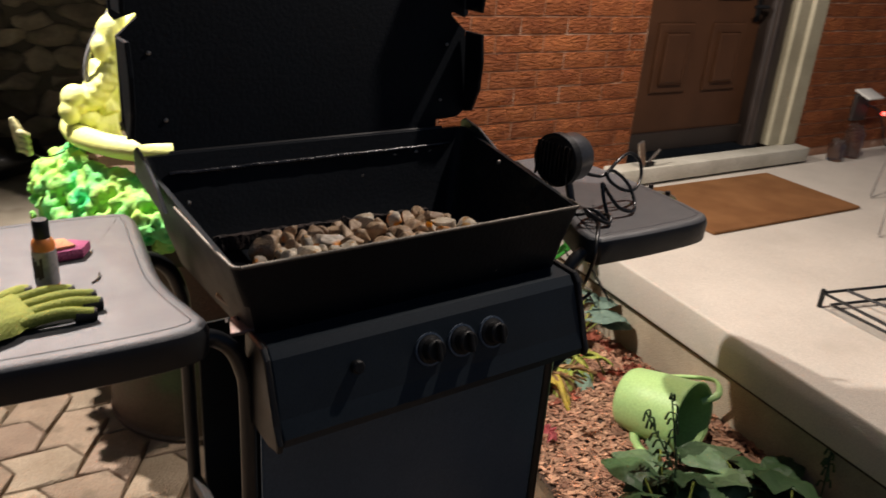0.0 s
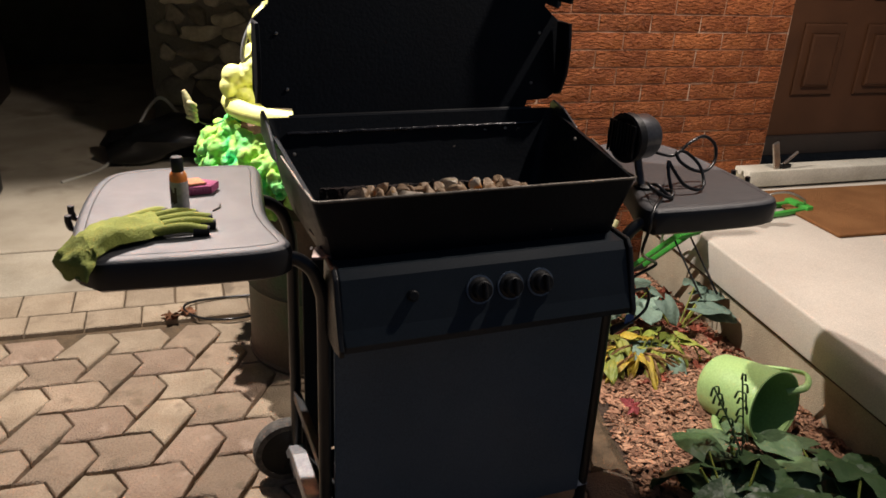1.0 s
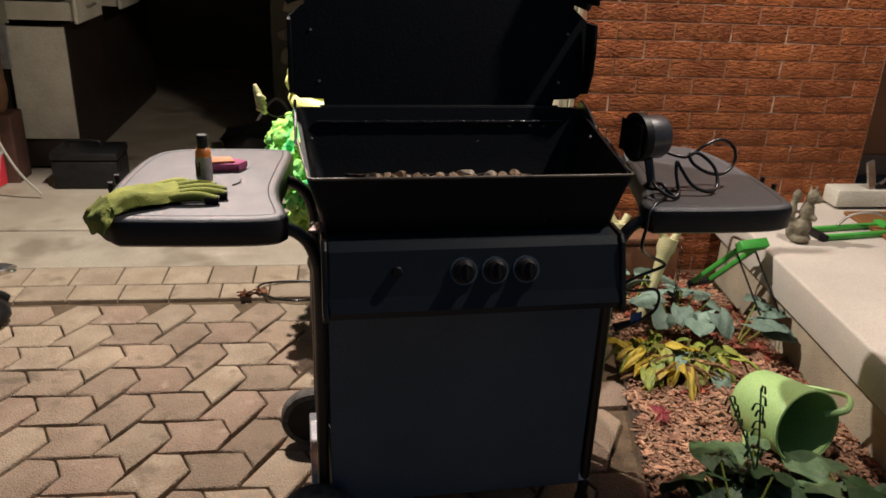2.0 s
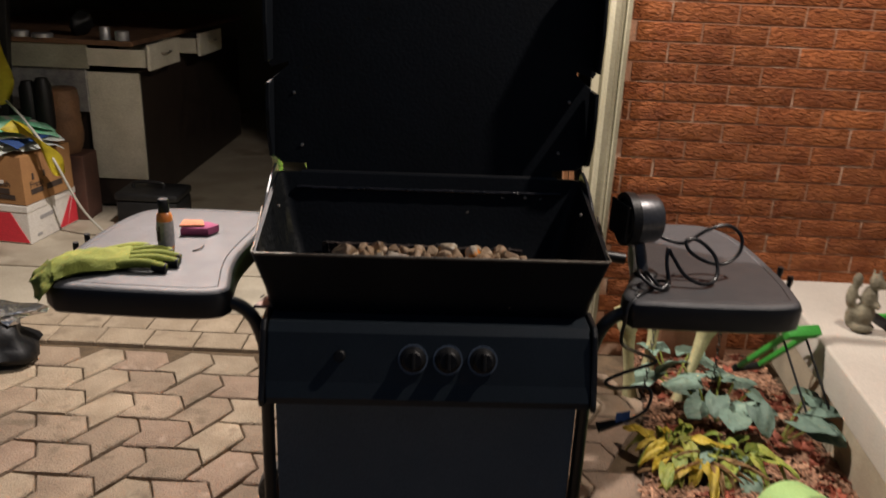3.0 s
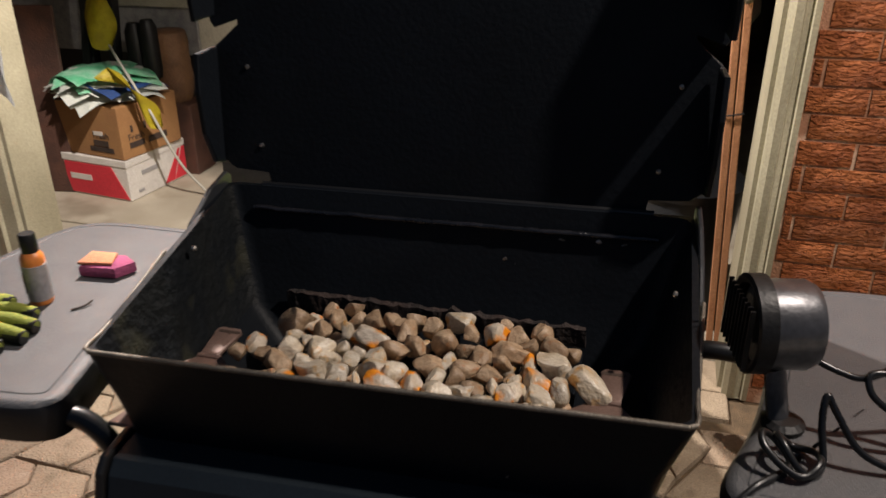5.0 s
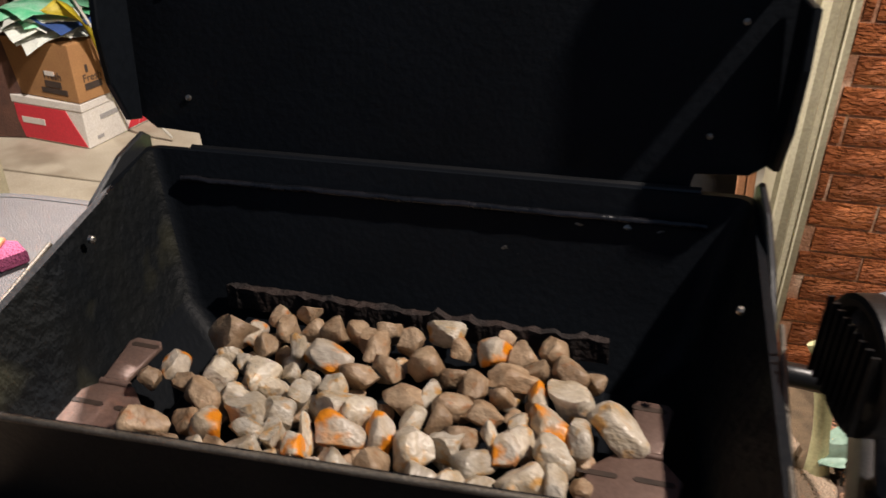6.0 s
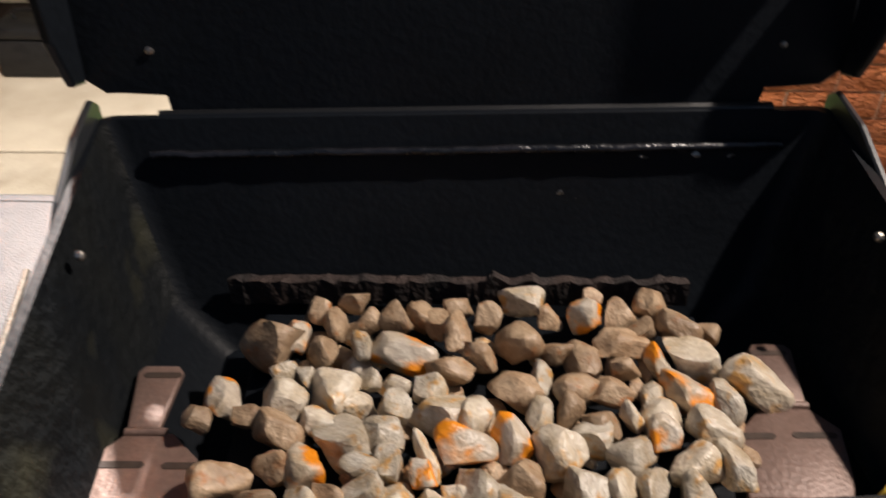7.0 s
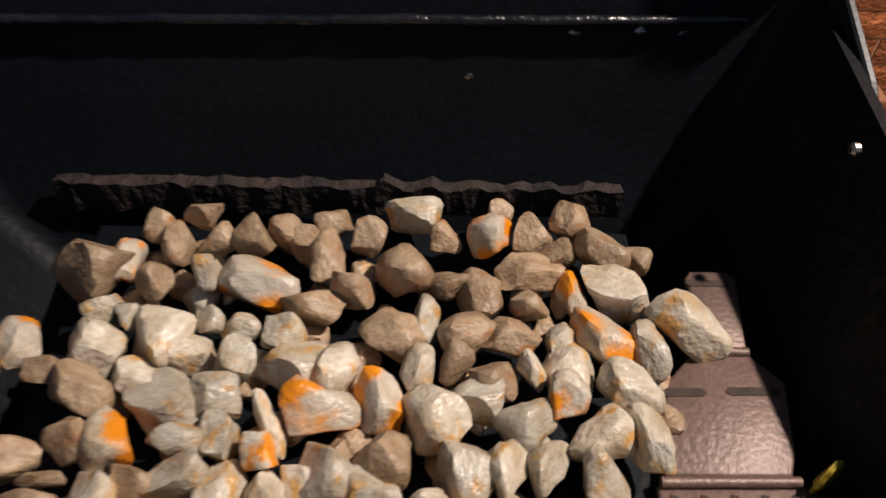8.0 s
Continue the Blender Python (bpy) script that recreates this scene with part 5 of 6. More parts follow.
squirrel = lone("stone_statue", moved(bm, pose(2.30, 2.24, PORCH, 0, 0, -10) @ Matrix.Diagonal((0.82, 0.82, 1.0, 1))), STATUE, "weathered grey stone garden figure standing on the porch", "statue", smooth=60)

voxels = squirrel.modifiers.new("merge", "REMESH")
voxels.mode, voxels.voxel_size, voxels.use_smooth_shade = "VOXEL", 0.006, True

# ---- porch ----
clampm = thing("door_wedge", (2.99, 2.63, PORCH + 0.092), "small folded bare metal door stop on the step", "door stop")
part("blade", moved(box(-0.02, 0.02, -0.006, 0.006, 0, 0.14, 0.004), pose(2.965, 2.64, PORCH + 0.093, 0, -20, 10)), CHROME, clampm)
part("foot", moved(box(-0.004, 0.06, -0.012, 0.012, 0, 0.02, 0.004), pose(2.985, 2.64, PORCH + 0.093, 0, 0, 10)), RUBBER, clampm)
part("strut", moved(box(0, 0.1, -0.006, 0.006, 0, 0.012, 0.003), pose(3.0, 2.64, PORCH + 0.11, 0, -32, 10)), CHROME, clampm)

clampm.location.x -= 0.1


def jar(x, y, r0, h, seed):
    j = thing("glass_jar", (x, y, PORCH), "empty clear glass jar standing by the wall", "jar", "glass jars")
    part("body", lathe([(0, 0.002), (r0 * 0.9, 0.002), (r0, 0.01), (r0, h * 0.75), (r0 * 0.7, h * 0.88), (r0 * 0.7, h), (r0 * 0.66, h), (r0 * 0.66, h * 0.88), (r0 * 0.94, h * 0.74), (r0 * 0.94, 0.014), (0, 0.008)], 24, pose(x, y, PORCH)), GLASS, j, smooth=40)
    part("neck_ring", lathe([(r0 * 0.72, h * 0.9), (r0 * 0.76, h * 0.91), (r0 * 0.76, h * 0.93), (r0 * 0.72, h * 0.94)], 24, pose(x, y, PORCH)), GLASS, j, smooth=40)


jar(4.37, 2.6, 0.045, 0.13, 1)
jar(4.55, 2.62, 0.055, 0.2, 2)
out = thing("wall_outlet", (4.68, W, 0.72), "white weatherproof outlet box with flip cover on the brick", "outlet")
part("box", box(4.61, 4.75, W - 0.03, W - 0.001, 0.56, 0.72, 0.006), DOOR_FRAME, out, "dark outlet face")
part("cover", moved(box(-0.075, 0.075, -0.11, 0.0, -0.006, 0.006, 0.004), pose(4.68, W - 0.005, 0.745, 20, 0, 0)), OUTLET, out, "white raised cover", 40)
cab = thing("extension_cord", (4.85, 2.6, PORCH), "dark extension cord with a red indicator light", "cord")
part("wire", tube(smooth_line([(4.72, W - 0.03, 0.66), (4.8, 2.66, 0.62), (4.86, 2.64, 0.52), (4.9, 2.62, 0.42), (5.0, 2.6, PORCH + 0.01), (5.3, 2.5, PORCH + 0.01)], 6), 0.005, 8), CORD, cab)
led = part("indicator", lathe([(0, 0), (0.012, 0), (0.012, 0.012), (0, 0.014)], 12, pose(4.82, 2.64, 0.61, 90, 0, 0)), RED_LED, cab, "lit red indicator")


def streamer(x, y, h, seed):
    """A hanging twisted ragged streamer."""
    r = random.Random(seed)
    line = [(x + 0.035 * math.sin(k * 0.5 + seed) + 0.012 * k / 2 * 0.6, y + 0.02 * math.cos(k * 0.7), PORCH + 0.012 + h * k / 22) for k in range(23)]
    bm = tube(smooth_line(line, 3), 0.02, 7, taper=lambda t: 0.25 + 1.1 * t ** 0.6 + 0.25 * math.sin(t * 40 + seed), flat=0.35)
    lone("hanging_streamer", bm, CREPE, "grey ragged twisted streamer hanging to the porch", "streamer", "hanging streamers", smooth=50)


streamer(3.86, 2.05, 1.9, 1)
streamer(3.36, 1.70, 1.9, 2.2)


def rack():
    k = thing("wire_rack", (2.7, 1.1, PORCH), "black wire rack lying on the porch", "rack")
    z = PORCH + 0.055
    for line in ([(2.50, 1.39, z), (3.05, 1.27, z)], [(2.50, 1.39, z), (2.47, 1.05, z)], [(2.60, 1.37, z), (2.62, 1.08, z)], [(2.47, 1.05, z), (3.0, 0.95, z)], [(2.62, 1.2, z), (3.03, 1.12, z)], [(2.515, 1.36, z - 0.035), (3.05, 1.24, z - 0.035)], [(2.515, 1.36, z - 0.035), (2.50, 1.06, z - 0.035)]):
        part("wire", tube(line, 0.0055, 8), CORD, k)
    for x, y in ((2.50, 1.39), (2.47, 1.05), (3.05, 1.27)):
        part("corner_post", tube([(x, y, PORCH + 0.002), (x, y, z + 0.012)], 0.009, 8), RUBBER, k)


rack()
bucket = thing("white_cloth_bundle", (2.66, 1.02, PORCH), "crumpled white cloth on the porch by the rack", "cloth")
part("cloth", moved(lump(0.09, 61, (1.2, 1.0, 0.55), 0.5, 3, 4), pose(2.68, 1.02, PORCH + 0.05)), PAPER, bucket, smooth=60)
post_b = thing("wooden_bucket", (2.42, 0.79, PORCH), "tan wooden tub standing near the porch edge", "tub")
part("body", lathe([(0, 0), (0.10, 0), (0.115, 0.22), (0.115, 0.24), (0.105, 0.24), (0.095, 0.02), (0, 0.02)], 24, pose(2.46, 0.80, PORCH)), SLAB_SIDE, post_b, smooth=40)

# ---- drum decoration behind the grill ----
DX, DY = 0.64, 2.31
drum = thing("steel_drum", (DX, DY, 0), "rusty dark green steel drum standing on the paving", "drum")
dm = Matrix.Translation((DX, DY, 0))
part("shell", lathe([(0, 0.004), (0.275, 0.004), (0.29, 0.0), (0.292, 0.012), (0.285, 0.02), (0.285, 0.27), (0.293, 0.285), (0.285, 0.30), (0.285, 0.57), (0.293, 0.585), (0.285, 0.60), (0.285, 0.84), (0.0, 0.84)], 56, dm), DRUM, drum, smooth=35)
part("top_rim", lathe([(0.286, 0.862), (0.31, 0.852), (0.334, 0.862), (0.343, 0.884), (0.334, 0.906), (0.31, 0.915), (0.286, 0.905), (0.279, 0.884), (0.286, 0.862)], 56, dm @ Matrix.Translation((0, 0, 0.03))), FLUO, drum, "fluorescent yellow padded rim", 60)
r = random.Random(5)
bm = bmesh.new()
for k in range(820):
    a = r.uniform(2.2, 5.6)
    drop = r.random() ** 1.3
    rr = 0.295 + (0.085 + 0.07 * drop * max(0, -math.cos(a))) * math.sin(2.6 * drop + 0.3) * r.uniform(0.5, 1.2)
    s = r.uniform(0.010, 0.027)
    z = 0.84 - drop * (0.28 + 0.1 * math.sin(a * 4))
    bmesh.ops.create_icosphere(bm, subdivisions=2, radius=s, matrix=Matrix.Translation((DX + rr * math.cos(a), DY + rr * math.sin(a), z)) @ Euler((r.uniform(0, 3), r.uniform(0, 3), 0)).to_matrix().to_4x4() @ Matrix.Diagonal((1.15, 0.9, 0.8, 1)))
for v in bm.verts:
    v.co += v.normal * 0.012 * noise.noise(v.co * 85)
foam = lone("foam_overflow", bm, FOAM, "lumpy bright green foam spilling over the drum", "foam decoration", smooth=70)
vox = foam.modifiers.new("merge", "REMESH")
vox.mode, vox.voxel_size, vox.use_smooth_shade = "VOXEL", 0.005, True


# plain skeletal figure rising from the drum
def figure():
    bm = bmesh.new()

    def ball(c, rr):
        bmesh.ops.create_icosphere(bm, subdivisions=3, radius=1.0, matrix=Matrix.Translation(c) @ Matrix.Diagonal((*rr, 1)))

    ball((0.70, 2.32, 1.42), (0.075, 0.085, 0.1))
    ball((0.70, 2.27, 1.34), (0.05, 0.06, 0.05))
    tube([(0.70, 2.34, 0.86), (0.70, 2.35, 1.1), (0.70, 2.34, 1.34)], 0.028, 10, bm=bm)
    for k in range(6):
        z = 1.0 + 0.042 * k
        w = 0.09 + 0.025 * math.sin(k * 0.6)
        tube([(0.70 + w * math.cos(a), 2.31 + 0.075 * math.sin(a), z - 0.02 * math.sin(a)) for a in [i * math.pi / 9 for i in range(19)]], 0.0105, 6, bm=bm)
    tube([(0.56, 2.33, 1.24), (0.70, 2.31, 1.265), (0.84, 2.33, 1.24)], 0.018, 8, bm=bm)
    # one arm down over the rim with an open palm, the other flung up
    tube(smooth_line([(0.56, 2.33, 1.24), (0.47, 2.33, 1.16), (0.41, 2.31, 1.04), (0.42, 2.26, 0.96)], 5), 0.024, 8, bm=bm, taper=lambda t: 1.15 - 0.5 * math.sin(3.1 * t))
    ball((0.45, 2.28, 1.17), (0.038, 0.034, 0.034))
    ball((0.40, 2.30, 1.06), (0.032, 0.03, 0.045))
    ball((0.52, 2.30, 1.10), (0.06, 0.05, 0.07))
    # long head, knobbly back and hip bent out over the rim
    ball((0.455, 2.27, 1.215), (0.022, 0.03, 0.055))
    ball((0.432, 2.26, 1.175), (0.03, 0.036, 0.045))
    ball((0.408, 2.25, 1.14), (0.022, 0.03, 0.035))
    for k in range(7):
        t = k / 6
        ball((0.465 - 0.095 * t, 2.27, 1.115 - 0.115 * t), (0.046 - 0.012 * abs(t - 0.4), 0.045, 0.024))
        ball((0.44 - 0.09 * t, 2.245, 1.105 - 0.115 * t), (0.018, 0.02, 0.016))
    ball((0.335, 2.26, 1.012), (0.036, 0.034, 0.034))
    ball((0.32, 2.255, 0.975), (0.026, 0.03, 0.036))
    ball((0.36, 2.26, 0.955), (0.03, 0.03, 0.03))
    ball((0.45, 2.29, 0.99), (0.05, 0.03, 0.06))
    ball((0.49, 2.30, 1.02), (0.07, 0.05, 0.05))
    for k in range(4):
        tube(smooth_line([(0.40 + 0.012 * k, 2.27, 0.97), (0.385 + 0.014 * k, 2.24, 0.94), (0.385 + 0.016 * k, 2.235, 0.905)], 4), 0.0085, 6, bm=bm)
    tube(smooth_line([(0.84, 2.33, 1.24), (0.97, 2.33, 1.22), (1.09, 2.32, 1.24), (1.155, 2.32, 1.295)], 5), 0.022, 8, bm=bm, taper=lambda t: 1.15 - 0.45 * math.sin(3.1 * t))
    ball((1.158, 2.32, 1.298), (0.022, 0.02, 0.027))
    ball((1.18, 2.32, 1.325), (0.018, 0.017, 0.022))
    for k in range(4):
        b = Vector((1.183 + 0.004 * k, 2.32 + 0.006 * k, 1.335 - 0.002 * k))
        tube(smooth_line([b, b + Vector((0.012 + 0.008 * k, 0.0, 0.03)), b + Vector((0.035 + 0.013 * k, 0.0, 0.05 - 0.002 * k)), b + Vector((0.062 + 0.008 * k, 0, 0.055 - 0.007 * k))], 4), 0.006, 6, bm=bm, taper=lambda t: 1.1 - 0.5 * t)
    for v in bm.verts:
        v.co += v.normal * 0.004 * noise.noise(v.co * 30)
    return lone("figure_decoration", bm, FLUO, "fluorescent yellow plastic figure rising from the drum", "figure", smooth=70)


fig = figure()
vox = fig.modifiers.new("merge", "REMESH")
vox.mode, vox.voxel_size, vox.use_smooth_shade = "VOXEL", 0.0045, True
hook = tube(smooth_line([(0.52, 2.28, 1.36), (0.47, 2.27, 1.27), (0.40, 2.26, 1.17), (0.37, 2.26, 1.09), (0.372, 2.26, 1.0)], 5), 0.007, 8)
lone("metal_hook_rod", hook, GALV, "bent grey metal rod held by the figure", "rod", smooth=60)
bm = bmesh.new()
for k in range(4):
    tube(smooth_line([(0.235, 2.31, 0.935 - 0.022 * k), (0.252 + 0.004 * k, 2.29, 0.93 - 0.022 * k), (0.268, 2.30, 0.915 - 0.022 * k)], 4), 0.013, 8, bm=bm)
tube(smooth_line([(0.225, 2.31, 0.985), (0.238, 2.31, 0.94), (0.25, 2.31, 0.88), (0.262, 2.31, 0.85)], 5), 0.016, 8, bm=bm, taper=lambda t: 0.5 + 0.8 * math.sin(3.0 * t))
bm = moved(bm, Matrix.Translation((0.2, 2.31, 0.905)) @ Matrix.Diagonal((0.72, 0.72, 0.72, 1)) @ Matrix.Translation((-0.247, -2.31, -0.915)))
lone("claw_decoration", bm, BONE, "cream plastic claw decoration on a thin wire", "decoration", smooth=60)
lone("thin_wire", tube(smooth_line([(0.211, 2.31, 0.862), (0.26, 2.32, 0.84), (0.34, 2.34, 0.86)], 5), 0.002, 5), CORD, "thin dark wire holding the claw", "wire")
loop = [(0.30 + 0.17 * math.cos(a) + 0.03 * math.sin(2 * a), 2.62 + 0.105 * math.sin(a), 0.008 + 0.004 * (1 + math.sin(3 * a))) for a in [i * 0.2 for i in range(34)]]
lone("cable_loop", tube(loop, 0.005, 8), CORD, "loop of black cable lying on the paving", "cable", smooth=60)

# ---- just inside and beside the garage opening ----
stakes = thing("wooden_stakes", (1.31, 2.95, 0), "pair of copper-brown wooden stakes tied upright", "stakes")
for dx in (0.0, 0.026):
    part("stake", box(1.30 + dx, 1.322 + dx, 2.93, 2.955, 0.0, 1.9, 0.003), WOOD_STAKE, stakes)
part("tie", tube([(1.296, 2.925, 0.86), (1.352, 2.925, 0.868), (1.352, 2.96, 0.866), (1.296, 2.96, 0.86), (1.296, 2.925, 0.86)], 0.003, 6), CORD, stakes, "black tie wire")
part("knot", lump(0.013, 71, (1, 1, 1), 0.4), DRUM, stakes) .matrix_basis = Matrix.Translation((1.335, 2.92, 1.2))
stakes.rotation_euler.y = radians(-3.5)
stakes.location.x += 0.03
gb = bmesh.new()
tube([(1.235, 3.15, 2.9), (1.235, 3.15, 1.25)], 0.003, 6, bm=gb)
ball_part = lump(0.13, 72, (0.9, 0.8, 1.0), 0.15, 3, 3)
moved(ball_part, pose(1.235, 3.15, 1.17))
tmp = bpy.data.meshes.new("tmp")
ball_part.to_mesh(tmp)
ball_part.free()
gb.from_mesh(tmp)
lone("green_bulb_decoration", gb, DRUM, "dull olive green round decoration hanging in the garage", "decoration", smooth=60)
binb = thing("black_bin", (1.2, 3.25, 0), "black round lidded bin just inside the garage", "bin")
part("body", lathe([(0, 0), (0.17, 0), (0.2, 0.5), (0.2, 0.52), (0, 0.52)], 32, pose(1.2, 3.25, 0.004)), BLACK_ENAMEL, binb, smooth=40)
part("lid", lathe([(0.21, 0.51), (0.215, 0.54), (0.16, 0.58), (0.06, 0.6), (0, 0.602)], 32, pose(1.2, 3.25, 0.004)), BLACK_STEEL, binb, "black domed lid", 40)
def stone_panel():
    """A dark panel with rounded fieldstones in low relief."""
    p = thing("stone_print_panel", (0.6, 5.42, 0.004), "dark fieldstone-patterned panel standing in the garage", "panel")
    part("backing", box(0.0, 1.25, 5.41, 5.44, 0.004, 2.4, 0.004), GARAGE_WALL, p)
    r = random.Random(17)
    z = 0.14
    while z < 2.3:
        h = r.uniform(0.10, 0.17)
        x = 0.04 + r.uniform(0, 0.08)
        while x < 1.12:
            w = r.uniform(0.12, 0.3)
            part("fieldstone", moved(lump(1.0, r.randrange(900), (w * 0.56, 0.05, h * 0.58), 0.3, 3, 6, 1), pose(x + w / 2, 5.41, z + r.uniform(-0.02, 0.02), 0, r.uniform(-8, 8), 0)), FIELDSTONE, p, smooth=60)
            x += w
        z += h


stone_panel()
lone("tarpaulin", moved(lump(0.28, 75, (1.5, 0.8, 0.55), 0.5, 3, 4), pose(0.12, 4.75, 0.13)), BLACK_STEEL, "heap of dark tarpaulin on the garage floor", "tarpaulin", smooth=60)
lone("pale_rope", tube(smooth_line([(-0.5, 4.35, 0.01), (-0.3, 4.6, 0.01), (-0.15, 4.9, 0.1), (-0.02, 5.0, 0.28), (0.06, 5.05, 0.32), (0.16, 5.0, 0.22)], 6), 0.011, 8), STICK, "pale rope trailing over the garage floor", "rope", smooth=60)


def cabinet():
    c = thing("base_cabinet", (-1.6, 4.4, 0), "old white-painted workshop cabinet with drawers pulled open", "cabinet")
    part("side_panel", box(-1.32, -1.0, 4.30, 4.325, 0.2, 0.855, 0.003), WHITE_OLD, c, "aged white end panel")
    # Body coloured near black for the shaded void beside the end panel.
    part("body", box(-2.3, -1.02, 4.33, 6.6, 0.02, 0.86, 0.004), DOOR_FRAME, c, "cabinet body coloured dark as shade")
    part("worktop", box(-2.4, -0.99, 4.22, 6.7, 1.02, 1.05, 0.006), WOOD_LOG, c, "dark wooden worktop")
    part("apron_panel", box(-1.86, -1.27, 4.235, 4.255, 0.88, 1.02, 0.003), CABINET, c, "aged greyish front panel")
    part("apron_panel", box(-2.5, -1.3, 4.26, 4.28, 0.62, 1.02, 0.003), GALV, c, "grey front panel")
    for y0, reach in ((4.24, 0.36), (5.05, 0.40)):
        d = part("drawer", box(-1.27, -1.27 + reach, y0, y0 + 0.015, 0.90, 1.0, 0.002), WHITE_OLD, c, "white drawer pulled open")
        part("drawer_back_side", box(-1.27, -1.27 + reach, y0 + 0.45, y0 + 0.465, 0.90, 1.0, 0.002), WHITE_OLD, d)
        part("drawer_front", box(-1.27 + reach, -1.25 + reach, y0 - 0.02, y0 + 0.49, 0.885, 1.035, 0.004), WHITE_OLD, d)
        part("drawer_bottom", box(-1.27, -1.27 + reach, y0 + 0.016, y0 + 0.449, 0.905, 0.912), WHITE_OLD, d)
        part("handle", tube(smooth_line([(-1.25 + reach, y0 + 0.16, 0.97), (-1.225 + reach, y0 + 0.18, 0.97), (-1.225 + reach, y0 + 0.28, 0.97), (-1.25 + reach, y0 + 0.3, 0.97)], 4), 0.005, 6), CHROME, d)
    c.location += Vector((-0.09, 0.1, 0))


cabinet()
lone("log_basket", lathe([(0, 0), (0.10, 0), (0.125, 0.06), (0.132, 0.12), (0.122, 0.2), (0.126, 0.215), (0.12, 0.23), (0.125, 0.32), (0.115, 0.37), (0.10, 0.38), (0, 0.38)], 28, pose(-1.50, 4.24, 0.40) @ Matrix.Diagonal((0.82, 0.82, 1, 1))), WOOD_LOG, "brown ribbed wooden basket", "basket", smooth=40)
lone("basket_crate", box(-1.6, -1.36, 4.14, 4.33, 0.0, 0.40, 0.008), DARK_WOOD, "dark wooden crate under the basket", "crate")
tb = thing("black_toolbox", (-1.05, 4.2, 0), "black plastic toolbox on the garage floor", "toolbox")
part("body", box(-1.14, -0.78, 4.02, 4.28, 0.006, 0.17, 0.015), RUBBER, tb, smooth=40)
part("lid", box(-1.145, -0.775, 4.015, 4.285, 0.173, 0.22, 0.014), RUBBER, tb, smooth=40)
part("handle", tube(smooth_line([(-1.08, 4.15, 0.22), (-1.07, 4.15, 0.255), (-0.91, 4.15, 0.255), (-0.9, 4.15, 0.22)], 4), 0.009, 8), PLASTIC_EDGE, tb)

# two cartons with papers on top; the near corner points to the opening
BM = pose(-1.475, 3.68, 0, 0, 0, 83)


def carton(name, z0, w, d, h, material, label, shift=(0, 0), turn=0):
    m = BM @ pose(shift[0], shift[1], z0, 0, 0, turn)
    c = new(name)
    c.matrix_basis = m.copy()
    tagged(c, label, "box", "stacked cartons")
    part("carton", moved(box(0, w, 0, d, 0, h, 0.004), m), material, c)
    return c, m


low, ml = carton("printed_carton", 0.006, 0.44, 0.42, 0.215, CARD_WHITE, "white and red printed cardboard carton on the garage floor")
part("lid_rim", moved(box(-0.004, 0.444, -0.004, 0.424, 0.18, 0.217, 0.003), ml), CARD_WHITE, low)
part("red_panel", moved(prism([(0.34, 0.01), (0.438, 0.01), (0.438, 0.175), (0.42, 0.175)], -0.0035, -0.0005, 0, 1, "xz"), ml), CARD_RED, low, "red printed triangle")
part("red_panel", moved(prism([(0.26, 0.01), (0.335, 0.01), (0.405, 0.17), (0.39, 0.17)], -0.003, -0.0005, 0, 1, "xz"), ml), CARD_RED, low)
part("logo_bar", moved(box(0.10, 0.22, -0.003, -0.0005, 0.115, 0.137), ml), INK_GREY, low, "grey printed mark")
part("small_print", moved(box(0.06, 0.10, -0.003, -0.0005, 0.03, 0.045), ml), INK_GREY, low)
part("red_panel", moved(prism([(0.008, 0.008), (0.41, 0.008), (0.41, 0.175), (0.10, 0.175), (0.06, 0.10)], -0.0035, -0.0005, 0, 1, "yz"), ml), CARD_RED, low, "red printed end")
part("white_bar", moved(box(-0.006, -0.0036, 0.24, 0.38, 0.085, 0.115), ml), CARD_WHITE, low)
high, mh = carton("brown_carton", 0.226, 0.41, 0.42, 0.27, CARD, "brown cardboard carton with dark print", (0.0, 0.0), -3)
for a, b, z, hh in ((0.05, 0.15, 0.05, 0.03), (0.18, 0.31, 0.05, 0.032)):
    part("print_bar", moved(box(a, b, -0.003, -0.0005, z, z + hh), mh), INK, high, "dark printed words")
for a in (0.07, 0.16, 0.25):
    part("print_mark", moved(box(a, a + 0.014, -0.003, -0.0005, 0.13, 0.165), mh), INK, high)
part("print_bar", moved(box(-0.003, -0.0005, 0.06, 0.22, 0.03, 0.055), mh), INK, high)
part("print_bar", moved(box(-0.003, -0.0005, 0.09, 0.19, 0.06, 0.09), mh), INK, high)
for m_word in (mh @ pose(0.045, -0.002, 0.088, 90, 0, 0), mh @ pose(-0.002, 0.19, 0.10, 90, 0, -90)):
    curve = bpy.data.curves.new("printed_word", "FONT")
    curve.body, curve.size, curve.extrude = "Fresh", 0.05, 0.0006
    holder = bpy.data.objects.new("holder", curve)
    word_mesh = bpy.data.meshes.new_from_object(holder)
    bpy.data.objects.remove(holder)
    word_mesh.materials.clear()
    word_mesh.materials.append(INK)
    piece("printed_word", word_mesh, m_word, high)
part("grip_hole", moved(box(-0.003, -0.0005, 0.12, 0.18, 0.115, 0.135, 0.0), mh), CARD_WHITE, high)
rp = random.Random(4)
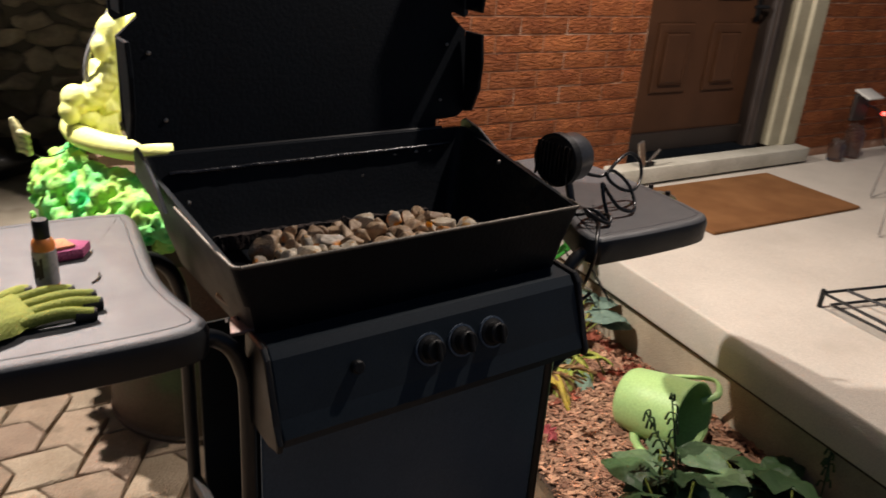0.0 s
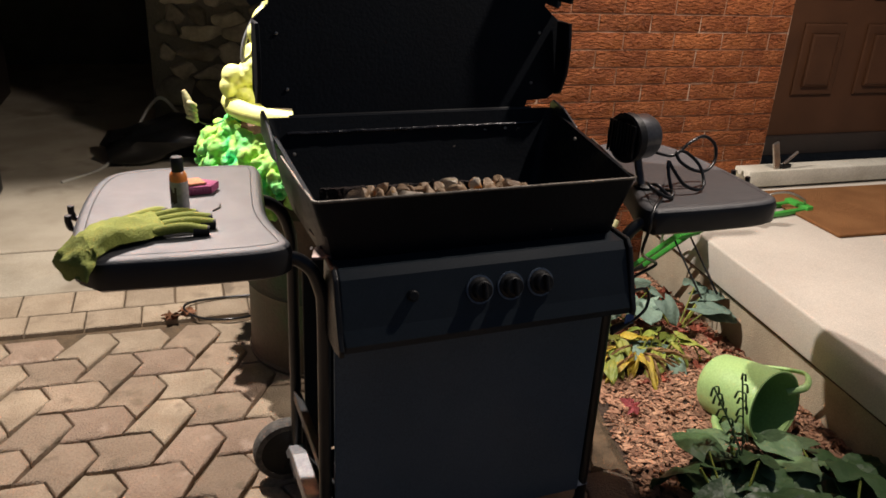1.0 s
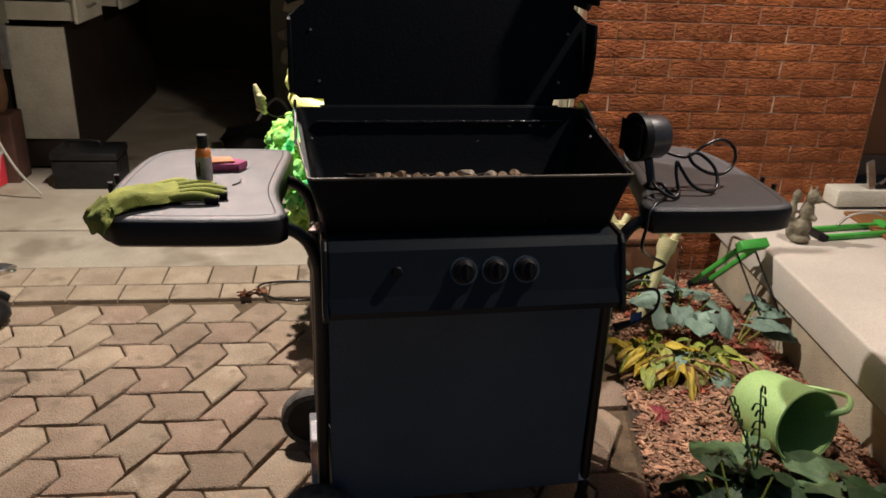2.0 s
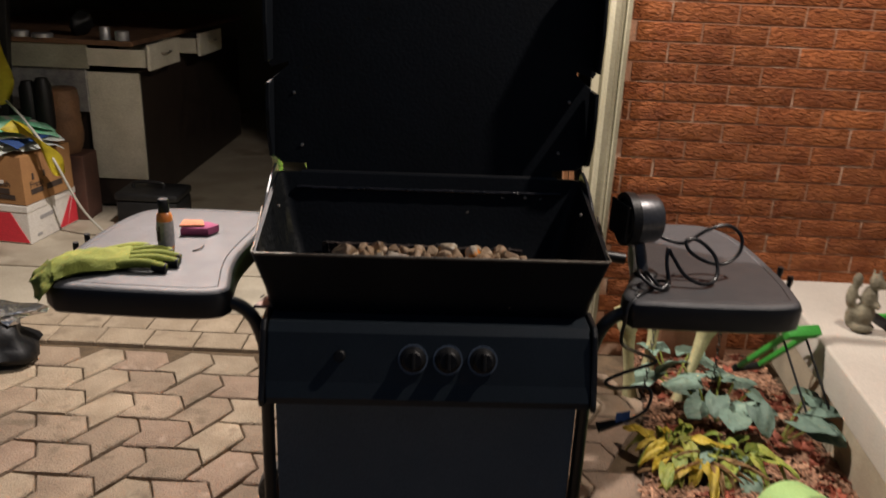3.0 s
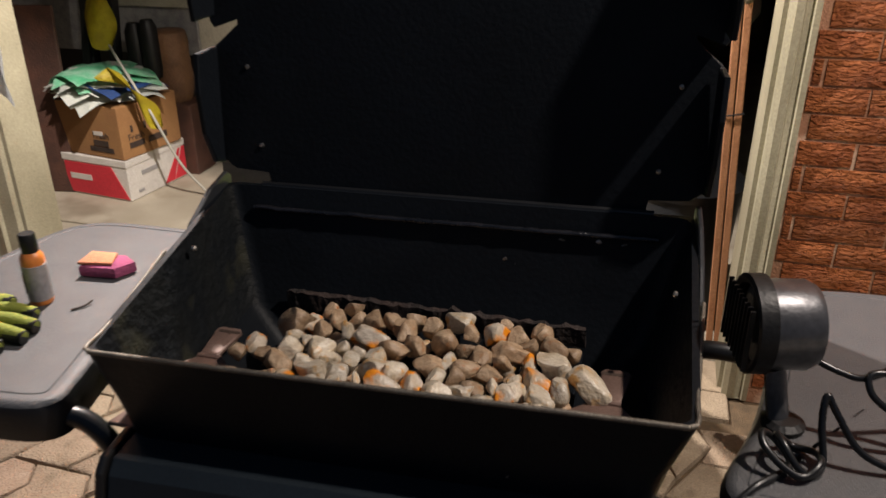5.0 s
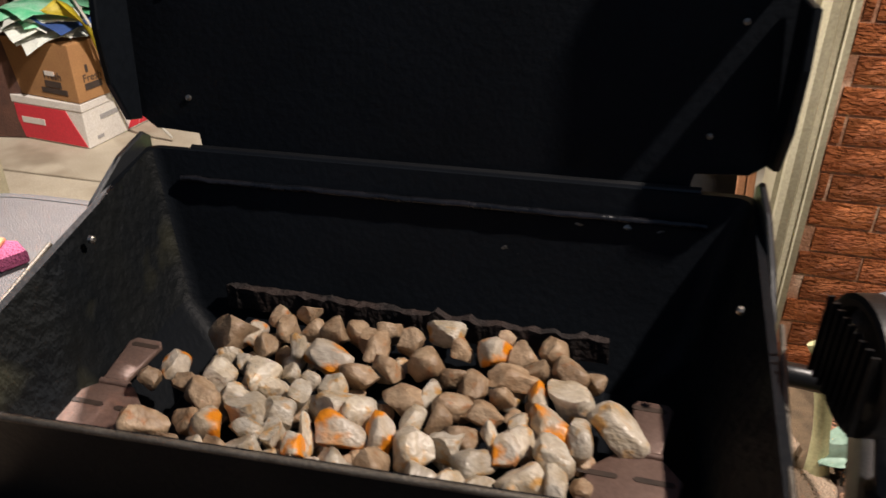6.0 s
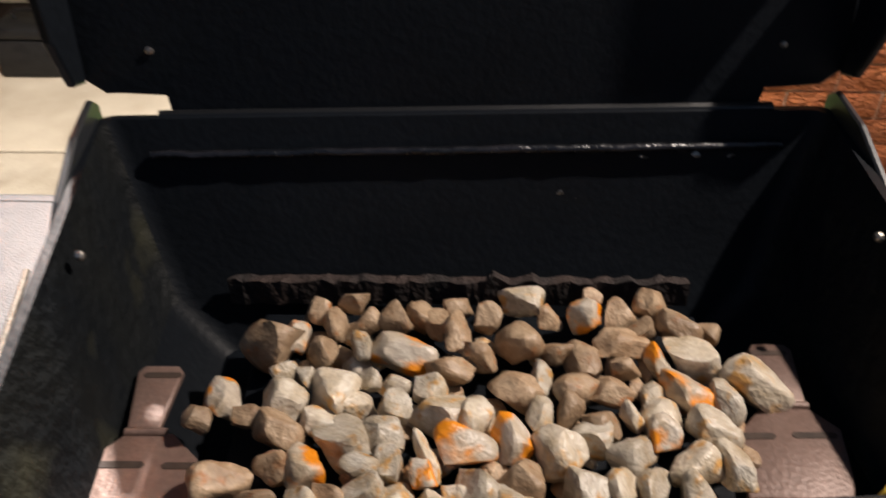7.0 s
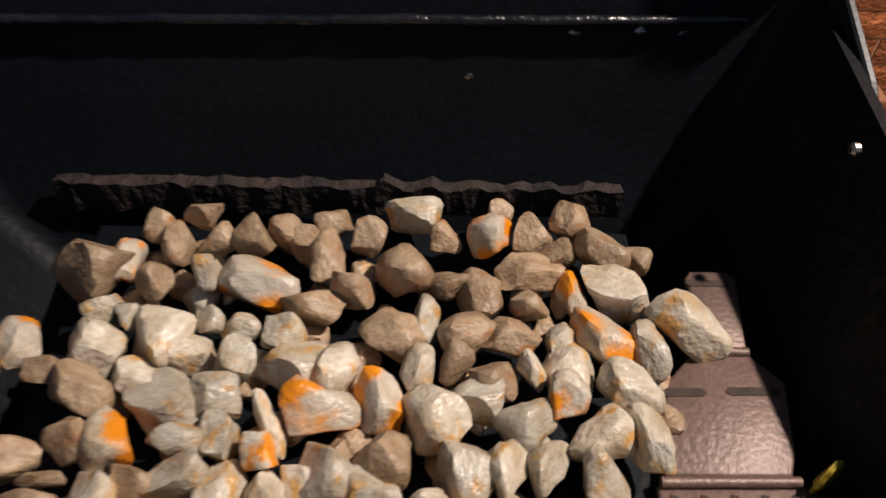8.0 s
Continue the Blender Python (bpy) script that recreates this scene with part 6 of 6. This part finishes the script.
for k in range(13):
    z = 0.512 + 0.010 * k
    me_m = mh @ pose(0.18 + rp.uniform(-0.06, 0.06), 0.22 + rp.uniform(-0.08, 0.08), z - 0.226 + 0.008, rp.uniform(-5, 5), rp.uniform(-5, 5), rp.uniform(-35, 35))
    bm = bmesh.new()
    bmesh.ops.create_grid(bm, x_segments=8, y_segments=8, size=0.5)
    for v in bm.verts:
        v.co = Vector((v.co.x * 0.42, v.co.y * 0.32, 0.035 * noise.noise((v.co.x * 3 + k, v.co.y * 3, k)) - 0.25 * max(0, v.co.length - 0.42) ** 1.5))
    bmesh.ops.solidify(bm, geom=bm.faces[:], thickness=0.002)
    lone("paper_sheet", moved(bm, me_m), PAPER_GREEN if k in (8, 11, 12) else PAPER_BLUE if k == 6 else PAPER, "crumpled printed paper lying on the carton" if k not in (8, 11, 12) else "crumpled green printed paper lying on the carton", "paper", "papers on the carton", smooth=60)


def flag(points, width, label):
    bm = bmesh.new()
    line = smooth_line(points, 6)
    rows = []
    for i, q in enumerate(line):
        t = i / (len(line) - 1)
        rows.append([bm.verts.new(q + Vector((s * width * (0.35 + 0.65 * math.sin(2.6 * t + 0.3)), 0.03 * math.sin(s * 5 + t * 7), 0.02 * math.sin(s * 4 + t * 5)))) for s in [(-0.5 + k / 8) for k in range(9)]])
    for a, b in zip(rows, rows[1:]):
        for k in range(8):
            bm.faces.new((a[k], a[k + 1], b[k + 1], b[k]))
    bmesh.ops.solidify(bm, geom=bm.faces[:], thickness=0.002)
    return lone("yellow_flag", bm, YELLOW_CLOTH, label, "flag", "yellow flags", smooth=70)


flag([(-1.74, 3.98, 1.16), (-1.73, 3.98, 1.02), (-1.72, 3.98, 0.88), (-1.70, 3.97, 0.73)], 0.2, "yellow vinyl flag hanging beside the cartons")
flag([(-1.52, 3.68, 0.67), (-1.43, 3.70, 0.63), (-1.36, 3.74, 0.53), (-1.31, 3.76, 0.40)], 0.11, "yellow vinyl flag draped over the cartons")
lone("white_flag_stick", tube(smooth_line([(-1.66, 3.96, 0.74), (-1.5, 3.82, 0.67), (-1.34, 3.745, 0.5), (-1.24, 3.80, 0.2), (-1.15, 3.86, 0.03)], 6), 0.007, 8), STICK, "thin white flag stick leaning on the cartons", "stick", smooth=60)
for k, (x, y, lean) in enumerate(((-1.88, 4.05, 0.06), (-1.82, 4.1, 0.04), (-1.95, 4.0, 0.1))):
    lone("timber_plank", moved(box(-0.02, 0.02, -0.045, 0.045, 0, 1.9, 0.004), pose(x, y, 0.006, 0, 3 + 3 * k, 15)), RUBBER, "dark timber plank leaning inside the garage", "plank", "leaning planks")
lone("reddish_board", moved(box(-0.13, 0.13, -0.012, 0.012, 0, 0.95, 0.004), pose(-1.95, 3.72, 0.006, -4, 0, 10)), DARK_WOOD, "reddish brown board leaning behind the jamb", "board")
for k in range(5):
    x = -1.62 + 0.085 * k
    lone("boot_rack_roll", lathe([(0, 0), (0.045, 0), (0.05, 0.05), (0.048, 0.26), (0.03, 0.3), (0, 0.3)], 16, pose(x, 4.12, 0.53 + 0.02 * (k % 2))), RUBBER, "dark rolled bag standing behind the cartons", "bag", "dark rolls", smooth=40) if k < 2 else None
lone("black_crate", box(-1.98, -1.65, 4.13, 4.3, 0.0, 0.52, 0.01), RUBBER, "black crate behind the cartons", "crate")

# plastic sheet hanging on the left jamb
bm = bmesh.new()
rows = []
for i in range(26):
    t = i / 25
    row = []
    for j in range(21):
        s = j / 20
        x = -1.50 + s * (0.36 + 0.05 * t) + 0.012 * math.sin(9 * t + 6 * s)
        y = W - 0.06 - 0.028 * math.sin(s * 17 + 2.5 * t) - 0.02 * noise.noise((s * 5, t * 4, 3)) - 0.01 * math.sin(t * 20 + s * 9)
        z = 1.55 - t * (0.74 + 0.09 * noise.noise((s * 6, 9, 0))) - (0.09 * s * t if s < 0.75 else -0.02)
        row.append(bm.verts.new((x, y, z)))
    rows.append(row)
for a, b in zip(rows, rows[1:]):
    for j in range(20):
        bm.faces.new((a[j], a[j + 1], b[j + 1], b[j]))
bmesh.ops.solidify(bm, geom=bm.faces[:], thickness=0.0015)
lone("plastic_sheet", bm, SHEET, "crumpled clear plastic sheet hanging on the jamb", "plastic sheet", smooth=75)

# foil-wrapped bundle on the paving
foil = thing("foil_bundle", (-0.95, 2.45, 0), "crumpled silver foil on a dark bag by the opening", "foil")
part("bag", moved(lump(0.17, 81, (1.1, 0.9, 0.55), 0.4, 3, 4), pose(-0.97, 2.42, 0.08)), RUBBER, foil, "dark bag", 60)
part("crumpled_foil", moved(lump(0.12, 82, (1.2, 1.0, 0.4), 0.8, 3, 9), pose(-0.95, 2.42, 0.19)), FOIL, foil, "crumpled silver foil", 20)

# things on the worktop
sk = moved(lump(0.07, 83, (1, 1, 1.1), 0.2, 3, 4), pose(-1.45, 4.5, 1.125))
lone("small_black_lantern", sk, RUBBER, "small black lantern on the worktop", "lantern", smooth=50)
for k, (x, w_, h_) in enumerate(((-1.75, 0.05, 0.03), (-1.62, 0.06, 0.02), (-1.25, 0.03, 0.07), (-1.15, 0.04, 0.05))):
    lone("workshop_tin", lathe([(0, 0), (w_, 0), (w_, h_), (w_ * 0.9, h_ + 0.004), (0, h_ + 0.004)], 16, pose(x, 4.36, 1.05)), GALV, "small metal tin on the worktop", "tin", "tins", smooth=40)

# ---- bricks, each a piece of its wall ----
COURSE, LENGTH, JOINT_W = 0.0745, 0.249, 0.0092


def brick_mesh(length, seed):
    """A rough-faced brick: a bevelled block with a dragged, uneven face."""
    r = random.Random(seed)
    bm = bmesh.new()
    nx, nz = 6, 3
    h = COURSE - JOINT_W
    front = [[bm.verts.new((length * (i / nx - 0.5), -0.004 - (0.0 if i in (0, nx) or j in (0, nz) else 0.003 + r.uniform(-0.0025, 0.003)), h * (j / nz - 0.5))) for j in range(nz + 1)] for i in range(nx + 1)]
    for i in range(nx):
        for j in range(nz):
            bm.faces.new((front[i][j], front[i + 1][j], front[i + 1][j + 1], front[i][j + 1]))
    edge = [front[i][0] for i in range(nx + 1)] + [front[nx][j] for j in range(1, nz + 1)] + [front[i][nz] for i in range(nx - 1, -1, -1)] + [front[0][j] for j in range(nz - 1, 0, -1)]
    rim = [bm.verts.new((v.co.x * 1.004, 0.004, v.co.z * 1.015)) for v in edge]
    k = len(edge)
    for i in range(k):
        bm.faces.new((edge[i], edge[(i + 1) % k], rim[(i + 1) % k], rim[i]))
    return mesh_of("brick", bm, BRICK, 40)


WHOLE = [brick_mesh(LENGTH - JOINT_W, k) for k in range(9)]
CUT = {}


def lay(owner, x0, x1, z0, z1, shift, single, keep=lambda x, z: True):
    rb = random.Random(int((x0 + 10) * 100))
    rest_v, rest_f = [], []
    first = int(math.ceil((z0 - 0.041) / COURSE))
    last = int((z1 - 0.041) / COURSE)
    for c in range(first, last):
        z = 0.041 + (c + 0.5) * COURSE
        x = x0 - ((shift + (c % 2) * LENGTH / 2 + rb.uniform(-0.008, 0.008)) % LENGTH)
        while x < x1:
            a, b = max(x, x0), min(x + LENGTH, x1)
            x += LENGTH
            if b - a < 0.03:
                continue
            if z < single and keep(a, z):
                size = b - a - JOINT_W
                if b - a > LENGTH - 0.004:
                    me = rb.choice(WHOLE)
                else:
                    key = round(size, 2)
                    if key not in CUT:
                        CUT[key] = brick_mesh(key, 50 + int(key * 100))
                    me = CUT[key]
                piece("brick", me, Matrix.Translation(((a + b) / 2, W - 0.001, z)) @ Euler((rb.uniform(-0.008, 0.008), rb.uniform(-0.006, 0.006), rb.uniform(-0.006, 0.006))).to_matrix().to_4x4(), owner)
            else:
                h = (COURSE - JOINT_W) / 2
                n = len(rest_v)
                for yy in (W - 0.007, W + 0.003):
                    rest_v.extend(((a + JOINT_W / 2, yy, z - h), (b - JOINT_W / 2, yy, z - h), (b - JOINT_W / 2, yy, z + h), (a + JOINT_W / 2, yy, z + h)))
                rest_f.extend(((n, n + 1, n + 2, n + 3), (n, n + 4, n + 5, n + 1), (n + 1, n + 5, n + 6, n + 2), (n + 2, n + 6, n + 7, n + 3), (n + 3, n + 7, n + 4, n)))
    if rest_v:
        me = bpy.data.meshes.new("upper_bricks")
        me.from_pydata(rest_v, [], rest_f)
        me.materials.append(BRICK)
        ob = new("upper_bricks", me)
        ob.parent = owner
        ob.matrix_parent_inverse = world_of(owner).inverted()
        tagged(ob, kind="stuff")


lay(wall_middle, 1.457, 2.838, 0.041, 2.9, 0.10, 1.62)
lay(wall_right, 4.132, 7.4, 0.38, 2.9, 0.06, 1.35, lambda x, z: x < 5.2)
lay(wall_left, -4.4, -1.492, 0.0, 2.9, 0.03, 1.2, lambda x, z: x > -1.9)
lay(wall_above_garage, -1.45, 1.455, 2.22, 2.9, 0.1, 0.0)
lay(wall_above_door, 2.84, 4.13, 2.54, 2.9, 0.0, 0.0)

# ---- paving ----
paving = thing("pavement", (0, 1.5, 0), "tan concrete interlocking pavers with dark sandy joints", "paving", kind="structure")
# two lengthened hexagons, one turned from the other, in a repeating pair
S_EDGE, C_EDGE, D_EDGE, L_EDGE, B_EDGE = Vector((0.083, -0.008)), Vector((0.038, -0.078)), Vector((-0.0965, -0.1655)), Vector((0.181, 0.0)), Vector((-0.0365, -0.0825))
STEP_ALONG, STEP_DOWN = Vector((0.362, -0.003)), Vector((0.0845, -0.1685))


def hexagon(start, sides):
    out = [Vector(start)]
    for side in sides[:-1]:
        out.append(out[-1] + side)
    return out[::-1]


SLANTED = hexagon((0, 0), (S_EDGE, C_EDGE, D_EDGE, -C_EDGE, -S_EDGE, -D_EDGE))
LEVEL = hexagon(S_EDGE, (L_EDGE, C_EDGE, B_EDGE, -L_EDGE, -B_EDGE, -C_EDGE))


def inset(pts, d):
    out = []
    for i, p in enumerate(pts):
        q, r_ = Vector(pts[i - 1]), Vector(pts[(i + 1) % len(pts)])
        p = Vector(p)
        n1 = Vector((-(p - q).y, (p - q).x)).normalized()
        n2 = Vector((-(r_ - p).y, (r_ - p).x)).normalized()
        n = (n1 + n2).normalized()
        out.append(p + n * d / max(0.5, n.dot(n1)))
    return out


def paver_mesh(shape, seed, material):
    """A six-sided paver with worn, chamfered, slightly chipped edges."""
    r = random.Random(seed)
    bm = bmesh.new()
    mid = sum(shape, Vector((0, 0))) / 6
    line = []
    for p, q in zip(shape, shape[1:] + shape[:1]):
        for k in range(3):
            line.append(p.lerp(q, k / 3) - mid)
    rings = []
    for d, z, wobble in ((0.0022, -0.03, 0.0), (0.0024, -0.008, 0.0009), (0.0048, -0.0025, 0.0014), (0.0105, 0.0, 0.0012)):
        rings.append([bm.verts.new((p.x + r.uniform(-wobble, wobble), p.y + r.uniform(-wobble, wobble), z + r.uniform(-wobble, wobble) * 0.5)) for p in inset(line, d)])
    for lo, hi in zip(rings, rings[1:]):
        for i in range(18):
            bm.faces.new((lo[i], lo[(i + 1) % 18], hi[(i + 1) % 18], hi[i]))
    bm.faces.new(rings[-1])
    return mesh_of("paver", bm, material, 40), mid


KINDS = [[paver_mesh(shape, 10 * n + k, (PAVER, PAVER_PINK, PAVER, PAVER_PALE)[k % 4]) for k in range(8)] for n, shape in enumerate((SLANTED, LEVEL))]
rp = random.Random(12)
far_v, far_f = [], []
count = 0
for rowi in range(-5, 32):
    for k in range(-34, 16):
        for kind in KINDS:
            me, mid = rp.choice(kind)
            c = Vector((-0.341, 2.0425)) + STEP_ALONG * k + STEP_DOWN * rowi + mid
            if c.x > bed_left(c.y) - 0.05 or c.x < -4.2 or c.y > 2.53 or c.y < -2.9:
                continue
            m = Matrix.Translation((c.x, c.y, rp.uniform(-0.003, 0.0015))) @ Euler((rp.uniform(-0.012, 0.012), rp.uniform(-0.012, 0.012), rp.uniform(-0.01, 0.01))).to_matrix().to_4x4()
            if -1.25 < c.x and c.y > 0.9 and count < 300:
                piece("paver", me, m, paving)
                count += 1
            else:
                n = len(far_v)
                far_v.extend(m @ v.co for v in me.vertices)
                far_f.extend(tuple(n + i for i in p.vertices) for p in me.polygons)
me = bpy.data.meshes.new("far_pavers")
me.from_pydata([tuple(v) for v in far_v], [], far_f)
me.materials.append(PAVER)
ob = new("far_pavers", me)
ob.parent = paving
ob.matrix_parent_inverse = world_of(paving).inverted()
tagged(ob, kind="stuff")

border = thing("paver_border", (0, 2.75, 0), "pale rectangular border pavers along the garage apron", "paving", kind="structure")
SLABS = [mesh_of("border_paver", prism([(-0.1, -0.069), (0.1, -0.069), (0.1, 0.069), (-0.1, 0.069)], -0.03, 0.0, 0.004, 1), PAVER_PALE, 25), mesh_of("border_paver", prism([(-0.094, -0.0905), (0.094, -0.0905), (0.094, 0.0905), (-0.094, 0.0905)], -0.03, 0.0, 0.004, 1), PAVER_PALE, 25)]
for rowk, (yc, step_x, me) in enumerate(((2.66, 0.205, SLABS[0]), (2.827, 0.194, SLABS[1]))):
    x = -2.6 + 0.07 * rowk
    while x < (1.5 if rowk == 0 else 1.36):
        if rowk == 0 or x > -1.0:
            piece("border_paver", me, Matrix.Translation((x, yc, rp.uniform(-0.001, 0.002))) @ Euler((0, 0, rp.uniform(-0.01, 0.01))).to_matrix().to_4x4(), border)
        x += step_x
